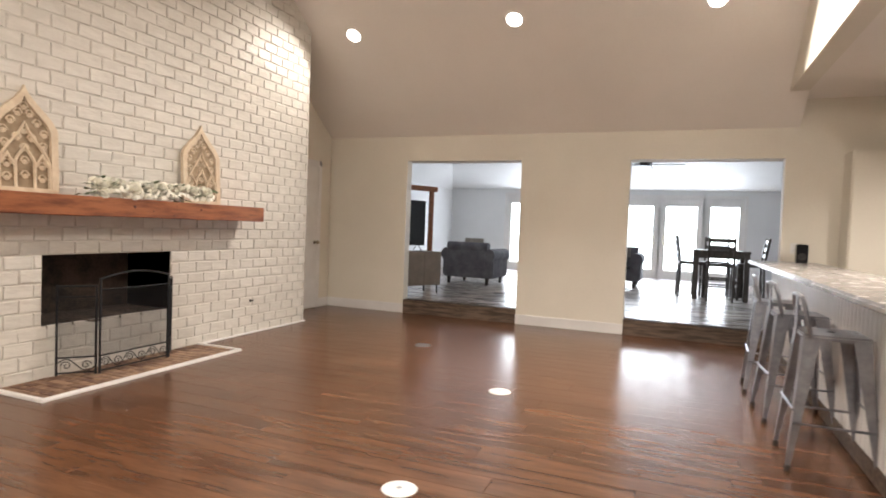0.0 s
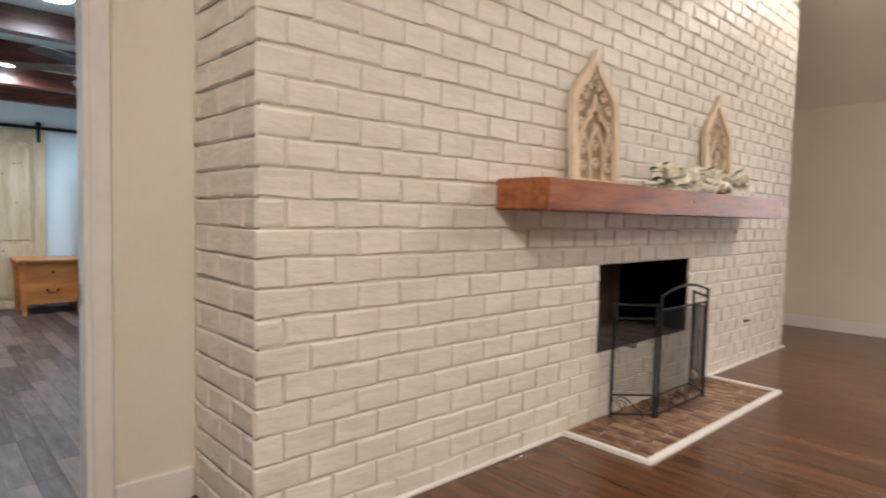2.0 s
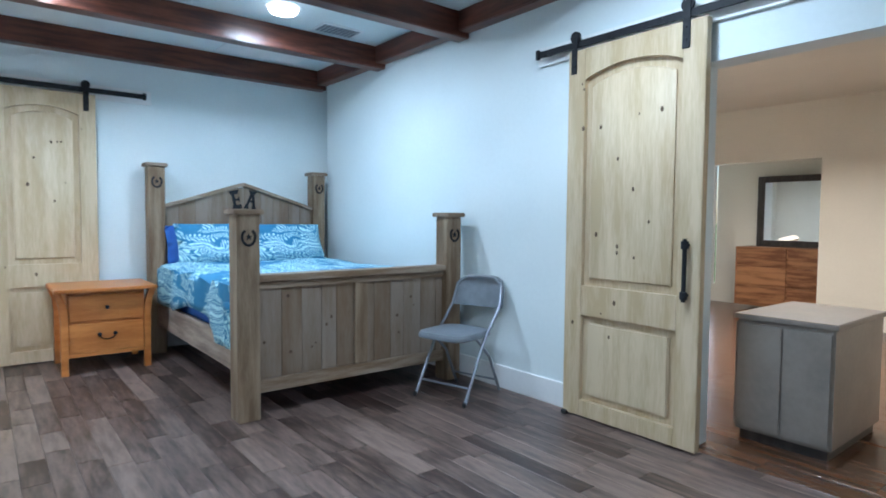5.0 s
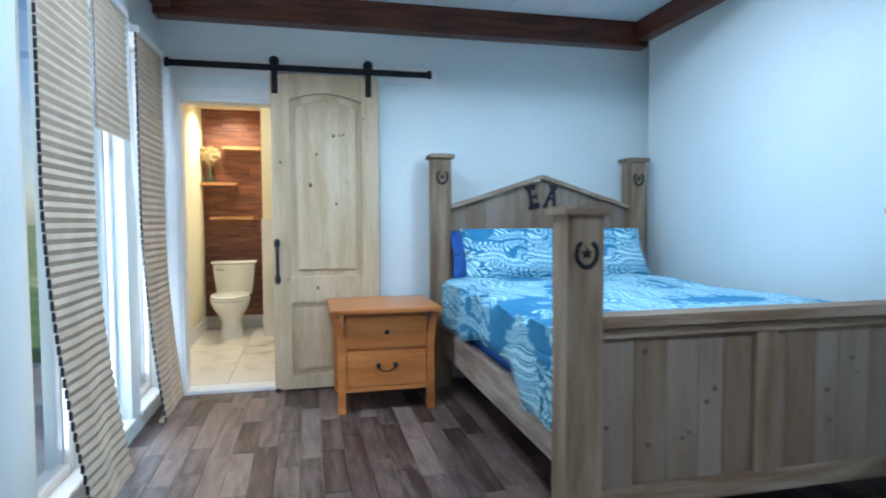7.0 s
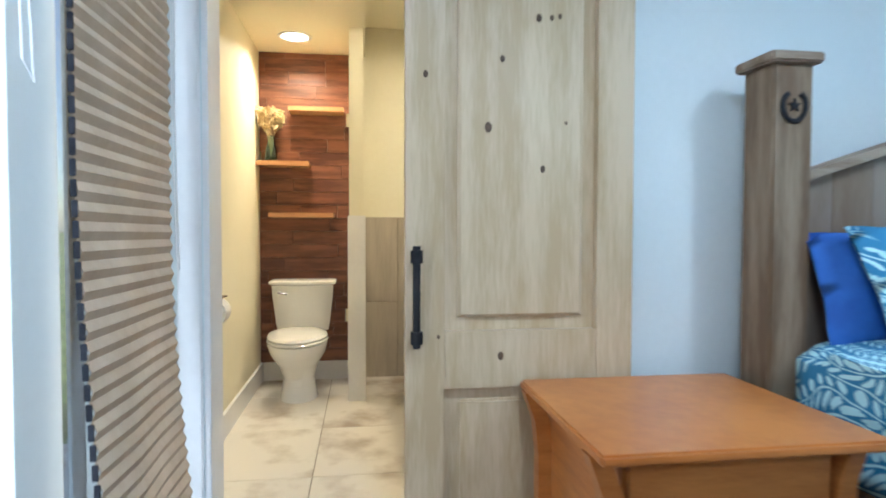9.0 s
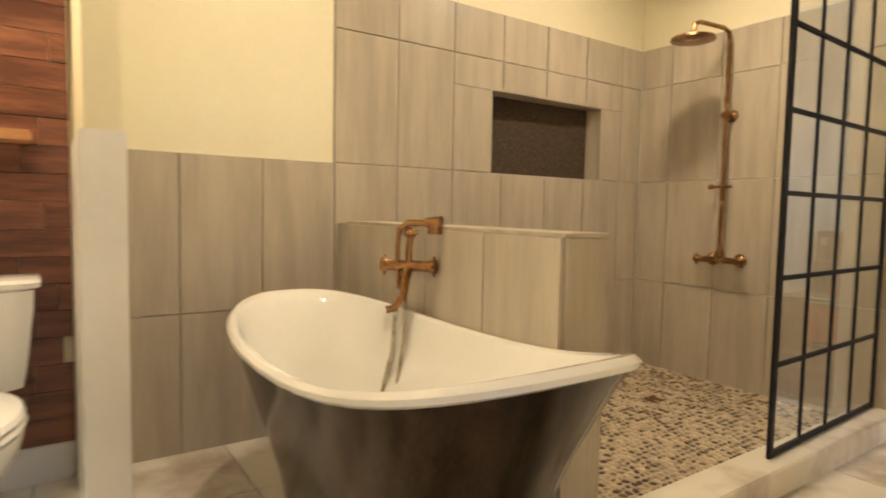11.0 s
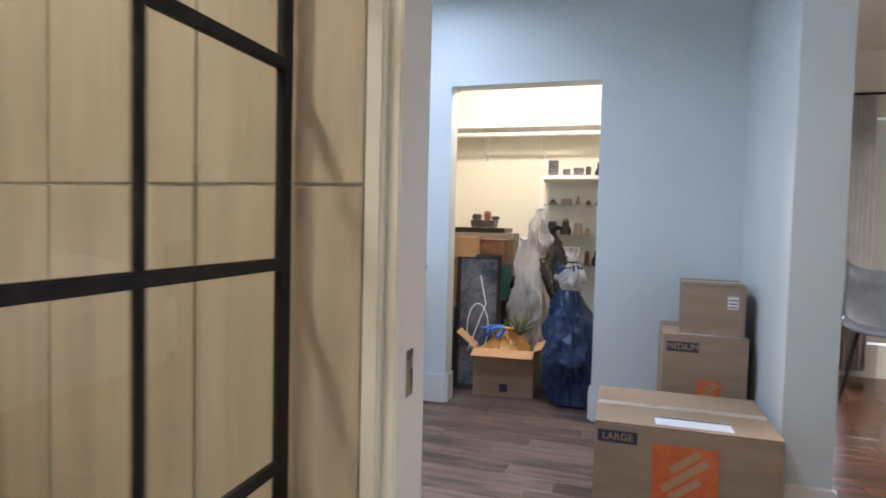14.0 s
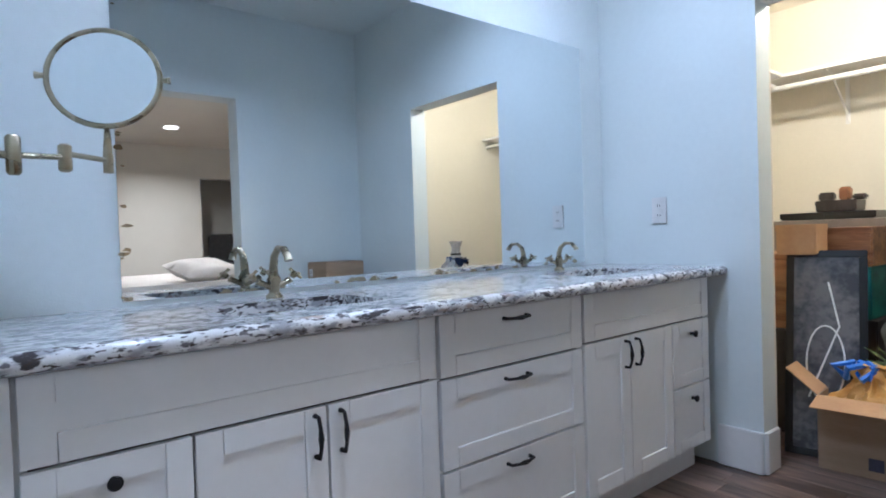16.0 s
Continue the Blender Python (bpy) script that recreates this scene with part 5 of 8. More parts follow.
part("apron", bm, M["dark_wood"], tb)
for sx in (-1, 1):
    for sy in (-1, 1):
        bm = B()
        box(bm, sx * 0.44 - 0.045, sx * 0.44 + 0.045, sy * 0.44 - 0.045, sy * 0.44 + 0.045, 0, 0.82, 0.008)
        part("leg", bm, M["dark_wood"], tb)


def dining_chair(m):
    c = thing("dining_chair", 0, 0, 0, "dark wooden counter-height dining chair with slatted back", "chair", "chairs round the table")
    bm = B()
    box(bm, -0.21, 0.21, -0.21, 0.21, 0.57, 0.62, 0.015)
    part("seat", bm, M["dark_wood"], c)
    for sx in (-1, 1):
        bm = B()
        box(bm, sx * 0.19 - 0.018, sx * 0.19 + 0.018, -0.205, -0.165, 0, 0.57, 0.004)
        part("leg", bm, M["dark_wood"], c)
        bm = B()
        ring_mesh(bm, [[(sx * 0.19 + a, 0.185 + b + t, z) for a, b in ((-0.018, -0.02), (0.018, -0.02), (0.018, 0.02), (-0.018, 0.02))] for z, t in ((0, 0.02), (0.6, 0), (1.06, 0.07))])
        part("back_leg", bm, M["dark_wood"], c)
    for z, t in ((0.76, 0.025), (0.87, 0.042), (1.0, 0.062)):
        bm = B()
        box(bm, -0.18, 0.18, 0.176 + t, 0.196 + t, z - 0.03, z + 0.035, 0.005)
        part("back_slat", bm, M["dark_wood"], c)
    for z in (0.2, 0.32):
        bm = B()
        box(bm, -0.18, 0.18, -0.195, -0.175, z, z + 0.03, 0.004)
        part("stretcher", bm, M["dark_wood"], c)
    c.matrix_world = m
    return c


tb.scale = (0.87, 0.87, 0.97)
dc = dining_chair(pose(0.80, 10.36, 0.19, 0, 0, 180))
copy_thing(dc, pose(0.80, 11.25, 0.19, 0, 0, 0))
copy_thing(dc, pose(0.36, 10.80, 0.19, 0, 0, 95))
copy_thing(dc, pose(1.28, 10.77, 0.19, 0, 0, -90))
st2 = thing("side_table", -2.70, 12.45, 0.19, "small dark side table beside the sofa", "table")
bm = B()
box(bm, -0.2, 0.2, -0.2, 0.2, 0.5, 0.53, 0.005)
part("tabletop", bm, M["dark_wood"], st2)
for sx in (-0.17, 0.17):
    for sy in (-0.17, 0.17):
        bm = B()
        box(bm, sx - 0.015, sx + 0.015, sy - 0.015, sy + 0.015, 0, 0.5)
        part("leg", bm, M["dark_wood"], st2)
bm = B()
lathe(bm, [(0.12, 0), (0.125, 0.3), (0.12, 0.55), (0.10, 0.57)], seg=20)
solo("blue_bin", bm, M["blue_plastic"], 2.55, 13.6, 0.19, "tall blue plastic bin by the sunroom wall", "bin")


def ceiling_fan(x, y, z, drop, label, blade_mat, metal_mat, lights, rz, span=0.62):
    f = thing("ceiling_fan", x, y, z, label, "ceiling fan", "", rz)
    bm = B()
    lathe(bm, [(0.065, 0), (0.06, -0.03), (0.02, -0.06)], seg=20)
    part("canopy", bm, M[metal_mat], f)
    bm = B()
    tube(bm, [(0, 0, -0.05), (0, 0, -drop)], 0.012, 10)
    part("rod", bm, M[metal_mat], f)
    bm = B()
    lathe(bm, [(0.03, -drop + 0.02), (0.10, -drop), (0.115, -drop - 0.04), (0.10, -drop - 0.075), (0.05, -drop - 0.10), (0.045, -drop - 0.14)], seg=24)
    part("motor", bm, M[metal_mat], f)
    for k in range(5):
        a = 2 * math.pi * k / 5
        R = Matrix.Rotation(a, 4, "Z") @ Matrix.Translation((0, 0, -drop - 0.055)) @ Matrix.Rotation(radians(10), 4, "X")
        bm = B()
        pts = [(0.15, 0.045), (0.2, 0.055), (span - 0.06, 0.068), (span - 0.015, 0.05), (span, 0.0)]
        ol = pts + [(u, -v) for u, v in reversed(pts[:-1])]
        ring_mesh(bm, [[R @ Vector((u, v, -0.003)) for u, v in ol], [R @ Vector((u, v, 0.003)) for u, v in ol]])
        bl = part("blade", bm, M[blade_mat], f)
        bm = B()
        box(bm, 0.08, 0.20, -0.018, 0.018, -0.010, -0.004, 0.002, R)
        part("blade_iron", bm, M[metal_mat], bl)
    if lights:
        for k in range(lights):
            a = 2 * math.pi * k / lights + 0.4
            mm = Matrix.Rotation(a, 4, "Z") @ Matrix.Translation((0.075, 0, -drop - 0.13)) @ Matrix.Rotation(radians(-38), 4, "Y")
            bm = B()
            lathe(bm, [(0.018, 0.0), (0.03, -0.03), (0.055, -0.075), (0.068, -0.10), (0.064, -0.10), (0.05, -0.07), (0.016, -0.02)], m=mm, seg=16, cap=False)
            part("glass_shade", bm, M["shade_glass"], f, "frosted white glass shade")
        for dx in (-0.03, 0.03):
            bm = B()
            tube(bm, [(dx, 0, -drop - 0.14), (dx, 0, -drop - 0.33)], 0.0015, 4)
            part("pull_chain", bm, M[metal_mat], f)
    else:
        bm = B()
        lathe(bm, [(0.085, -drop - 0.10), (0.08, -drop - 0.15), (0.0, -drop - 0.165)], seg=24)
        part("lamp_bowl", bm, M["bulb"], f, "lit white lamp bowl")
    return f


M["shade_glass"] = surf("shade_glass", (0.75, 0.78, 0.80), (0.82, 0.85, 0.87), 5, 0.25)
ceiling_fan(-0.42, 9.75, 2.945, 0.50, "dark ceiling fan with a lit bowl in the sunroom", "chair_grey", "black_iron", 0, 12)


# ---- bedroom things ----
def horseshoe(bm, c, s=1.0, star=True):
    """Horseshoe with a star, facing +x, centred at c."""
    c = Vector(c)
    tube(bm, [c + Vector((0, s * 0.034 * math.cos(a) * (1 if i not in (0, 14) else 0.85), s * 0.042 * math.sin(a))) for i, a in enumerate([radians(130 + k * 280 / 14) for k in range(15)])], 0.0075 * s, 6)
    if star:
        pts = []
        for k in range(10):
            r_ = (0.019 if k % 2 == 0 else 0.008) * s
            a = radians(90 + 36 * k)
            pts.append((r_ * math.cos(a), r_ * math.sin(a)))
        ring_mesh(bm, [[c + Vector((d, y, z)) for y, z in pts] for d in (-0.004, 0.005)])


bed = thing("bed", -10.47, 1.50, 0, "rustic reclaimed-plank four-post bed with blue bedding", "bed")
HX, FX, PY = 0.09, 2.13, 0.715
for x, h, front in ((HX, 1.55, 0.067), (FX, 1.16, 0.067)):
    for s in (-1, 1):
        bm = B()
        box(bm, x - 0.065, x + 0.065, s * PY - 0.062, s * PY + 0.062, 0, h - 0.03, 0.006)
        post = part("post", bm, M["bed_post"], bed)
        bm = B()
        box(bm, x - 0.085, x + 0.085, s * PY - 0.082, s * PY + 0.082, h - 0.03, h, 0.006)
        part("post_cap", bm, M["bed_wood_h"], post)
        bm = B()
        horseshoe(bm, (x + front, s * PY, h - 0.15), 1.05)
        part("horseshoe", bm, M["black_iron"], post, "dark iron horseshoe with a star")
rb = random.Random(21)
y = -PY + 0.064
while y < PY - 0.07:
    w = min(rb.choice((0.11, 0.135, 0.15)), PY - 0.064 - y)
    top = lambda yy: 1.20 + 0.195 * (1 - abs(yy) / 0.65)
    bm = B()
    ring_mesh(bm, [[(d, y + 0.001, 0.30), (d, y + w - 0.001, 0.30), (d, y + w - 0.001, top(y + w)), (d, y + 0.001, top(y))] for d in (HX - 0.015, HX + 0.012 + rb.random() * 0.003)])
    part("headboard_plank", bm, M["bed_wood"], bed, soft=False)
    y += w
for s in (-1, 1):
    bm = B()
    ring_mesh(bm, [[(HX - 0.035, s * 0.653, 1.19 + a), (HX + 0.045, s * 0.653, 1.19 + a), (HX + 0.045, 0, 1.395 + a), (HX - 0.035, 0, 1.395 + a)] for a in (0, 0.028)])
    part("headboard_cap", bm, M["bed_wood_h"], bed)
# iron letters with heavy flared feet
def iron_letter(name, y, lean, bars, feet, label):
    bm = B()
    for y0, z0, y1, z1, w in bars:
        a, b_ = Vector((0, y0, z0)), Vector((0, y1, z1))
        n_ = (b_ - a).normalized().cross(Vector((1, 0, 0))) * w / 2
        ring_mesh(bm, [[p + Vector((d, 0, 0)) for p in (a - n_, a + n_, b_ + n_, b_ - n_)] for d in (0, 0.008)])
    for y0, y1, z0, y2, y3, z1 in feet:
        ring_mesh(bm, [[(d, y0, z0), (d, y1, z0), (d, y3, z1), (d, y2, z1)] for d in (-0.0005, 0.0085)])
    bmesh.ops.transform(bm, matrix=Matrix.Translation((HX + 0.0165, y, 1.270)) @ rot("X", lean), verts=bm.verts)
    part(name, bm, M["black_iron"], bed, label)


iron_letter("letter_e", -0.072, 11, ((-0.012, -0.08, -0.012, 0.08, 0.024), (0.0, 0.0, 0.035, 0.0, 0.020), (0.034, -0.022, 0.034, 0.022, 0.010)), ((-0.042, 0.042, -0.083, -0.030, 0.046, -0.045), (-0.028, 0.030, 0.048, -0.046, 0.044, 0.083)), "dark iron letter E")
iron_letter("letter_a", 0.072, -11, ((-0.034, -0.06, 0.0, 0.075, 0.022), (0.034, -0.06, 0.0, 0.075, 0.022), (-0.02, -0.012, 0.02, -0.012, 0.016)), ((-0.056, -0.012, -0.083, -0.046, -0.020, -0.050), (0.012, 0.056, -0.083, 0.020, 0.046, -0.050), (-0.020, 0.020, 0.052, -0.036, 0.036, 0.083)), "dark iron letter A")
y = -PY + 0.064
while y < PY - 0.07:
    w = min(rb.choice((0.10, 0.125, 0.14)), PY - 0.064 - y)
    bm = B()
    box(bm, FX - 0.015, FX + 0.010 + rb.random() * 0.004, y + 0.001, y + w - 0.001, 0.20, 0.76, 0.002)
    fp = part("footboard_plank", bm, M["bed_wood"], bed, soft=False)
    for q in range(rb.randrange(3)):
        bm = B()
        lathe(bm, [(0.005 + 0.006 * rb.random(), 0), (0.003, 0.0008)], (FX + 0.0142, y + w * rb.uniform(0.25, 0.75), rb.uniform(0.28, 0.70)), 9, rot("Y", 90))
        part("knot", bm, M["knot"], fp)
    y += w
for z0, z1, d0, d1 in ((0.76, 0.80, -0.05, 0.055), (0.72, 0.757, 0.014, 0.03), (0.14, 0.215, 0.014, 0.034)):
    bm = B()
    box(bm, FX + d0, FX + d1, -PY + 0.064, PY - 0.064, z0, z1, 0.004)
    part("footboard_rail", bm, M["bed_wood_h"], bed)
bm = B()
box(bm, FX + 0.015, FX + 0.033, -0.045, 0.045, 0.216, 0.72, 0.003)
part("footboard_stile", bm, M["bed_post"], bed)
for s in (-1, 1):
    bm = B()
    box(bm, HX + 0.066, FX - 0.066, s * 0.70 - 0.02, s * 0.70 + 0.02, 0.23, 0.42, 0.004)
    part("side_rail", bm, M["bed_rail"], bed)
bm = B()
box(bm, HX + 0.05, FX - 0.03, -0.665, 0.665, 0.27, 0.68, 0.05)
tagged(solo("mattress", bm, M["blue_sheet"], -10.47, 1.50, 0, "mattress in a deep blue sheet on the bed frame", "mattress"))
# duvet: a thick draped cloth with folds, hanging over the open side and the foot corner
nx, ny = 46, 40
bm = B()
grid = []
for i in range(nx + 1):
    row = []
    for j in range(ny + 1):
        u, v = i / nx, j / ny
        x = HX + 0.12 + (FX - HX - 0.17) * u
        s = -1.0 + 2.0 * v
        half, drop = 0.69, 0.0
        hang = 0.27 + 0.05 * math.sin(u * 9) + (0.06 if u > 0.8 else 0)
        reach = half + hang
        d = s * reach
        if d < -half:
            e = -half - d
            yy, zz = -half - 0.045 - 0.02 * math.sin(u * 26) * min(1, e * 5), 0.735 - e
        elif d > half:
            e = d - half
            yy, zz = half + 0.03 + 0.01 * math.sin(u * 22), 0.735 - e * 0.8
        else:
            yy, zz = d, 0.755 - 0.03 * max(0, abs(d) / half - 0.8) * 5 * 0.5
        zz += 0.018 * noise.noise((x * 2.6, yy * 2.6, 0.3)) + 0.008 * noise.noise((x * 7, yy * 7, 2.3))
        row.append(bm.verts.new((x, yy, zz)))
    grid.append(row)
for i in range(nx):
    for j in range(ny):
        bm.faces.new((grid[i][j], grid[i + 1][j], grid[i + 1][j + 1], grid[i][j + 1]))
dv = solo("duvet", bm, M["duvet"], -10.47, 1.50, 0, "turquoise duvet printed with white leaf sprays, draped over the bed", "duvet")
sm = dv.modifiers.new("thick", "SOLIDIFY")
sm.thickness, sm.offset = 0.022, -1
# duvet corner that hangs outside the foot post
bm = B()
rings = []
for k in range(9):
    t = k / 8
    w = 0.20 * (1 - t) + 0.03
    rings.append([(FX - 0.17 + 0.03 * math.sin(t * 4 + q) + w * (q - 2) / 4, -0.745 - 0.015 * math.sin(q * 2.2 + t * 3), 0.62 - 0.26 * t + 0.01 * math.sin(q)) for q in range(5)])
ring_mesh(bm, rings, False, False, False)
dc2 = solo("duvet_corner", bm, M["duvet"], -10.47, 1.50, 0, "turquoise printed duvet corner hanging past the side rail", "duvet")
sm = dc2.modifiers.new("thick", "SOLIDIFY")
sm.thickness = 0.018


def pillow(x, y, z, w, h, mat, tilt, label, rz=0, t=0.075):
    bm = B()
    n = 12
    for side in (1, -1):
        g = []
        for i in range(n + 1):
            row = []
            for j in range(n + 1):
                a, b = -1 + 2 * i / n, -1 + 2 * j / n
                puff = max(0, (1 - a ** 4)) ** 0.5 * max(0, (1 - b ** 4)) ** 0.5
                k = 1 - 0.06 * (1 - abs(b)) * abs(a)
                row.append(bm.verts.new((side * t * puff + 0.008 * noise.noise((a * 2 + y, b * 2, side)), a * w / 2 * (1 - 0.05 * (1 - b * b)), b * h / 2 * k)))
            g.append(row)
        for i in range(n):
            for j in range(n):
                bm.faces.new((g[i][j], g[i + 1][j], g[i + 1][j + 1], g[i][j + 1]))
    bmesh.ops.remove_doubles(bm, verts=bm.verts, dist=0.002)
    ob = solo("pillow", bm, M[mat], x, y, z, label, "pillow", "pillows on the bed")
    ob.matrix_world = Matrix.Translation((x, y, z)) @ rot("Z", rz) @ rot("Y", -tilt)
    return ob


pillow(-10.15, 1.20, 0.90, 0.64, 0.36, "pillow_print", 28, "turquoise leaf-printed pillow leaning on the headboard")
pillow(-10.13, 1.82, 0.90, 0.64, 0.36, "pillow_print", 30, "turquoise leaf-printed pillow leaning on the headboard", -3)
pillow(-10.27, 1.14, 0.88, 0.62, 0.34, "blue_sheet", 18, "deep blue pillow behind the printed ones")
pillow(-10.27, 1.86, 0.88, 0.62, 0.34, "blue_sheet", 18, "deep blue pillow behind the printed ones")

ns = thing("nightstand", -10.20, 0.36, 0, "honey oak nightstand with two drawers beside the bed", "nightstand")
bm = B()
box(bm, -0.26, 0.33, -0.325, 0.325, 0.585, 0.61, 0.006)
part("top", bm, M["oak"], ns)
bm = B()
box(bm, -0.24, 0.245, -0.245, 0.245, 0.12, 0.584)
part("body", bm, M["oak"], ns)
for sx in (-0.225, 0.245):
    for sy in (-1, 1):
        bm = B()
        ring_mesh(bm, [[(sx + a, sy * (0.262 + o) + b, z) for a, b in ((-0.022, -0.022), (0.022, -0.022), (0.022, 0.022), (-0.022, 0.022))] for z, o in ((0, 0), (0.40, 0), (0.50, 0.010), (0.584, 0.04))])
        part("leg", bm, M["oak"], ns)
for z0, z1 in ((0.15, 0.355), (0.375, 0.56)):
    bm = B()
    box(bm, 0.246, 0.258, -0.236, 0.236, z0, z1, 0.004)
    dr = part("drawer", bm, M["oak"], ns)
    if z0 > 0.3:
        bm = B()
        lathe(bm, [(0.008, 0), (0.008, 0.012), (0.015, 0.02), (0.012, 0.03), (0, 0.032)], (0.258, 0, (z0 + z1) / 2), 14, rot("Y", 90))
        part("knob", bm, M["black_iron"], dr, "dark round knob")
    else:
        bm = B()
        for s in (-1, 1):
            lathe(bm, [(0.012, 0), (0.010, 0.012), (0.014, 0.02), (0, 0.026)], (0.258, s * 0.05, 0.275), 12, rot("Y", 90))
        tube(bm, [(0.275, 0.05 * math.cos(a), 0.272 - 0.035 * math.sin(a)) for a in [math.pi * k / 10 for k in range(11)]], 0.004, 6)
        part("bail_handle", bm, M["black_iron"], dr, "dark iron drop handle")
bm = B()
box(bm, 0.248, 0.256, -0.24, 0.24, 0.12, 0.148, 0.002)
part("apron", bm, M["oak"], ns)


def barn_door(name, w, h, label, face_z=0.0):
    """A two-panel knotty barn door; its face looks along +x, its width along y from 0 to w."""
    d = thing(name, 0, 0, 0, label, "barn door")
    bm = B()
    box(bm, 0.0, 0.012, 0, w, 0, h)
    part("core", bm, M["barn"], d)
    for y0, y1 in ((0, 0.115), (w - 0.115, w)):
        bm = B()
        box(bm, 0.010, 0.040, y0, y1, 0, h, 0.003)
        part("stile", bm, M["barn"], d)
    for z0, z1 in ((0.0, 0.09), (0.57, 0.74)):
        bm = B()
        box(bm, 0.010, 0.039, 0.115, w - 0.115, z0, z1, 0.003)
        part("rail", bm, M["barn"], d)
    bm = B()
    n, top = 16, []
    for k in range(n + 1):
        t = k / n
        top.append((0.115 + (w - 0.23) * t, h - 0.17 + 0.055 * math.sin(math.pi * t) ** 0.8))
    ol = top + [(w - 0.115, h), (0.115, h)]
    ring_mesh(bm, [[(x, y, z) for y, z in ol] for x in (0.010, 0.039)])
    part("arched_rail", bm, M["barn"], d)
    bm = B()
    box(bm, 0.012, 0.030, 0.155, w - 0.155, 0.125, 0.535, 0.008)
    part("lower_panel", bm, M["barn"], d)
    bm = B()
    k2 = [(0.155 + (w - 0.31) * (y - 0.115) / (w - 0.23), z - 0.045) for y, z in top]
    ol = [(0.155, 0.78)] + k2 + [(w - 0.155, 0.78)]
    ring_mesh(bm, [[(0.012, y, z) for y, z in ol], [(0.022, y, z) for y, z in ol], [(0.030, 0.5 * w + (y - 0.5 * w) * 0.95, 1.3 + (z - 1.3) * 0.985) for y, z in ol]])
    part("upper_panel", bm, M["barn"], d)
    r = random.Random(len(label))
    for k in range(22):
        y, z = r.uniform(0.03, w - 0.03), r.uniform(0.1, h - 0.1)
        on_frame = y < 0.115 or y > w - 0.115 or 0.57 < z < 0.74 or z < 0.09 or z > h - 0.115
        if (not on_frame) and (y < 0.19 or y > w - 0.19 or z > h - 0.25 or 0.50 < z < 0.83 or z < 0.16):
            continue
        bm = B()
        a = 0.004 + 0.007 * r.random()
        lathe(bm, [(a, 0.0), (a * 0.8, 0.0012)], (0.0395 if on_frame else 0.0302, y, z), 9, rot("Y", 90) @ Matrix.Diagonal((1.5, 1, 1, 1)))
        part("knot", bm, M["knot"], d)
    return d


def handle_and_straps(d, y_handle, z0, z1, ys, h):
    bm = B()
    tube(bm, [(0.075, y_handle, z0), (0.075, y_handle, z1)], 0.011, 8)
    for z in (z0 + 0.03, z1 - 0.03):
        tube(bm, [(0.038, y_handle, z), (0.075, y_handle, z)], 0.008, 8)
        lathe(bm, [(0.018, -0.018), (0.018, 0.018)], (0.075, y_handle, z), 10)
    part("pull_handle", bm, M["black_iron"], d, "black iron pull handle")
    for y in ys:
        bm = B()
        box(bm, 0.040, 0.046, y - 0.02, y + 0.02, h - 0.13, h + 0.09, 0.002)
        lathe(bm, [(0.032, -0.008), (0.032, 0.008)], (0.034, y, h + 0.075), 20, rot("Y", 90))
        for z in (h - 0.09, h - 0.03):
            lathe(bm, [(0.007, 0), (0.005, 0.006)], (0.046, y, z), 8, rot("Y", 90))
        part("roller_strap", bm, M["black_iron"], d, "black roller strap")
    bm = B()
    box(bm, 0.02, 0.06, 0.0, 0.035, -0.012, 0.012, 0.004)
    part("floor_guide", bm, M["rubber"], d)


def barn_rail(x, y, z, ln, rz, label, board0, board1):
    r = thing("barn_rail", x, y, z, label, "rail", "", rz)
    bm = B()
    box(bm, 0.040, 0.047, 0, ln, -0.02, 0.02, 0.002)
    part("bar", bm, M["black_iron"], r)
    bm = B()
    box(bm, -0.018, 0.0, board0, board1, -0.055, 0.055, 0.003)
    part("backing_board", bm, M["trim"], r, "white painted backing board")
    for k in range(5):
        bm = B()
        lathe(bm, [(0.010, 0), (0.010, 0.040), (0.014, 0.047), (0.010, 0.053)], (0, 0.08 + k * (ln - 0.16) / 4, 0), 10, rot("Y", 90))
        part("spacer", bm, M["black_iron"], r)
    for yy in (0.005, ln - 0.03):
        bm = B()
        box(bm, 0.036, 0.056, yy, yy + 0.025, -0.026, 0.03, 0.003)
        part("end_stop", bm, M["black_iron"], r)


b1 = barn_door("barn_door", 0.69, 2.045, "knotty pale wood barn door slid beside the bathroom doorway")
handle_and_straps(b1, 0.03, 0.70, 0.99, (0.03, 0.625), 2.045)
b1.matrix_world = pose(-10.518, -0.30, 0.012)
barn_rail(-10.528, -0.92, 2.092, 1.675, 0, "black steel barn door rail on a white board", 0.0, 1.72)
b2 = barn_door("barn_door", 0.80, 2.045, "knotty pale wood barn door slid open beside the passage")
handle_and_straps(b2, 0.74, 0.72, 1.02, (0.04, 0.70), 2.045)
b2.matrix_world = Matrix.Translation((-7.36, 2.325, 0.012)) @ rot("Z", -90)
barn_rail(-7.62, 2.338, 2.092, 1.9, -90, "black steel barn door rail above the passage", -0.02, 1.92)

# folding chair
fc = thing("folding_chair", -8.0, 2.02, 0, "grey padded steel folding chair against the wall", "chair", "", 15)
bm = B()
outl = [(0.20 * math.copysign(abs(math.cos(a)) ** 0.45, math.cos(a)), -0.035 + 0.21 * math.copysign(abs(math.sin(a)) ** 0.45, math.sin(a))) for a in [2 * math.pi * k / 32 for k in range(32)]]
ring_mesh(bm, [[(x * k, -0.035 + (y + 0.035) * k, z) for x, y in outl] for k, z in ((0.93, 0.424), (1.0, 0.432), (1.0, 0.452), (0.985, 0.458), (0.98, 0.457), (0.95, 0.470), (0.80, 0.478), (0.4, 0.481))])
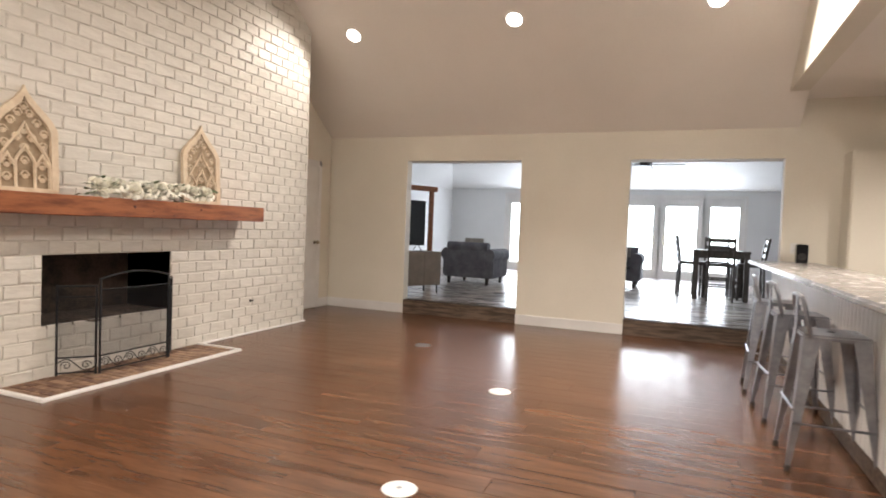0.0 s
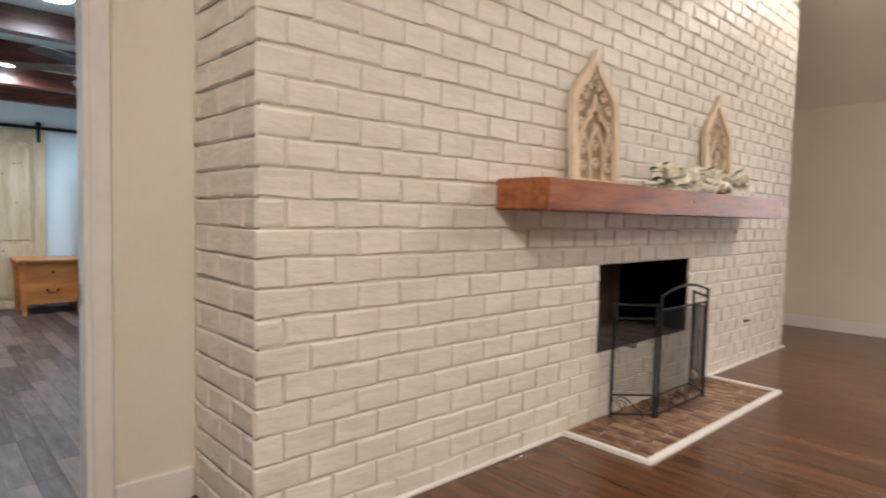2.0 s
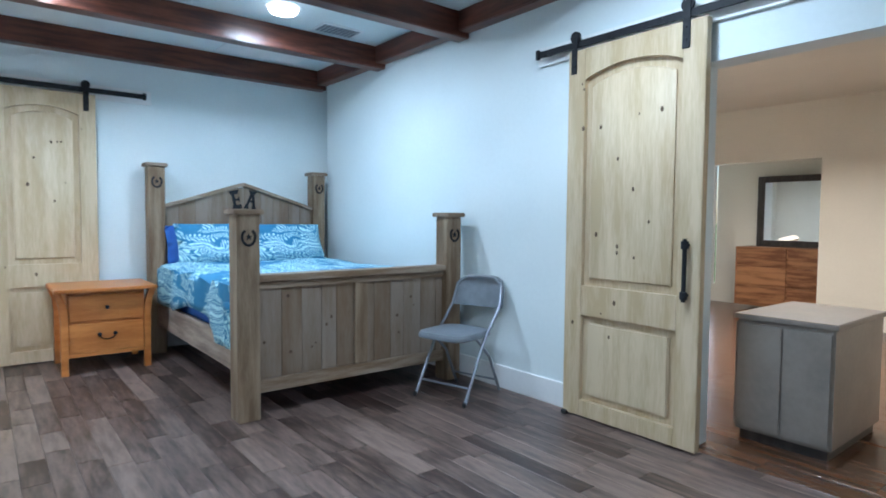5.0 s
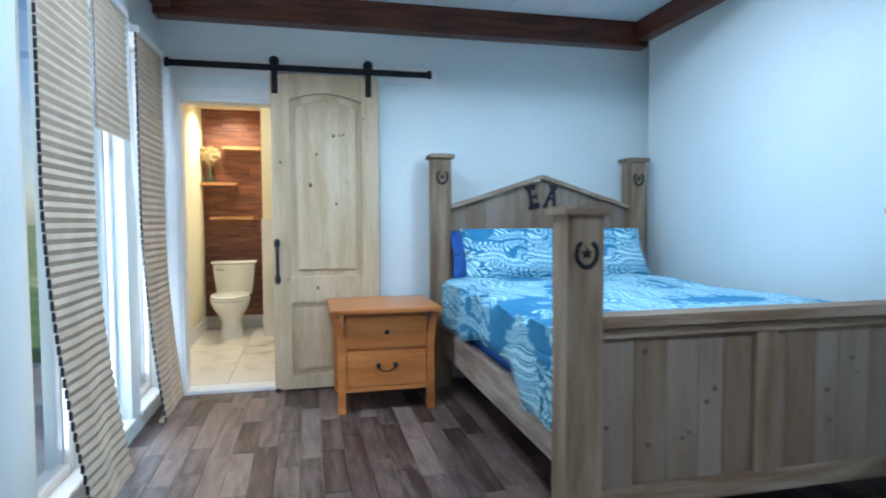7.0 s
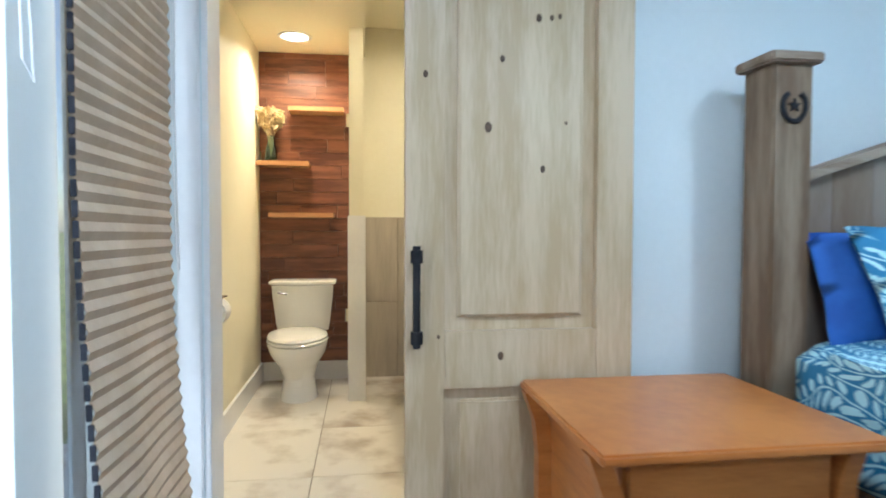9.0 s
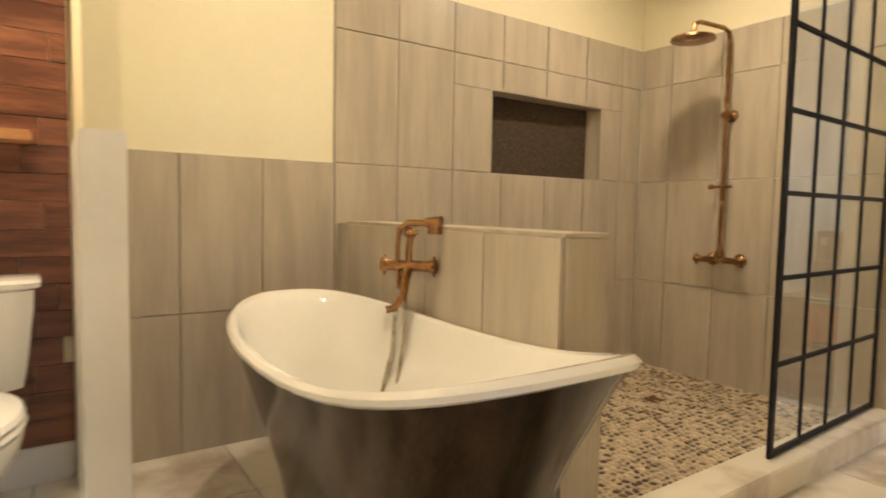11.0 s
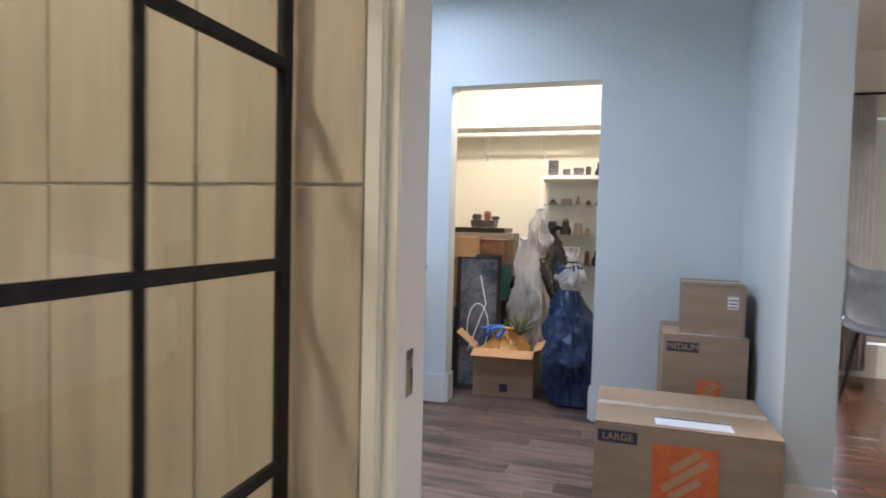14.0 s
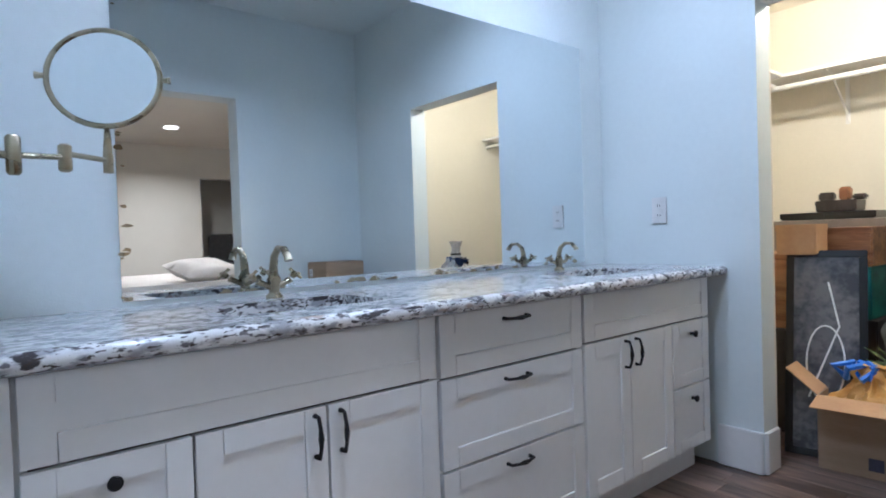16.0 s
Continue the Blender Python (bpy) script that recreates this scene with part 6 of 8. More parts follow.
part("seat", bm, M["chair_grey"], fc, "grey vinyl padded seat")
bm = B()
rings = []
for z, w in ((0.605, 0.20), (0.615, 0.206), (0.70, 0.208), (0.76, 0.20), (0.80, 0.175), (0.825, 0.13), (0.833, 0.08)):
    rings.append([(x, 0.235 + (z - 0.6) * 0.22 + 0.045 * (1 - (x / 0.21) ** 2) + d, z) for x, d in [(w * (-1 + 2 * k / 8), -0.012) for k in range(9)] + [(w * (1 - 2 * k / 8), 0.012) for k in range(9)]])
ring_mesh(bm, rings)
part("backrest", bm, M["chair_grey"], fc, "grey vinyl padded backrest")
for s in (-1, 1):
    bm = B()
    tube(bm, [(s * 0.205, -0.21, 0.0), (s * 0.20, 0.02, 0.40), (s * 0.198, 0.22, 0.62), (s * 0.185, 0.27, 0.77), (s * 0.12, 0.285, 0.82), (0, 0.29, 0.83)], 0.011, 8)
    fl = part("front_leg", bm, M["chair_frame"], fc)
    bm = B()
    lathe(bm, [(0.014, 0), (0.014, 0.03)], (s * 0.205, -0.21, 0), 10)
    part("rubber_tip", bm, M["rubber"], fl)
    bm = B()
    tube(bm, [(s * 0.185, 0.26, 0.0), (s * 0.185, 0.12, 0.28), (s * 0.185, -0.06, 0.44)], 0.010, 8)
    part("back_leg", bm, M["chair_frame"], fc)
for w, y, z in ((0.205, -0.15, 0.11), (0.185, 0.215, 0.09)):
    bm = B()
    tube(bm, [(-w, y, z), (w, y, z)], 0.008, 6)
    part("cross_bar", bm, M["chair_frame"], fc)


fc.scale = (0.92, 0.92, 0.89)


# pleated window shades
def pleated_shade(x0, x1, ztop, zbot, y, flare, label):
    s = thing("pleated_shade", (x0 + x1) / 2, y, ztop, label, "window shade", "bedroom window shades")
    w = (x1 - x0) / 2
    bm = B()
    n = int((ztop - zbot) / 0.019)
    prev = None
    for k in range(n + 1):
        z = -0.04 - (ztop - zbot - 0.05) * k / n
        t = max(0.0, (k / n - 0.45) / 0.55)
        d = (0.0042 if k % 2 else -0.0042) + flare * t * t
        cur = [bm.verts.new((a, d + 0.01 * math.sin(t * 3 + a * 4) * t + (flare * 0.35 * t if a > 0 else 0), z + 0.012 * t * math.sin(a * 5))) for a in (-w, -w / 3, w / 3, w)]
        if prev:
            for i in range(3):
                bm.faces.new((prev[i], prev[i + 1], cur[i + 1], cur[i]))
        prev = cur
    sh = part("pleats", bm, M["shade"], s, "tan pleated fabric", soft=False)
    m = sh.modifiers.new("thick", "SOLIDIFY")
    m.thickness = 0.0025
    bm = B()
    box(bm, -w, w, -0.03, 0.02, -0.04, 0.0, 0.004)
    part("head_rail", bm, M["trim"], s)
    bm = B()
    for k in range(0, n, 2):
        z = -0.04 - (ztop - zbot - 0.05) * k / n
        t = max(0.0, (k / n - 0.45) / 0.55)
        box(bm, w, w + 0.003, flare * t * t - 0.006 + flare * 0.35 * t, flare * t * t + 0.006 + flare * 0.35 * t, z - 0.030, z + 0.002, 0.003)
    tagged(part("pleat_edges", bm, M["shade_edge"], s, "dark frayed pleat edges"), kind="stuff")
    bm = B()
    box(bm, -w, w, flare - 0.012, flare + 0.014, -(ztop - zbot), -(ztop - zbot) + 0.016, 0.004)
    part("bottom_rail", bm, M["shade"], s)
    bm = B()
    zz = -min(1.2, ztop - zbot + 0.25)
    tube(bm, [(-w + 0.03, 0.02, -0.03), (-w + 0.03, 0.022, zz * 0.6), (-w + 0.02, 0.03, zz), (-w + 0.05, 0.03, zz * 0.97), (-w + 0.05, 0.022, zz * 0.55), (-w + 0.045, 0.02, -0.03)], 0.0016, 5)
    part("cord", bm, M["trim"], s, "thin white cord")
    return s


pleated_shade(-10.47, -9.94, 2.14, 0.03, -0.935, 0.07, "tan pleated shade lowered to the floor, bowed out")
pleated_shade(-9.80, -9.34, 2.16, 1.52, -0.945, 0.0, "tan pleated shade half raised on its window")
pleated_shade(-9.24, -8.74, 2.16, 0.06, -0.925, 0.10, "tan pleated shade lowered over its window")

ceiling_fan(-7.25, 0.26, CEIL - 0.002, 0.28, "brushed nickel ceiling fan with dark blades and frosted lamps", "dark_wood", "steel", 3, 20, 0.60)
vent = thing("ceiling_vent", -9.2, 1.82, CEIL - 0.001, "white louvred ceiling air vent", "vent")
bm = B()
box(bm, -0.10, 0.10, -0.17, 0.17, -0.008, 0.0, 0.003)
part("frame", bm, M["trim"], vent)
for k in range(9):
    bm = B()
    box(bm, -0.08, 0.08, -0.15 + k * 0.034, -0.13 + k * 0.034, -0.014, -0.009, 0.001)
    part("slat", bm, M["chair_frame"], vent)
bm = B()
box(bm, -0.28, 0.28, -0.36, 0.36, -0.010, 0.0, 0.004)
solo("attic_hatch", bm, M["trim"], -10.05, 1.62, CEIL - 0.001, "flat white painted attic hatch in the ceiling", "hatch")

# hinged bedroom door, standing open
bd = thing("hinged_door", -4.835, -0.955, 0.008, "white panelled bedroom door standing open", "door", "", 180)
bm = B()
box(bm, 0.0, 0.61, -0.04, 0.0, 0, 2.03, 0.003)
part("leaf", bm, M["trim"], bd)
for s, y in ((-1, 0.0), (1, -0.04)):
    bm = B()
    lathe(bm, [(0.03, 0), (0.03, 0.008), (0.012, 0.012), (0.012, 0.04), (0.026, 0.045), (0.03, 0.06), (0.022, 0.075), (0, 0.08)], (0.55, y, 0.93), 16, rot("X", 90 * s) if s > 0 else rot("X", -90))
    part("door_knob", bm, M["steel"], bd, "satin steel knob")

# ---- bathroom things ----
to = thing("toilet", BW + 0.018, -0.81, 0.014, "white two-piece toilet with closed lid", "toilet")


def oval(cx, rx, ry, z, n=28, back=0.0):
    pts = []
    for k in range(n):
        a = 2 * math.pi * k / n
        c, s = math.cos(a), math.sin(a)
        pts.append((cx + rx * c if c > 0 else cx + (rx - back) * c, ry * s, z))
    return pts


bm = B()
ring_mesh(bm, [oval(0.40, 0.17, 0.115, 0.0), oval(0.40, 0.16, 0.105, 0.06), oval(0.40, 0.15, 0.095, 0.14), oval(0.42, 0.19, 0.12, 0.22), oval(0.45, 0.26, 0.165, 0.30), oval(0.465, 0.28, 0.178, 0.355), oval(0.465, 0.28, 0.178, 0.372)])
part("bowl", bm, M["enamel"], to)
bm = B()
ring_mesh(bm, [oval(0.465, 0.275, 0.178, 0.376, back=0.05), oval(0.465, 0.285, 0.184, 0.384, back=0.05), oval(0.465, 0.275, 0.178, 0.394, back=0.05)])
part("seat", bm, M["enamel"], to)
bm = B()
ring_mesh(bm, [oval(0.465, 0.27, 0.173, 0.397, back=0.05), oval(0.465, 0.28, 0.180, 0.406, back=0.05), oval(0.465, 0.27, 0.173, 0.420, back=0.05), oval(0.465, 0.20, 0.115, 0.424, back=0.04)])
part("lid", bm, M["enamel"], to)
bm = B()
rr = []
for z, w, d in ((0.38, 0.165, 0.17), (0.44, 0.175, 0.18), (0.62, 0.195, 0.195), (0.69, 0.198, 0.198)):
    rr.append([(0.0, -w, z), (0.0, w, z), (d - 0.03, w, z), (d, w - 0.04, z), (d + 0.008, 0, z), (d, -w + 0.04, z), (d - 0.03, -w, z)])
ring_mesh(bm, rr)
part("tank", bm, M["enamel"], to)
bm = B()
rr = []
for z, g in ((0.692, 0.0), (0.70, 0.014), (0.715, 0.016), (0.724, 0.006)):
    w, d = 0.20 + g, 0.20 + g
    rr.append([(-0.004, -w, z), (-0.004, w, z), (d - 0.03, w, z), (d, w - 0.04, z), (d + 0.008, 0, z), (d, -w + 0.04, z), (d - 0.03, -w, z)])
ring_mesh(bm, rr)
part("tank_lid", bm, M["enamel"], to)
bm = B()
tube(bm, [(0.195, -0.15, 0.645), (0.215, -0.15, 0.645), (0.217, -0.125, 0.642), (0.215, -0.095, 0.636)], [0.011, 0.008, 0.006, 0.009], 8)
part("flush_lever", bm, M["steel"], to, "chrome flush lever")
bm = B()
box(bm, 0.05, 0.26, -0.12, 0.12, 0.345, 0.381, 0.01)
part("tank_shelf", bm, M["enamel"], to)

to.scale = (1, 1, 0.97)
tp = thing("paper_holder", -11.38, -1.108, 0.70, "bronze wall holder with a white paper roll", "paper holder")
bm = B()
lathe(bm, [(0.028, 0), (0.024, 0.01), (0.010, 0.014), (0.010, 0.085)], (-0.09, -0.014, 0), 12, rot("X", -90))
tube(bm, [(-0.09, 0.07, 0), (0.07, 0.07, 0)], 0.008, 8)
box(bm, -0.10, 0.06, -0.012, 0.10, 0.055, 0.060, 0.002)
part("bracket", bm, M["bronze"], tp)
bm = B()
lathe(bm, [(0.02, -0.05), (0.056, -0.05), (0.056, 0.05), (0.02, 0.05)], (0.01, 0.07, 0), 24, rot("Y", 90), cap=False)
part("paper_roll", bm, M["paper"], tp)
for z, y0, y1 in ((1.83, -0.90, -0.54), (1.47, -1.106, -0.77), (1.13, -1.03, -0.61)):
    bm = B()
    box(bm, 0, 0.15, y0, y1, 0, 0.032, 0.004)
    solo("wall_shelf", bm, M["shelf_wood"], BW + 0.013, 0, z, "plain floating wooden wall shelf above the toilet", "shelf", "floating shelves")
vase = thing("flower_vase", BW + 0.09, -1.02, 1.502, "glass vase of dried cream flowers on a shelf", "vase")
bm = B()
lathe(bm, [(0.035, 0), (0.04, 0.02), (0.036, 0.08), (0.022, 0.13), (0.026, 0.17), (0.023, 0.168), (0.018, 0.13), (0.032, 0.07), (0.034, 0.02), (0, 0.012)], seg=20)
part("glass_body", bm, M["vase_glass"], vase)
bm = B()
rv = random.Random(2)
fl = B()
for k in range(26):
    a, sp_ = rv.random() * 6.28, rv.random() * 0.085
    tip = Vector((sp_ * math.cos(a), sp_ * math.sin(a), 0.22 + rv.random() * 0.12))
    tube(bm, [(0, 0, 0.03), (tip.x * 0.3, tip.y * 0.3, 0.16), tip], 0.0012, 4)
    for j in range(5):
        r_ = bmesh.ops.create_icosphere(fl, subdivisions=1, radius=0.005 + 0.005 * rv.random())
        for v in r_["verts"]:
            v.co += tip + Vector((rv.gauss(0, 0.014), rv.gauss(0, 0.014), rv.gauss(0, 0.014)))
part("stems", bm, M["dried"], vase)
part("blossoms", fl, M["dried"], vase)

# free-standing tub
tub = thing("bathtub", -11.895, 0.125, 0.014, "slipper bathtub, white enamel inside and dark burnished metal outside", "bathtub")


def tub_ring(rx, ry, zf, n=48, p=2.5):
    pts = []
    for k in range(n):
        a = 2 * math.pi * k / n
        c, s = math.cos(a), math.sin(a)
        x = rx * math.copysign(abs(c) ** (2 / p), c)
        y = ry * math.copysign(abs(s) ** (2 / p), s)
        pts.append((x, y, zf(x / rx)))
    return pts


rim = lambda u: 0.575 + (0.115 if u > 0 else 0.06) * abs(u) ** 2.2
lv_ = lambda t: (lambda u: (rim(u) - 0.0) * t)
bm = B()
ring_mesh(bm, [tub_ring(0.44, 0.180, lambda u: 0.0), tub_ring(0.425, 0.176, lambda u: 0.05), tub_ring(0.47, 0.204, lv_(0.35)), tub_ring(0.565, 0.261, lv_(0.68)), tub_ring(0.657, 0.299, lv_(0.92)), tub_ring(0.680, 0.309, lambda u: rim(u) - 0.022)], True, True, False)
part("outer_shell", bm, M["tub_metal"], tub, "dark burnished metal shell")
bm = B()
ring_mesh(bm, [tub_ring(0.680, 0.309, lambda u: rim(u) - 0.022), tub_ring(0.699, 0.321, lambda u: rim(u) - 0.012), tub_ring(0.702, 0.323, lambda u: rim(u)), tub_ring(0.689, 0.314, lambda u: rim(u) + 0.010), tub_ring(0.666, 0.296, lambda u: rim(u) + 0.004), tub_ring(0.640, 0.280, lambda u: rim(u) - 0.03), tub_ring(0.520, 0.223, lv_(0.66)), tub_ring(0.395, 0.157, lv_(0.38)), tub_ring(0.325, 0.119, lambda u: 0.15), tub_ring(0.205, 0.076, lambda u: 0.14)], True, False, True)
part("inner_shell", bm, M["enamel"], tub, "glossy white enamel interior")
bm = B()
lathe(bm, [(0.028, 0.145), (0.024, 0.149), (0, 0.147)], (-0.05, 0, 0), 16)
part("drain", bm, M["steel"], tub)

tf = thing("tub_faucet", -12.215, 0.385, 0.585, "antique copper bath tap with hand shower and hose", "faucet", "", 38)
bm = B()
tube(bm, [(-0.07, 0, 0.19), (0.07, 0, 0.19)], 0.019, 12)
tube(bm, [(0, 0, 0.19), (0, -0.03, 0.15), (0.005, -0.06, 0.10), (-0.02, -0.085, 0.055), (-0.045, -0.095, 0.05)], [0.02, 0.018, 0.015, 0.013, 0.013], 10)
for s in (-1, 1):
    tube(bm, [(s * 0.05, 0.0, 0.19), (s * 0.05, 0.045, 0.18)], 0.013, 8)
part("tap_body", bm, M["bronze"], tf)
for s in (-1, 1):
    bm = B()
    lathe(bm, [(0.014, 0.05), (0.018, 0.07), (0.024, 0.09), (0.024, 0.105), (0.01, 0.11)], (0, 0, 0.19), 12, rot("Y", 90 * s))
    for a in range(4):
        d = Vector((s * 0.095, 0.034 * math.cos(a * math.pi / 2), 0.19 + 0.034 * math.sin(a * math.pi / 2)))
        tube(bm, [(s * 0.095, 0, 0.19), d], 0.006, 6)
    part("cross_handle", bm, M["bronze"], tf)
bm = B()
tube(bm, [(0, 0, 0.20), (0, 0, 0.25), (0.01, -0.005, 0.30)], [0.014, 0.012, 0.012], 10)
lathe(bm, [(0.008, -0.02), (0.03, 0.0), (0.008, 0.02)], (0.005, 0, 0.30), 12)
part("riser", bm, M["bronze"], tf)
bm = B()
tube(bm, [(-0.035, -0.01, 0.10), (-0.04, -0.01, 0.24), (-0.035, -0.01, 0.31), (0.0, -0.012, 0.335), (0.06, -0.015, 0.335), (0.09, -0.018, 0.332)], [0.009, 0.009, 0.010, 0.012, 0.011, 0.010], 10)
tube(bm, [(0.07, -0.017, 0.338), (0.125, -0.02, 0.335)], [0.016, 0.026], 12)
lathe(bm, [(0.026, 0), (0.026, -0.035)], (0.105, -0.02, 0.335), 14)
part("hand_shower", bm, M["bronze"], tf)
bm = B()
tube(bm, [(-0.035, -0.01, 0.12), (-0.04, -0.05, -0.10), (-0.07, -0.08, -0.26), (-0.05, -0.09, -0.33), (-0.015, -0.085, -0.28), (0.005, -0.05, -0.05), (-0.005, -0.01, 0.16)], 0.0075, 8)
part("hose", bm, M["brass_old"], tf, "ribbed metal hose")
tf.scale = (0.9, 0.9, 0.95)

# gridded glass screen
gs = thing("shower_screen", bx(-11.445), 1.47, 0.112, "black-framed gridded glass shower screen", "shower screen", "", 2.2)
GW, GH = 0.955, 1.76
vy = [0.0, 0.225, 0.455, 0.69, GW]
hz = [0.0, 0.325, 0.625, 0.914, 1.192, 1.475, GH]
for i, y in enumerate(vy):
    t = 0.014 if i in (0, 4) else 0.0055
    bm = B()
    box(bm, -0.007, 0.007, y - t, y + t, 0, GH, 0.002)
    part("frame_post" if i in (0, 4) else "glazing_bar", bm, M["black_iron"], gs)
for i, z in enumerate(hz):
    t = 0.012 if i in (0, 6) else 0.0085
    bm = B()
    box(bm, -0.0075, 0.0075, 0.0, GW, z - t + (0.015 if i == 0 else 0), z + t + (0.015 if i == 0 else 0), 0.002)
    part("frame_rail" if i in (0, 6) else "glazing_rail", bm, M["black_iron"], gs)
for i in range(4):
    for j in range(6):
        bm = B()
        box(bm, -0.002, 0.002, vy[i], vy[i + 1], hz[j], hz[j + 1])
        p_ = part("pane", bm, M["glass"], gs)
        p_.visible_shadow = False

sh = thing("shower_set", bx(-12.20), 2.452, 0.0, "antique copper exposed shower with round rain head", "shower")
bm = B()
tube(bm, [(0, -0.06, 0.74), (0, -0.06, 1.86), (0.0, -0.07, 1.90), (-0.01, -0.10, 1.92), (-0.03, -0.28, 1.92), (-0.035, -0.32, 1.905), (-0.035, -0.33, 1.86)], 0.0115, 10)
part("riser_pipe", bm, M["bronze"], sh)
bm = B()
lathe(bm, [(0.015, 0.035), (0.03, 0.015), (0.105, 0.008), (0.108, -0.004), (0.09, -0.008), (0, -0.008)], (-0.035, -0.33, 1.825), 32)
part("rain_head", bm, M["bronze"], sh, "round copper rain head")
bm = B()
lathe(bm, [(0.034, 0), (0.03, 0.012), (0.012, 0.018), (0.012, 0.06)], (0, 0, 1.475), 18, rot("X", 90))
lathe(bm, [(0.02, 0.05), (0.02, 0.075)], (0, 0, 1.475), 14, rot("X", 90))
part("wall_bracket", bm, M["bronze"], sh)
bm = B()
tube(bm, [(-0.07, -0.06, 1.10), (0.05, -0.06, 1.10)], 0.008, 8)
tube(bm, [(-0.075, -0.06, 1.10), (-0.055, -0.06, 1.10)], 0.014, 8)
part("diverter", bm, M["bronze"], sh)
bm = B()
tube(bm, [(-0.11, -0.06, 0.71), (0.13, -0.06, 0.71)], [0.018, 0.018], 12)
for s in (-0.07, 0.08):
    lathe(bm, [(0.036, 0), (0.03, 0.012), (0.014, 0.02), (0.014, 0.06)], (s, 0, 0.71), 16, rot("X", 90))
lathe(bm, [(0.014, 0), (0.024, 0.03), (0.014, 0.06)], (0, -0.06, 0.71), 12)
part("valve_body", bm, M["bronze"], sh)
for s in (-1, 1):
    bm = B()
    lathe(bm, [(0.012, 0.10), (0.022, 0.125), (0.02, 0.14), (0, 0.145)], (0, -0.06, 0.71), 12, rot("Y", 90 * s))
    for a in range(4):
        tube(bm, [(s * 0.13, -0.06, 0.71), (s * 0.13, -0.06 + 0.032 * math.cos(a * 1.571), 0.71 + 0.032 * math.sin(a * 1.571))], 0.006, 6)
    part("cross_handle", bm, M["bronze"], sh)
bm = B()
lathe(bm, [(0.05, 0), (0.05, 0.004), (0, 0.004)], seg=4)
solo("shower_drain", bm, M["bronze"], bx(-12.2), 1.88, 0.034, "square dark bronze shower drain among pebbles", "drain", "", 45)

# panelled bathroom door with brass knob
pd = thing("hinged_door", -10.745, 2.44, 0.018, "white panelled bathroom door standing open", "door", "", -92.0)
bm = B()
box(bm, 0.0, 0.72, -0.04, 0.0, 0, 1.975, 0.003)
part("leaf", bm, M["trim"], pd)
for x0 in (0.09, 0.40):
    for z0, z1 in ((0.16, 0.72), (0.86, 1.42), (1.52, 1.86)):
        for y0, y1 in ((-0.044, -0.039), (-0.001, 0.004)):
            bm = B()
            for q in ((x0, x0 + 0.23, z0, z0 + 0.02), (x0, x0 + 0.23, z1 - 0.02, z1), (x0, x0 + 0.02, z0 + 0.02, z1 - 0.02), (x0 + 0.21, x0 + 0.23, z0 + 0.02, z1 - 0.02)):
                box(bm, q[0], q[1], y0, y1, q[2], q[3], 0.002)
            part("panel_moulding", bm, M["trim"], pd)
for s, y in ((-1, 0.0), (1, -0.04)):
    bm = B()
    lathe(bm, [(0.03, 0), (0.028, 0.006), (0.012, 0.012), (0.011, 0.035), (0.022, 0.042), (0.029, 0.058), (0.026, 0.072), (0, 0.078)], (0.655, y, 0.865), 18, rot("X", 90 if s > 0 else -90))
    part("door_knob", bm, M["gold"], pd, "polished brass knob")
bm = B()
box(bm, 0.720, 0.7225, -0.033, -0.007, 0.835, 0.895, 0.0005)
part("latch_plate", bm, M["gold"], pd, "brass latch plate")
for z in (0.22, 0.98, 1.74):
    bm = B()
    tube(bm, [(-0.004, 0.005, z), (-0.004, 0.005, z + 0.09)], 0.006, 10)
    box(bm, 0.0, 0.03, 0.0, 0.0018, z, z + 0.09, 0.0005)
    part("hinge", bm, M["gold"], pd, "brass butt hinge")


# ---- vanity room things ----
FX0 = -12.36


def shaker(parent, name, y0, y1, z0, z1, frame=0.055):
    """A shaker front: four rails and a recessed panel, facing +x."""
    bm = B()
    box(bm, FX0 - 0.018, FX0 - 0.006, y0 + 0.002, y1 - 0.002, z0 + 0.002, z1 - 0.002)
    front = part(name, bm, M["cabinet"], parent, soft=False)
    for q in ((y0, y0 + frame, z0, z1), (y1 - frame, y1, z0, z1), (y0 + frame, y1 - frame, z0, z0 + frame), (y0 + frame, y1 - frame, z1 - frame, z1)):
        bm = B()
        g = 0.0 if q[1] - q[0] > frame * 1.5 else 0.0015
        box(bm, FX0 - 0.0178, FX0, q[0] + g, q[1] - g, q[2] + 0.0015, q[3] - 0.0015, 0.0012)
        part("frame_rail", bm, M["cabinet"], front, soft=False)
    return front


def pull(parent, y, z, vertical):
    bm = B()
    pts = [(0, -0.045), (0.018, -0.045), (0.026, -0.02), (0.027, 0), (0.026, 0.02), (0.018, 0.045), (0, 0.045)]
    rs = [0.006, 0.0045, 0.0045, 0.007, 0.0045, 0.0045, 0.006]
    tube(bm, [(FX0 + d, y, z + u) if vertical else (FX0 + d, y + u, z) for d, u in pts], rs, 8)
    part("pull", bm, M["black_iron"], parent, "dark bronze bow pull")


def round_knob(parent, y, z):
    bm = B()
    lathe(bm, [(0.007, 0), (0.005, 0.014), (0.012, 0.017), (0.0135, 0.021), (0.012, 0.0245), (0.010, 0.0235), (0.008, 0.0255), (0.004, 0.0255), (0, 0.027)], (FX0, y, z), 16, rot("Y", 90))
    part("knob", bm, M["black_iron"], parent, "dark bronze round knob")


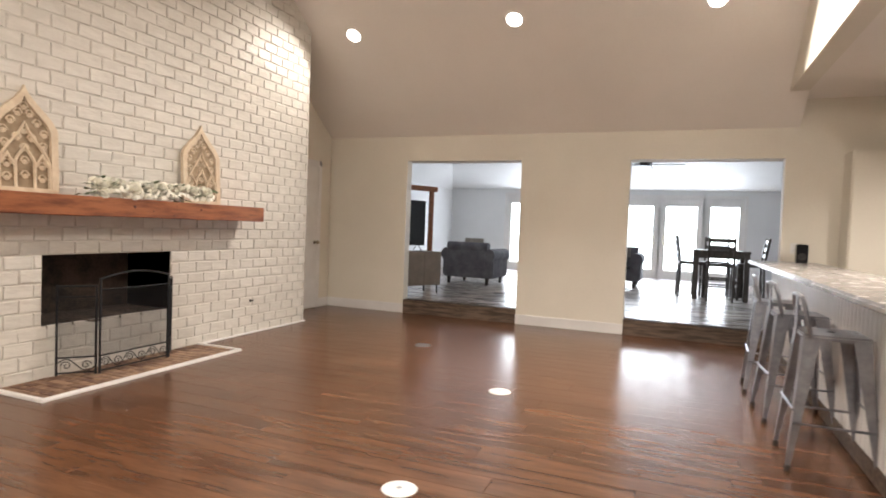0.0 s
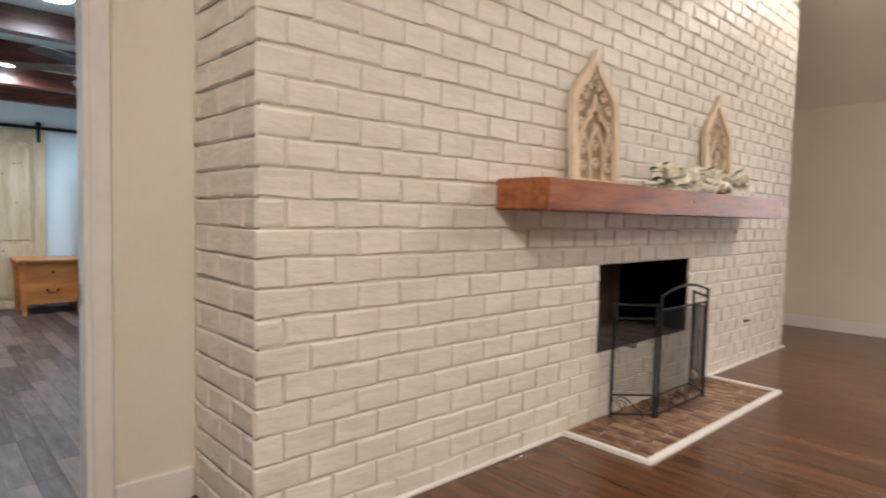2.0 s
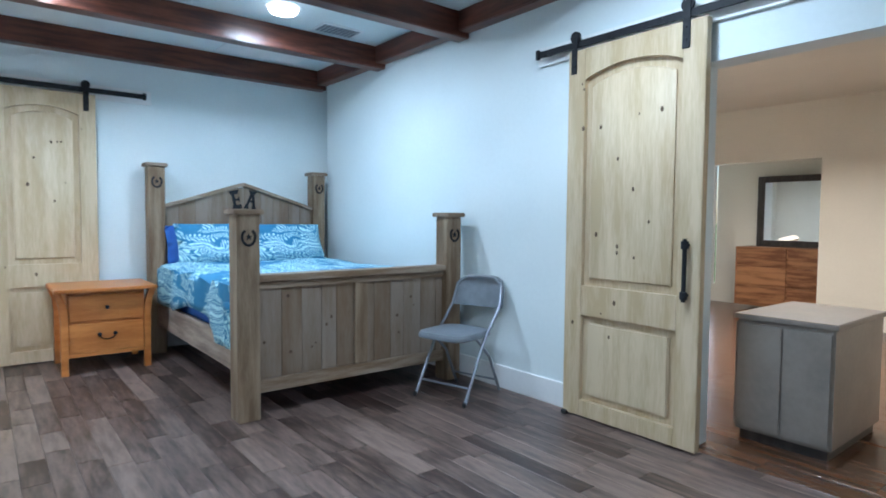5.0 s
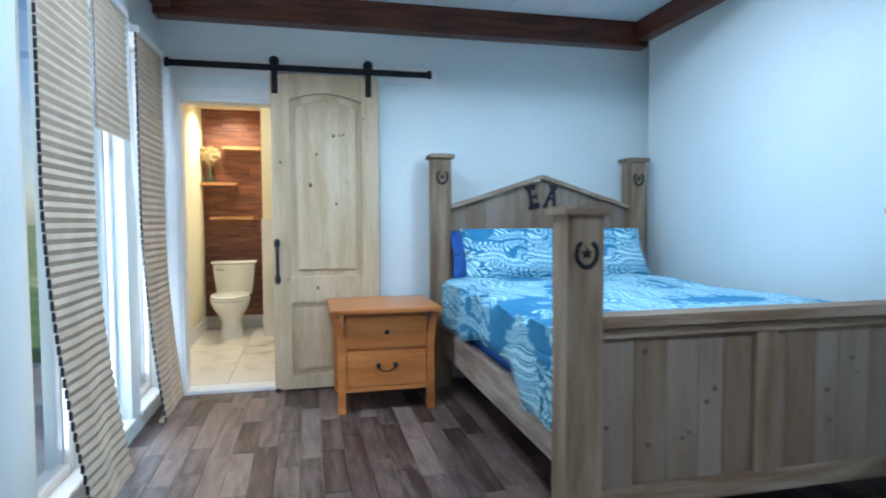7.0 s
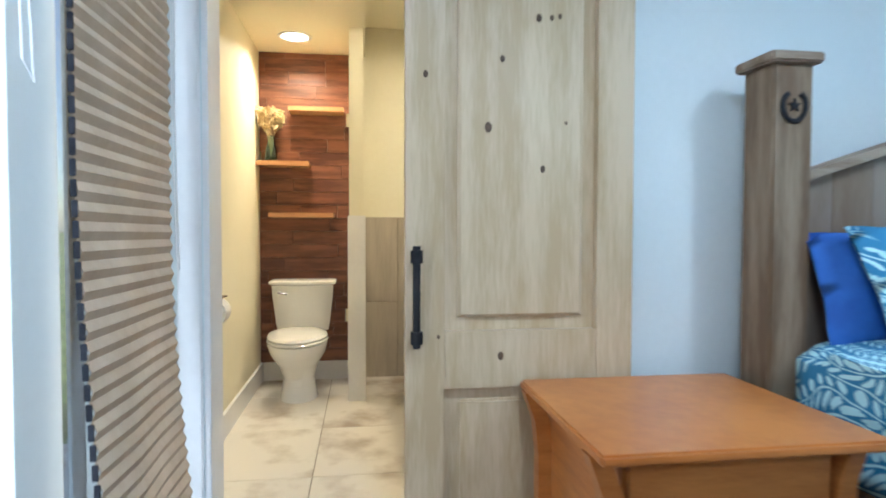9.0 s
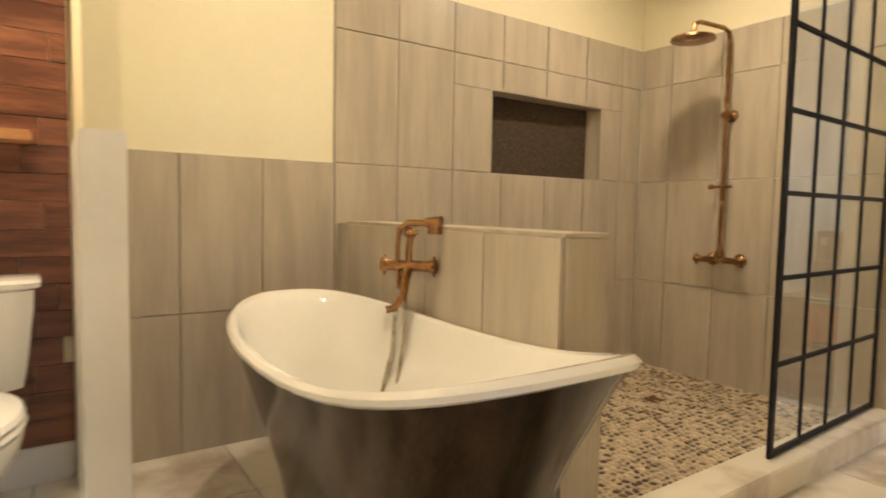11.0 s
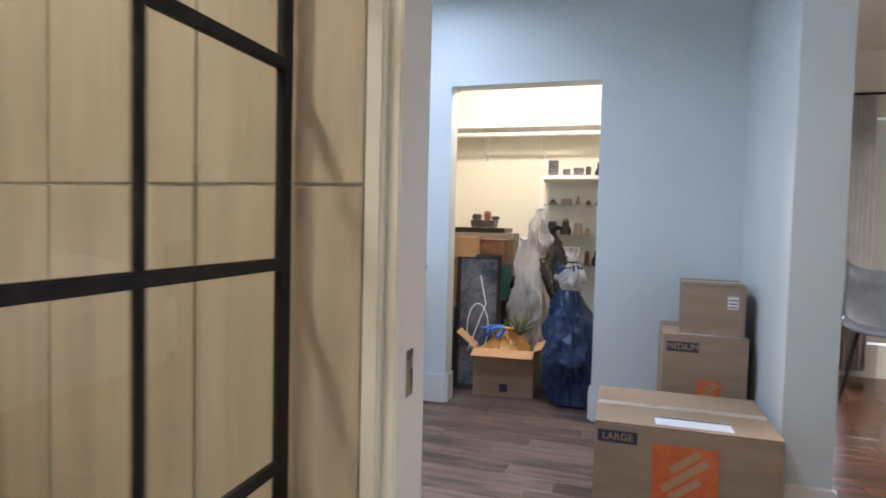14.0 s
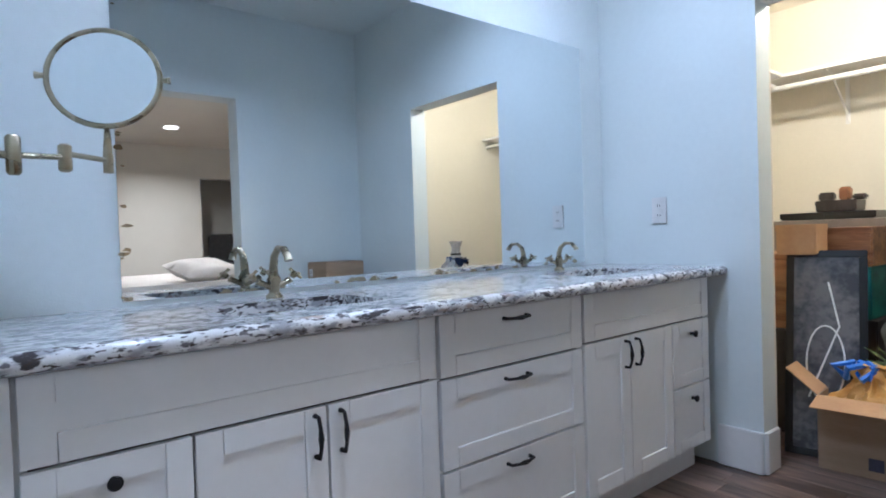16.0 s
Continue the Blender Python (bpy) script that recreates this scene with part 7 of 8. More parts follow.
def vanity_unit(y0, y1, label):
    u = thing("vanity_cabinet", 0, 0, 0, label, "cabinet", "vanity cabinets")
    # Dark body puts shade between the fronts; white side panels cover the rest.
    bm = B()
    box(bm, VW + 0.004, FX0 - 0.019, y0 + 0.001, y1 - 0.001, 0.12, 0.800)
    part("body", bm, M["cabinet_gap_shade"], u, soft=False)
    bm = B()
    box(bm, VW + 0.004, FX0 - 0.075, y0 + 0.001, y1 - 0.001, 0.0, 0.119)
    part("toe_kick", bm, M["cabinet"], u, soft=False)
    for ya, yb in ((y0, y0 + 0.016), (y1 - 0.016, y1)):
        bm = B()
        box(bm, VW + 0.006, FX0 - 0.0185, ya - 0.001, yb + 0.001, 0.121, 0.801)
        part("side_panel", bm, M["cabinet"], u, soft=False)
    return u


ua = vanity_unit(2.65, 3.53, "white shaker sink cabinet with a drawer and two doors")
bm = B()
box(bm, FX0 - 0.020, FX0 - 0.003, 2.595, 2.648, 0.12, 0.800, 0.001)
part("filler_strip", bm, M["cabinet"], ua, soft=False)
shaker(ua, "false_front", 2.655, 3.525, 0.640, 0.798)
d = shaker(ua, "drawer", 2.655, 2.925, 0.385, 0.635, 0.05)
round_knob(d, 2.788, 0.590)
d = shaker(ua, "drawer", 2.655, 2.925, 0.125, 0.380, 0.05)
round_knob(d, 2.788, 0.335)
d = shaker(ua, "door", 2.928, 3.21, 0.125, 0.635)
pull(d, 3.18, 0.572, True)
d = shaker(ua, "door", 3.213, 3.525, 0.125, 0.635)
pull(d, 3.243, 0.572, True)
ub = vanity_unit(3.53, 4.13, "white shaker cabinet with three drawers and bow pulls")
for z0, z1 in ((0.632, 0.798), (0.388, 0.627), (0.125, 0.383)):
    d = shaker(ub, "drawer", 3.536, 4.124, z0, z1)
    pull(d, 3.815, z1 - 0.034, False)
uc = vanity_unit(4.13, 4.96, "white shaker sink cabinet with two doors and two small drawers")
shaker(uc, "false_front", 4.135, 4.955, 0.640, 0.798)
d = shaker(uc, "door", 4.135, 4.39, 0.125, 0.635)
pull(d, 4.36, 0.572, True)
d = shaker(uc, "door", 4.393, 4.67, 0.125, 0.635)
pull(d, 4.423, 0.572, True)
for z0, z1 in ((0.383, 0.635), (0.125, 0.378)):
    d = shaker(uc, "drawer", 4.673, 4.955, z0, z1, 0.05)
    round_knob(d, 4.81, z1 - 0.05)

top = thing("granite_countertop", 0, 0, 0.802, "speckled grey and black granite vanity top with two sinks", "countertop")
bm = B()
sinks = ((-12.72, -12.475, 3.05, 3.46), (-12.72, -12.475, 4.34, 4.75))
ys = [2.594, 3.05, 3.46, 4.34, 4.75, 5.046]
for k, (a, b) in enumerate(zip(ys, ys[1:])):
    if k in (1, 3):
        box(bm, VW + 0.003, -12.72, a, b, 0, 0.038)
        box(bm, -12.475, -12.337, a, b, 0, 0.038)
    else:
        box(bm, VW + 0.003, -12.337, a, b, 0, 0.038)
bmesh.ops.remove_doubles(bm, verts=bm.verts, dist=0.0005)
part("slab", bm, M["granite"], top, soft=False)
bm = B()
tube(bm, [(-12.337, 2.595, 0.019), (-12.337, 5.045, 0.019)], 0.0188, 12)
part("rounded_edge", bm, M["granite"], top)
for x0, x1, y0, y1 in sinks:
    bm = B()
    g = 0.012
    rr = [[(x0 - g + i, y0 - g + i, z), (x1 + g - i, y0 - g + i, z), (x1 + g - i, y1 + g - i, z), (x0 - g + i, y1 + g - i, z)] for i, z in ((0, -0.001), (0.014, -0.001), (0.03, -0.11), (0.07, -0.135))]
    ring_mesh(bm, rr, True, False, True)
    part("sink_basin", bm, M["enamel"], top, "white undermount basin")


def basin_faucet(m):
    f = thing("basin_faucet", 0, 0, 0, "antique brass basin tap with two cross handles", "faucet", "vanity taps")
    bm = B()
    lathe(bm, [(0.026, 0), (0.026, 0.008), (0.016, 0.02), (0.018, 0.05), (0.022, 0.065), (0.014, 0.085)], seg=18)
    tube(bm, [(0, 0, 0.07), (0.0, 0, 0.11), (0.012, 0, 0.15), (0.045, 0, 0.178), (0.085, 0, 0.175), (0.11, 0, 0.15), (0.116, 0, 0.135)], [0.014, 0.013, 0.012, 0.011, 0.011, 0.012, 0.013], 12)
    part("spout", bm, M["brass_old"], f)
    for s in (-1, 1):
        bm = B()
        tube(bm, [(0, 0, 0.035), (0.0, s * 0.03, 0.05), (0, s * 0.052, 0.062)], [0.012, 0.010, 0.012], 10)
        part("arm", bm, M["brass_old"], f)
        bm = B()
        c = Vector((0, s * 0.058, 0.070))
        n_ = Vector((0, s * 0.7, 0.7)).normalized()
        tube(bm, [c, c + n_ * 0.022], [0.010, 0.013], 10)
        e1, e2 = Vector((1, 0, 0)), n_.cross(Vector((1, 0, 0)))
        for e in (e1, -e1, e2, -e2):
            tube(bm, [c + n_ * 0.016, c + n_ * 0.018 + e * 0.026], [0.004, 0.006], 6)
        part("cross_handle", bm, M["brass_old"], f)
    f.matrix_world = m
    return f


SMALL = Matrix.Diagonal((0.9, 0.95, 0.80, 1))
bf = basin_faucet(pose(-12.80, 3.285, 0.841) @ SMALL)
copy_thing(bf, pose(-12.81, 4.565, 0.841) @ SMALL)
mr = thing("wall_mirror", VW + 0.001, 2.915, 0.856, "wide frameless vanity mirror with worn silvering at the edges", "mirror")
bm = B()
box(bm, 0.0, 0.006, 0, 1.965, 0, 1.01, 0.001)
part("mirror_glass", bm, M["mirror"], mr)
rm = random.Random(8)
bm = B()
for k in range(46):
    y, z, a = (rm.uniform(0, 0.02), rm.uniform(0, 1.0), rm.uniform(0.004, 0.014)) if k % 2 else (rm.uniform(0, 1.9), rm.uniform(0, 0.012), rm.uniform(0.004, 0.02))
    n = 7
    ol = [(0.0064, y + a * (0.5 + rm.random()) * math.cos(2 * math.pi * i / n), max(0.0, z + a * 0.5 * (0.5 + rm.random()) * math.sin(2 * math.pi * i / n))) for i in range(n)]
    ring_mesh(bm, [ol, [(0.0068, b, c) for _, b, c in ol]])
tagged(part("desilvered_edge", bm, M["brass_old"], mr, "worn yellowed mirror edge", soft=False), kind="stuff")

mg = thing("magnifying_mirror", -12.45, 2.623, 1.168, "round brass magnifying mirror on a folding wall arm", "mirror")
bm = B()
box(bm, -0.022, 0.022, -0.03, 0.012, -0.05, 0.05, 0.005)
part("wall_plate", bm, M["brass_old"], mg)
bm = B()
tube(bm, [(0, 0.012, 0), (0, 0.05, 0)], 0.007, 8)
tube(bm, [(0, 0.05, -0.035), (0, 0.05, -0.03), (0, 0.05, 0.03), (0, 0.05, 0.035)], [0.008, 0.012, 0.012, 0.008], 12)
tube(bm, [(0, 0.05, 0.0), (-0.06, 0.133, 0.008)], 0.0055, 8)
tube(bm, [(-0.06, 0.133, -0.02), (-0.06, 0.133, -0.016), (-0.06, 0.133, 0.03), (-0.06, 0.133, 0.034)], [0.007, 0.012, 0.012, 0.007], 12)
tube(bm, [(-0.06, 0.133, 0.016), (-0.12, 0.216, 0.014)], 0.0055, 8)
tube(bm, [(-0.12, 0.216, -0.012), (-0.12, 0.216, 0.025), (-0.12, 0.216, 0.082)], [0.010, 0.010, 0.005], 12)
part("folding_arm", bm, M["brass_old"], mg)
R_ = Matrix.Translation((-0.12, 0.216, 0.185)) @ rot("Z", -22) @ rot("Y", 80)
bm = B()
tube(bm, [R_ @ Vector((0.105 * math.cos(a), 0.105 * math.sin(a), 0)) for a in [2 * math.pi * k / 40 for k in range(41)]], 0.006, 8, False)
for s in (-1, 1):
    tube(bm, [R_ @ Vector((0, s * 0.109, 0)), R_ @ Vector((0, s * 0.125, 0))], [0.005, 0.008], 8)
part("rim", bm, M["brass_old"], mg)
bm = B()
lathe(bm, [(0.103, -0.003), (0.103, 0.002)], seg=40, m=R_)
part("mirror_face", bm, M["mirror"], mg)
wall_plate(-12.62, 5.05, 1.085, -90, "white wall outlet above the vanity top")
vv = thing("ceiling_vent", -11.62, 4.45, 2.619, "white ceiling exhaust fan cover", "vent")
bm = B()
box(bm, -0.17, 0.17, -0.17, 0.17, -0.018, 0.0, 0.008)
part("frame", bm, M["trim"], vv)
for k in range(8):
    bm = B()
    box(bm, -0.14, 0.14, -0.135 + k * 0.037, -0.115 + k * 0.037, -0.024, -0.019, 0.002)
    part("slat", bm, M["trim"], vv)


# ---- moving boxes ----
def letters(parent, text, size, loc, mat):
    cu = bpy.data.curves.new("text", "FONT")
    cu.body, cu.size, cu.extrude, cu.align_x, cu.align_y = text, size, 0.0004, "CENTER", "CENTER"
    ob = new("lettering", cu)
    ob.data.materials.append(M[mat])
    ob.parent = parent
    ob.matrix_basis = Matrix.Translation(loc) @ rot("X", 90)
    return ob


def carton(x0, x1, y0, y1, z0, h, label, word="", logo=False, rz=0, barcode=False):
    c = thing("moving_box", (x0 + x1) / 2, (y0 + y1) / 2, z0, label, "cardboard box", "stacked moving boxes", rz)
    w, d = (x1 - x0) / 2, (y1 - y0) / 2
    bm = B()
    box(bm, -w, w, -d, d, 0, h, 0.004)
    part("carton", bm, M["cardboard"], c)
    for s in (-1, 1):
        bm = B()
        box(bm, -w, w, s * d * 0.5 - d * 0.49, s * d * 0.5 + d * 0.49, h + 0.0005, h + 0.0045, 0.001)
        part("flap", bm, M["cardboard"], c)
    bm = B()
    box(bm, -w * 0.98, w * 0.98, -0.025, 0.025, h + 0.0048, h + 0.0055)
    part("tape", bm, M["tape"], c)
    if word:
        bm = B()
        box(bm, -w + 0.012, -w + 0.15, -d - 0.0008, -d, h - 0.07, h - 0.025)
        part("name_bar", bm, M["navy_print"], c)
        letters(c, word, 0.036, (-w + 0.081, -d - 0.0014, h - 0.0475), "cardboard_in")
        bm = B()
        box(bm, -0.10, 0.16, -d + 0.03, -d + 0.13, h + 0.0056, h + 0.0062)
        part("top_label", bm, M["paper"], c)
        bm = B()
        box(bm, -0.10, 0.16, -d + 0.11, -d + 0.125, h + 0.0063, h + 0.0068)
        part("label_bar", bm, M["navy_print"], c)
    if logo:
        a = 0.11 if w > 0.25 else 0.05
        cx, cz = (0.0, h * 0.56) if w > 0.25 else (0.02, h * 0.40)
        bm = B()
        box(bm, cx - a, cx + a, -d - 0.0009, -d, cz - a, cz + a)
        part("logo_square", bm, M["orange_print"], c)
        for k in range(3):
            bm = B()
            q = Matrix.Translation((cx, -d - 0.0013, cz + a * (0.5 - 0.45 * k))) @ rot("Y", -38)
            box(bm, -a * (0.55 + 0.3 * (k == 1)), a * (0.55 + 0.3 * (k == 1)), -0.0004, 0.0004, -a * 0.12, a * 0.12, 0, q)
            part("logo_bar", bm, M["cardboard_in"], c)
        for k in range(2):
            bm = B()
            box(bm, cx - a * (0.9 - 0.1 * k), cx + a * (0.9 - 0.1 * k), -d - 0.0008, -d, cz - a - 0.03 - 0.03 * k, cz - a - 0.015 - 0.03 * k)
            part("print_bar", bm, M["navy_print"], c)
    if barcode:
        bm = B()
        box(bm, w * 0.45, w * 0.78, -d - 0.0008, -d, h * 0.55, h * 0.80)
        part("sticker", bm, M["paper"], c)
        for k in range(3):
            bm = B()
            box(bm, w * 0.48, w * 0.75, -d - 0.0013, -d - 0.0008, h * (0.58 + 0.07 * k), h * (0.60 + 0.07 * k))
            part("print_bar", bm, M["navy_print"], c)
    return c


carton(-11.255, -10.63, 3.90, 4.40, 0.0, 0.375, "large closed cardboard moving box with an orange print", "LARGE", True, 1)
carton(-11.02, -10.64, 4.52, 4.95, 0.0, 0.20, "low cardboard box under the stack")
carton(-10.99, -10.64, 4.52, 4.93, 0.206, 0.40, "medium cardboard moving box stacked by the wall", "MEDIUM", True)
carton(-10.91, -10.645, 4.56, 4.88, 0.612, 0.225, "small cardboard box on top of the stack", "", False, -3, True)
bm = B()
box(bm, 0, 0.10, 0, 0.04, 0, 0.14, 0.012)
solo("padded_envelope", bm, M["orange_bag"], -11.16, 4.46, 0.0, "orange padded envelope between the boxes", "envelope")

# ---- closet things ----
sh_ = thing("closet_shelf", -12.92, 6.40, 1.86, "white closet shelf with hanging rod and brackets", "shelf")
bm = B()
box(bm, 0, 2.3, 0, 0.375, 0.02, 0.04, 0.003)
part("board", bm, M["trim"], sh_)
bm = B()
tube(bm, [(0, 0.06, -0.03), (2.3, 0.06, -0.03)], 0.016, 12)
part("hanging_rod", bm, M["trim"], sh_)
for x in (0.55, 1.05, 1.75):
    bm = B()
    tube(bm, [(x, 0.37, -0.24), (x, 0.36, -0.20), (x, 0.10, 0.0), (x, 0.03, 0.015)], 0.007, 6)
    box(bm, x - 0.012, x + 0.012, 0.366, 0.374, -0.26, 0.02, 0.002)
    part("bracket", bm, M["trim"], sh_)
sl_ = thing("closet_side_shelf", -12.92, 5.3, 1.86, "white side shelf with hanging rod in the closet", "shelf")
bm = B()
box(bm, 0, 0.33, 0, 1.08, 0.02, 0.04, 0.003)
part("board", bm, M["trim"], sl_)
bm = B()
tube(bm, [(0.28, 0, -0.03), (0.28, 1.08, -0.03)], 0.016, 12)
part("hanging_rod", bm, M["trim"], sl_)


def bag(name, x, y, z, w, d, h, mat, label, neck=0.75, seed=1, lean=0.0):
    """A full, tied plastic bag with sharp creases running to the neck."""
    bm = B()
    rings, n, m = [], 44, 56
    for k in range(n + 1):
        t = k / n
        if t < neck:
            s = (0.72 + 0.28 * math.sin(min(1, t / (neck * 0.45)) * math.pi / 2)) * (1 - 0.62 * max(0, (t - neck * 0.4) / (neck * 0.6)) ** 1.4)
        else:
            u = (t - neck) / (1 - neck)
            s = 0.34 - 0.14 * math.sin(u * math.pi * 0.5) + 0.30 * u ** 2
        if k == 0:
            s *= 0.75
        ox, oy = 0.10 * w * noise.noise((seed * 3.1, t * 3.0, 0.5)), 0.10 * d * noise.noise((seed * 5.7, t * 3.0, 4.5))
        ring = []
        for j in range(m):
            a = 2 * math.pi * j / m
            ca, sa = math.cos(a), math.sin(a)
            c = 1.05 + 0.5 * noise.noise((ca * 1.3 + seed, sa * 1.3, t * 3.5))
            for f_, g in ((1.9, 0.42), (4.2, 0.30), (9.0, 0.16)):
                q = (ca * f_ + seed * 7.3, sa * f_ + 0.8 * t * f_, t * h * f_ * 1.6)
                c += g * (0.20 - abs(noise.noise(q)) * 1.5)
            ring.append((w / 2 * s * c * ca + lean * t + ox, d / 2 * s * c * sa + oy, h * t * (1 + (0.04 * noise.noise((ca * 2, sa * 2, seed)) if k == n else 0))))
        rings.append(ring)
    ring_mesh(bm, rings)
    ob = solo(name, bm, M[mat], x, y, z, label, "bag", "closet bags", soft=True)
    if neck < 0.9:
        bm = B()
        k = int(neck * n) + 3
        tube(bm, [Vector(p) * 1.0 for p in rings[k]] + [Vector(rings[k][0])], 0.006, 6, False)
        part("tie", bm, M["bag_black"], ob, "twisted plastic tie")
    return ob


bag("trash_bag", -11.47, 5.30, 0.0, 0.38, 0.30, 0.84, "bag_blue", "full dark blue plastic bag tied at the neck", 0.80, 3)
bag("trash_bag", -11.47, 5.30, 0.70, 0.20, 0.18, 0.26, "bag_clear", "white plastic knot bulging from the blue bag", 0.6, 9)
bag("plastic_bag", -11.80, 5.68, 0.0, 0.27, 0.25, 1.00, "bag_clear", "tall translucent plastic-wrapped bundle", 0.985, 5)
bag("plastic_bag", -11.77, 5.72, 0.86, 0.16, 0.14, 0.34, "bag_clear", "crumpled clear plastic wrap standing up", 0.985, 6, 0.04)
bag("trash_bag", -11.66, 5.92, 0.0, 0.46, 0.34, 1.08, "bag_black", "black plastic bag leaning in the closet", 0.95, 7, -0.10)
bag("trash_bag", -11.22, 5.55, 0.0, 0.34, 0.34, 0.80, "bag_black", "black plastic bag behind the doorway", 0.82, 8)

gc = thing("display_cabinet", -11.80, 6.05, 0.0, "white-framed glass display cabinet with small objects", "cabinet")
GWc, GHc, GD = 0.46, 1.46, 0.33
for x in (0, GWc - 0.025):
    for y in (0, GD - 0.025):
        bm = B()
        box(bm, x, x + 0.025, y, y + 0.025, 0, GHc - 0.03, 0.002)
        part("post", bm, M["trim"], gc)
for z in (0.0, GHc - 0.03):
    bm = B()
    box(bm, -0.005, GWc + 0.005, -0.005, GD + 0.005, z, z + 0.03, 0.003)
    part("plate", bm, M["trim"], gc)
for z in (0.42, 0.80, 1.02, 1.24):
    bm = B()
    box(bm, 0.026, GWc - 0.026, 0.01, GD - 0.01, z, z + 0.006)
    part("glass_shelf", bm, M["glass"], gc)
bm = B()
box(bm, 0.025, GWc - 0.025, GD - 0.012, GD - 0.008, 0.03, GHc - 0.03)
part("back_panel", bm, M["paint_white"], gc)
ro = random.Random(12)
for z in (0.806, 1.026, 1.246, GHc):
    x = 0.05
    while x < GWc - 0.07:
        w, h = ro.uniform(0.03, 0.09), ro.uniform(0.03, 0.13)
        mt = ro.choice(("dark_wood", "dark_glass", "bronze", "taupe", "dark_wood"))
        bm = B()
        if ro.random() < 0.5:
            lathe(bm, [(w * 0.45, 0), (w * 0.5, h * 0.3), (w * 0.25, h * 0.6), (w * 0.3, h * 0.8), (w * 0.12, h)], seg=12)
            nm, lb = "bottle", "small dark collectable bottle in the display cabinet"
        else:
            box(bm, -w / 2, w / 2, -0.03, 0.03, 0, h, 0.004)
            nm, lb = "small_box", "small dark keepsake box in the display cabinet"
        solo(nm, bm, M[mt], -11.80 + x + w / 2, 6.05 + ro.uniform(0.06, 0.2), z, lb, "ornament", "display cabinet ornaments")
        x += w + ro.uniform(0.01, 0.04)

ob_ = thing("open_box", -11.90, 5.46, 0.0, "open cardboard box with flaps out, full of odds and ends", "cardboard box", "", 5)
bm = B()
W2, D2, H2 = 0.19, 0.16, 0.30
for q in ((-W2, W2, -D2, -D2 + 0.006), (-W2, W2, D2 - 0.006, D2), (-W2, -W2 + 0.006, -D2, D2), (W2 - 0.006, W2, -D2, D2)):
    box(bm, *q, 0.0, H2)
    part("side_panel", bm, M["cardboard"], ob_, soft=False)
    bm = B()
box(bm, -W2 + 0.006, W2 - 0.006, -D2 + 0.006, D2 - 0.006, 0.0, 0.006)
part("bottom", bm, M["cardboard"], ob_, soft=False)
for pv, ax, ang, q in (((0, -D2, H2), "X", 105, (-W2, W2, 0, 0.14)), ((-W2, 0, H2), "Y", -50, None), ((W2, 0, H2), "Y", 70, None)):
    bm = B()
    if ax == "X":
        box(bm, -W2, W2, -0.002, 0.002, 0, 0.13, 0.0015, Matrix.Translation(pv) @ rot("X", 100))
    else:
        box(bm, -0.002, 0.002, -D2, D2, 0, 0.15, 0.0015, Matrix.Translation(pv) @ rot("Y", ang))
    part("flap", bm, M["cardboard_in"], ob_)
bm = B()
box(bm, -0.02, 0.03, -D2 - 0.0008, -D2, 0.03, 0.08)
part("print_mark", bm, M["navy_print"], ob_)
bag("shopping_bag", -11.91, 5.44, 0.12, 0.30, 0.22, 0.30, "orange_bag", "crumpled orange plastic shopping bag in the open box", 0.97, 14)
bm = B()
for k in range(5):
    tube(bm, [(0.05 * math.cos(k * 1.3), 0.03 * math.sin(k), 0.0), (0.08 * math.cos(k * 1.3 + 0.6), 0.05 * math.sin(k * 1.7), 0.05), (0.03 * math.cos(k * 2), 0.05, 0.06)], 0.014, 6)
solo("blue_strap", bm, M["blue_plastic"], -11.97, 5.40, 0.36, "bright blue plastic straps and handles on the box", "strap")
bm = B()
rl = random.Random(31)
for k in range(40):
    a, l_ = rl.random() * 6.28, rl.uniform(0.06, 0.14)
    tipv = Vector((l_ * math.cos(a), l_ * math.sin(a) * 0.7, rl.uniform(0.03, 0.15)))
    tube(bm, [(0, 0, 0), tipv * 0.6 + Vector((0, 0, 0.02)), tipv], [0.002, 0.005, 0.001], 5)
solo("artificial_plant", bm, M["leaf"], -11.82, 5.46, 0.36, "dusty grey-green artificial plant in the open box", "plant")

# stacked goods at the closet's left side
pf = thing("framed_picture", -12.22, 5.30, 0.0, "black framed drawing under glass leaning on the goods", "picture", "", 0)
bm = B()
for q in ((0, 0.30, 0, 0.03), (0, 0.30, 0.86, 0.89), (0, 0.03, 0.03, 0.86), (0.27, 0.30, 0.03, 0.86)):
    box(bm, q[0], q[1], -0.012, 0.012, q[2], q[3], 0.003, rot("X", -10))
part("frame", bm, M["screen"], pf)
bm = B()
box(bm, 0.03, 0.27, -0.003, 0.003, 0.03, 0.86, 0, rot("X", -10))
part("print", bm, M["dark_glass"], pf, "grey drawing behind glass")
bm = B()
RX = rot("X", -10)
tube(bm, [RX @ Vector((0.15 + 0.07 * math.cos(a), -0.006, 0.40 + 0.16 * math.sin(a))) for a in [2 * math.pi * k / 24 for k in range(25)]], 0.004, 5)
tube(bm, [RX @ Vector(p) for p in ((0.09, -0.006, 0.25), (0.20, -0.006, 0.56), (0.16, -0.006, 0.75))], 0.004, 5)
part("drawn_line", bm, M["paper"], pf)
pf.matrix_world = pose(-12.23, 5.36, 0.005, 0, 0, 12)
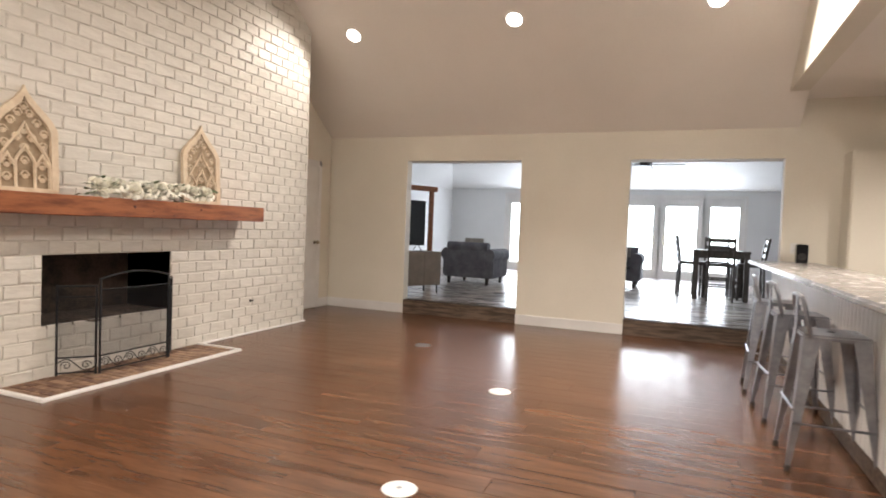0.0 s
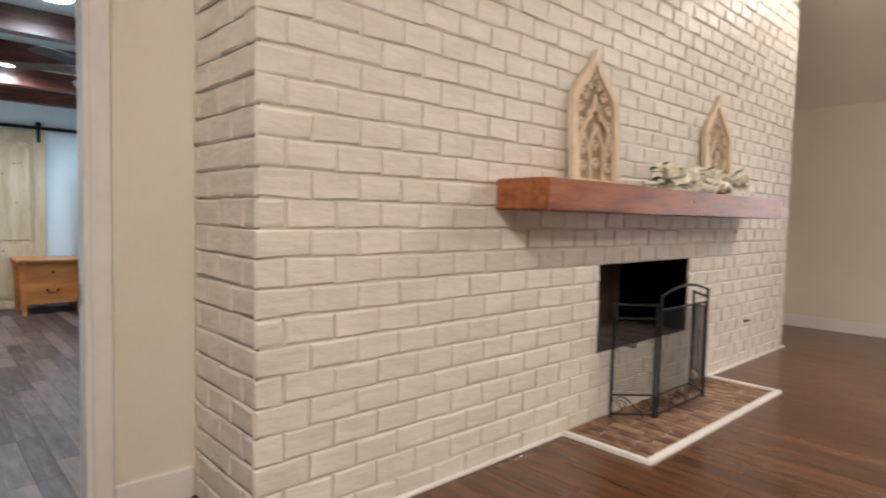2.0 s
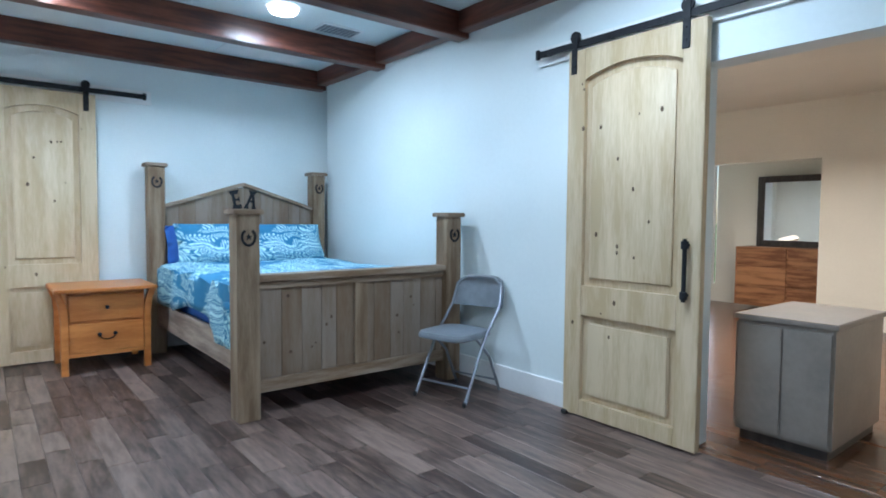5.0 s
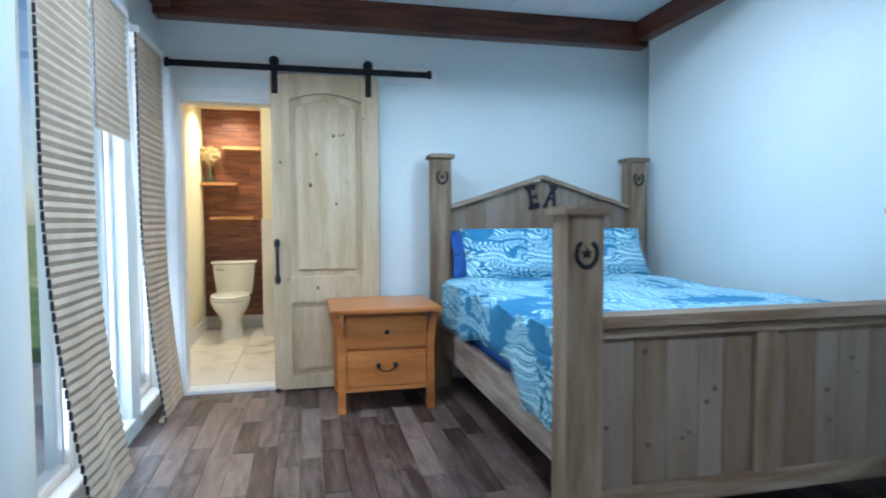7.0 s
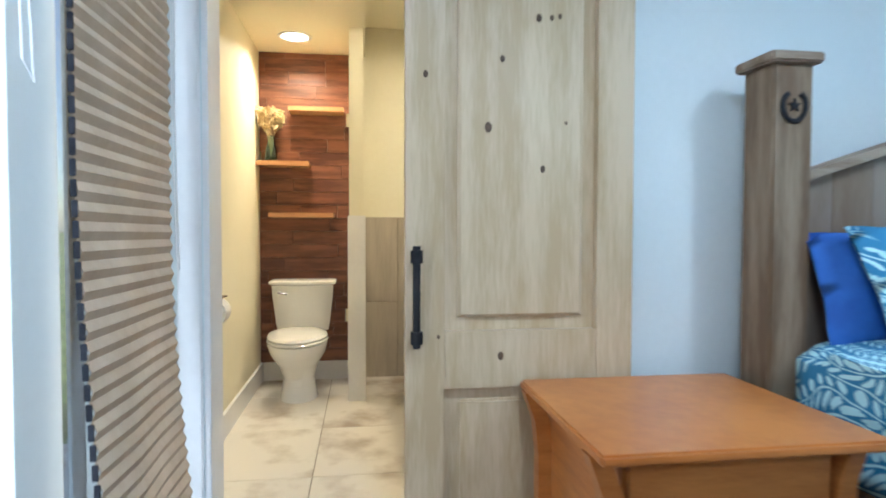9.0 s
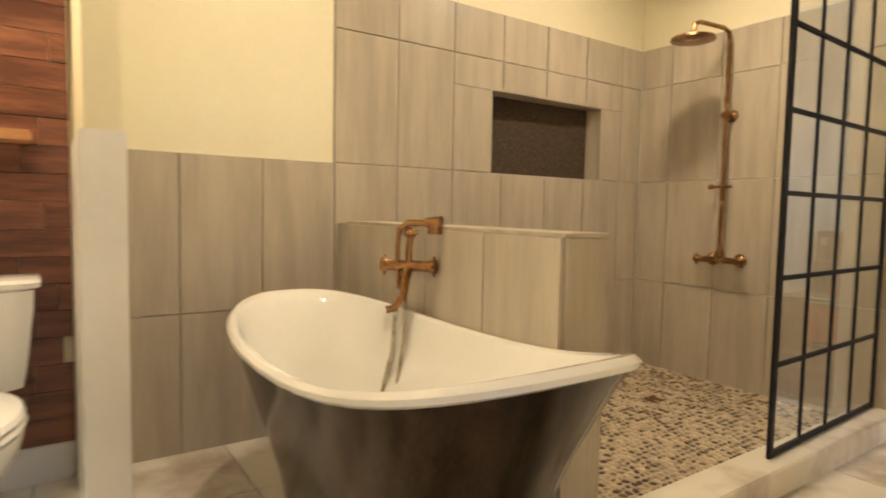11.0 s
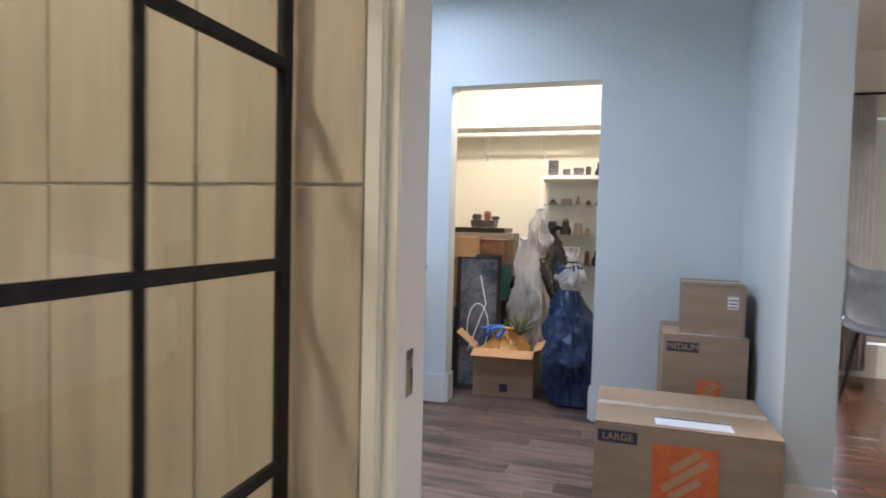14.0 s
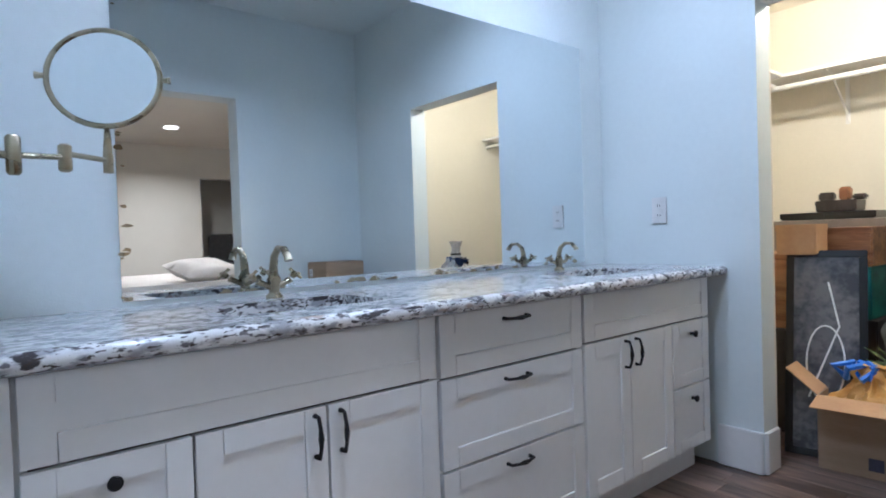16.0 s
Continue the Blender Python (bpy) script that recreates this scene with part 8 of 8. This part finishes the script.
for x0, x1, y0, y1, z0, z1, mt, nm, lb in (
    (-12.62, -12.20, 5.62, 6.10, 0.0, 0.50, "dark_wood", "storage_box", "dark wooden storage box on the closet floor"),
    (-12.60, -12.22, 5.64, 6.05, 0.503, 0.86, "dresser", "storage_box", "red-brown storage box stacked in the closet"),
    (-12.30, -12.14, 5.48, 5.66, 0.865, 1.00, "cardboard_in", "storage_box", "small tan cardboard box on top of the pile"),
    (-12.20, -11.98, 5.70, 6.00, 0.0, 0.56, "dark_wood", "storage_box", "dark wooden crate among the stored goods"),
    (-12.16, -11.99, 5.72, 5.98, 0.563, 0.80, "teal_print", "printed_box", "teal printed retail box among the stored goods"),
    (-12.20, -11.98, 5.70, 6.02, 0.803, 0.98, "dresser", "storage_box", "red-brown wooden chest among the stored goods"),
    (-12.62, -12.00, 6.06, 6.38, 0.0, 1.02, "taupe", "storage_box", "tall brown wardrobe box in the closet"),
    (-12.50, -12.06, 6.08, 6.36, 1.023, 1.06, "screen", "black_case", "flat black case on top of the boxes"),
    (-12.34, -12.16, 6.10, 6.30, 1.063, 1.12, "dark_wood", "small_case", "small dark case on top of the pile")):
    bm = B()
    box(bm, -(x1 - x0) / 2, (x1 - x0) / 2, -(y1 - y0) / 2, (y1 - y0) / 2, 0, z1 - z0, 0.006)
    t_ = thing(nm, (x0 + x1) / 2, (y0 + y1) / 2, z0, lb, "box", "closet boxes", ro.uniform(-4, 4))
    part("case", bm, M[mt], t_)
    bm = B()
    box(bm, -(x1 - x0) / 2 - 0.002, (x1 - x0) / 2 + 0.002, -(y1 - y0) / 2 - 0.002, (y1 - y0) / 2 + 0.002, (z1 - z0) - 0.03, (z1 - z0) + 0.001, 0.003)
    part("lid", bm, M[mt], t_)
    if nm == "printed_box":
        bm = B()
        box(bm, -0.06, 0.0, -0.134, -0.131, 0.03, 0.15)
        part("print_panel", bm, M["orange_bag"], t_)
        bm = B()
        box(bm, -0.08, -0.065, -0.134, -0.131, 0.04, 0.19)
        part("print_bar", bm, M["paper"], t_)
for k, (dx, w, h) in enumerate(((0.0, 0.07, 0.045), (0.085, 0.05, 0.07), (0.15, 0.06, 0.03))):
    bm = B()
    box(bm, -w / 2, w / 2, -0.03, 0.03, 0, h, 0.008)
    solo("small_box", bm, M["dark_wood" if k != 1 else "dresser"], -12.31 + dx, 6.2, 1.122, "small dark box on top of the pile", "box", "small boxes on the pile")
bm = B()
for k in range(9):
    tube(bm, [(0.02 * k, 0.03 * math.sin(k * 2.0), 0.0), (0.018 * k + 0.02, 0.02, 0.14 + 0.05 * math.sin(k * 3.0)), (0.02 * k + 0.01, -0.02, 0.25 + 0.04 * math.cos(k * 2.0))], 0.006, 6)
solo("tool_bundle", bm, M["black_iron"], -12.14, 5.62, 0.0, "bundle of black metal rods and tools", "tools")

# ---- dressing room things ----
ds = thing("dresser", -8.10, 7.30, 0.0, "reclaimed wood six-drawer dresser", "dresser")
bm = B()
box(bm, -0.62, 0.62, 0.0, 0.44, 0.06, 0.80, 0.004)
part("body", bm, M["dresser"], ds)
for k in range(3):
    for s in (-1, 1):
        bm = B()
        box(bm, s * 0.305 - 0.295, s * 0.305 + 0.295, -0.014, 0.0, 0.10 + k * 0.235, 0.315 + k * 0.235, 0.003)
        part("drawer", bm, M["dresser"], ds)
dm = thing("dresser_mirror", -8.10, 7.60, 0.80, "dark framed mirror standing on the dresser", "mirror")
bm = B()
for q in ((-0.50, -0.42, 0, 0.90), (0.42, 0.50, 0, 0.90), (-0.42, 0.42, 0, 0.08), (-0.42, 0.42, 0.82, 0.90)):
    box(bm, q[0], q[1], 0.0, 0.04, q[2], q[3], 0.006)
part("frame", bm, M["dark_wood"], dm)
bm = B()
box(bm, -0.42, 0.42, 0.018, 0.024, 0.08, 0.82)
part("mirror_glass", bm, M["mirror"], dm)
lc = thing("low_cabinet", -6.35, 3.05, 0.0, "low taupe cabinet inside the passage", "cabinet")
bm = B()
box(bm, -0.22, 0.22, -0.35, 0.35, 0.05, 0.62, 0.006)
part("body", bm, M["taupe"], lc)
bm = B()
box(bm, -0.20, 0.20, -0.33, 0.33, 0.0, 0.05)
part("plinth", bm, M["dark_wood"], lc)
bm = B()
box(bm, -0.235, 0.235, -0.365, 0.365, 0.621, 0.648, 0.005)
part("top", bm, M["taupe"], lc)
for k in range(2):
    bm = B()
    box(bm, -0.232, -0.221, -0.34 + 0.345 * k, -0.005 + 0.345 * k, 0.07, 0.60, 0.003)
    ld = part("door", bm, M["taupe"], lc)
    bm = B()
    lathe(bm, [(0.006, 0), (0.006, -0.012), (0.013, -0.018), (0.0, -0.024)], (-0.232, -0.05 + 0.10 * k, 0.40), 12, rot("Y", 90))
    part("knob", bm, M["black_iron"], ld)
for k in range(2):
    bm = B()
    box(bm, -0.21 + 0.213 * k, -0.003 + 0.213 * k, -0.361, -0.351, 0.07, 0.60, 0.003)
    part("front_panel", bm, M["taupe"], lc)
gb = thing("guest_bed", -8.9, 3.75, 0.0, "low bed with a plain pale coverlet", "bed")
bm = B()
box(bm, -1.0, 1.0, -0.72, 0.72, 0.30, 0.70, 0.06)
part("coverlet", bm, M["fabric_white"], gb)
bm = B()
box(bm, -0.98, 0.98, -0.70, 0.70, 0.08, 0.29, 0.02)
part("base", bm, M["dresser"], gb)
for sx in (-0.9, 0.9):
    for sy in (-0.62, 0.62):
        bm = B()
        box(bm, sx - 0.04, sx + 0.04, sy - 0.04, sy + 0.04, 0, 0.08)
        part("leg", bm, M["dark_wood"], gb)
pw = pillow(-9.55, 4.15, 0.785, 0.55, 0.36, "fabric_white", 74, "plain cream pillow on the guest bed", 160)
oc = thing("office_chair", -5.22, 5.80, 0.0, "black high-backed office chair", "chair", "", 20)
bm = B()
box(bm, -0.05, 0.05, -0.25, 0.25, 0.55, 1.15, 0.03)
part("backrest", bm, M["rubber"], oc)
bm = B()
box(bm, -0.55, -0.03, -0.25, 0.25, 0.44, 0.54, 0.03)
part("seat", bm, M["rubber"], oc)
bm = B()
tube(bm, [(-0.28, 0, 0.08), (-0.28, 0, 0.44)], 0.03, 10)
part("column", bm, M["black_iron"], oc)
for k in range(5):
    a = k * 2 * math.pi / 5
    bm = B()
    tube(bm, [(-0.28, 0, 0.09), (-0.28 + 0.27 * math.cos(a), 0.27 * math.sin(a), 0.035)], [0.025, 0.018], 8)
    part("foot", bm, M["black_iron"], oc)
ac = thing("shell_chair", -9.55, 6.25, 0.0, "grey shell chair on slim legs by the window", "chair", "", -20)
bm = B()
rings = []
for k in range(9):
    t = k / 8
    yy, zz = (-0.20 + 0.40 * min(1, t / 0.55), 0.43) if t < 0.55 else (0.20 + 0.10 * (t - 0.55), 0.43 + 0.40 * (t - 0.55) / 0.45)
    rings.append([(0.22 * math.sin(-1.4 + 2.8 * j / 8), yy, zz + 0.07 * (abs(j - 4) / 4) ** 2) for j in range(9)])
ring_mesh(bm, rings, False, False, False)
shl = part("shell", bm, M["chair_grey"], ac)
mo = shl.modifiers.new("thick", "SOLIDIFY")
mo.thickness = 0.02
for sx in (-1, 1):
    for sy in (-1, 1):
        bm = B()
        tube(bm, [(sx * 0.12, sy * 0.12, 0.42), (sx * 0.19, sy * 0.19, 0)], [0.013, 0.009], 8)
        part("leg", bm, M["black_iron"], ac)
cu_ = thing("window_curtain", -9.62, 6.80, 0.05, "pale gathered curtain beside the small-paned window", "curtain")
bm = B()
rings = []
for z in (0, 0.7, 1.4, 2.05):
    rings.append([(-0.02 + 0.20 * j / 24 * (1 if z < 2 else 0.9), 0.022 * math.sin(j * 1.55), z) for j in range(25)])
ring_mesh(bm, rings, False, False, False)
cl_ = part("cloth", bm, M["cloth_curtain"], cu_)
mo = cl_.modifiers.new("thick", "SOLIDIFY")
mo.thickness = 0.004
bm = B()
tube(bm, [(-0.10, 0.0, 2.07), (0.55, 0.0, 2.07)], 0.010, 10)
part("curtain_rod", bm, M["black_iron"], cu_)
window_light(-9.75, -9.2, 7.62, 7.62, 0.3, 1.9, (0, -1, 0), 8, (0.9, 0.95, 1))


# ---- pieces of walls and floors ----
brick_wall_pieces()
r9 = random.Random(11)
M["floor_grey_rest"] = surf("floor_grey_rest", (0.040, 0.021, 0.016), (0.24, 0.165, 0.135), 3.2, 0.36, stretch=(1.4, 9, 9), bump=0.0005, rnd=0.42, isl=True, fine=14, rvar=0.08, mid=(0.3, 0.75))
hb = []
y = 2.245
while y < 4.0:
    x = -4.15 - r9.random() * 0.1
    while x < -3.67:
        a, b = max(x, -4.15), min(x + 0.195, -3.668)
        if b - a > 0.03:
            hb.append((a, b, y, min(y + 0.062, 4.028), -0.004, 0.011 + r9.random() * 0.003))
        x += 0.203
    y += 0.069
pieces(hearth, "brick", hb, M["hearth_brick"])
lp = planks(-4.8, 2.6, -2.4, 7.17, 0.0, "x", 0.18, (1.5, 1.2, 1.5, 0.9), r9)
lp.sort(key=lambda q: abs(q[0] + q[1] + 2) * 0.4 + abs(q[2] + q[3] - 5))
M["floor_living_rest"] = surf("floor_living_rest", (0.066, 0.028, 0.0135), (0.15, 0.069, 0.034), 1.8, 0.23, stretch=(0.9, 7, 7), bump=0.0004, rnd=0.12, isl=True, fine=14, spec=0.45, rvar=0.08, mid=(0.3, 0.7))
pieces(floor, "plank", lp, M["floor_living"], 300, M["floor_living_rest"])
pieces(floor_bed, "plank", planks(-10.55, -4.80, -0.97, 2.36, 0.0, "x", 0.105, (0.45, 0.6, 0.75, 0.3), r9), M["floor_grey"], 300, M["floor_grey_rest"])
pieces(floor_sun, "plank", planks(-5.5, 3.2, 7.175, 14.4, 0.19, "x", 0.18, (1.2, 0.9), r9), M["floor_sun"])
pieces(floor_van, "plank", planks(-12.92, -10.43, 2.57, 6.78, 0.0, "x", 0.115, (0.6, 0.45, 0.9), r9), M["floor_grey_y"])
pieces(floor_dress, "plank", planks(-10.43, -4.95, 2.36, 7.75, 0.0, "x", 0.155, (1.2, 0.9), r9), M["floor_living"])
bt = []
for i in range(6):
    for j in range(7):
        x0, y0 = -13.1 + i * 0.61, -1.24 + j * 0.61
        a, b, c, d = max(x0, BW), min(x0 + 0.61, -10.70), max(y0, -1.24), min(y0 + 0.61, 2.45)
        if b - a > 0.03 and d - c > 0.03 and not (b < bx(-11.50) and c > 0.5):
            bt.append((a + TG, b - TG, c + TG, d - TG, 0.004, 0.014))
pieces(floor_bath, "tile", bt, M["marble"])
pieces(tiles, "tile", items, M["tile_wall"])
sl = tagged(new("wall_shiplap"), "reddish brown wood plank cladding behind the toilet", "cladding", kind="structure")
z, sp = 0.14, []
while z < 2.24:
    y = -1.24 - r9.random() * 0.3
    while y < -0.54:
        ln = r9.choice((0.25, 0.4, 0.6))
        a, b = max(y, -1.108), min(y + ln, -0.509)
        if b - a > 0.02:
            sp.append((BW, BW + 0.012 + r9.random() * 0.002, a + 0.0005, b - 0.0005, z, min(z + 0.089, 2.248)))
        y += ln
    z += 0.09
pieces(sl, "plank", sp, M["shiplap"])
# shower pebbles
ico = bmesh.new()
bmesh.ops.create_icosphere(ico, subdivisions=1, radius=1)
iv, if_ = [v.co.copy() for v in ico.verts], [[v.index for v in f.verts] for f in ico.faces]
ico.free()
vs, fs = [], []
x = BW + 0.02
while x < bx(-11.53):
    y = 0.63
    while y < 2.44:
        a, s = r9.random() * 6.28, 0.5 + 0.5 * r9.random()
        k = len(vs)
        for c in iv:
            p = Vector((c.x * 0.021 * s, c.y * 0.014 * s, c.z * 0.007))
            p.rotate(Euler((0, 0, a)))
            vs.append((p.x + x + r9.uniform(-0.008, 0.008) * 0, p.y + y + 0.006 * math.sin(x * 90), p.z + 0.028))
        fs += [tuple(i + k for i in f) for f in if_]
        y += 0.024 + r9.random() * 0.014
    x += 0.030
me = bpy.data.meshes.new("pebbles")
me.from_pydata(vs, [], fs)
for p in me.polygons:
    p.use_smooth = True
me.materials.append(M["pebble"])
tagged(new("shower_pebbles", me), "mixed brown and cream river pebbles set in the shower floor", "pebbles", kind="stuff")

# the bedroom wing stands a little further along than the living room's axis
WING = 0.42
for ob in list(scene.objects):
    if ob.parent is None and ob.type != "CAMERA":
        mid = ob.matrix_basis @ (sum((Vector(c) for c in ob.bound_box), Vector()) / 8)
        kid = next((k for k in ob.children if k.type == "MESH"), None)
        if kid and ob.type == "EMPTY":
            mid = ob.matrix_basis @ kid.matrix_basis @ (sum((Vector(c) for c in kid.bound_box), Vector()) / 8)
        if mid.x < -4.84 and mid.y < 8.7:
            ob.location.y += WING
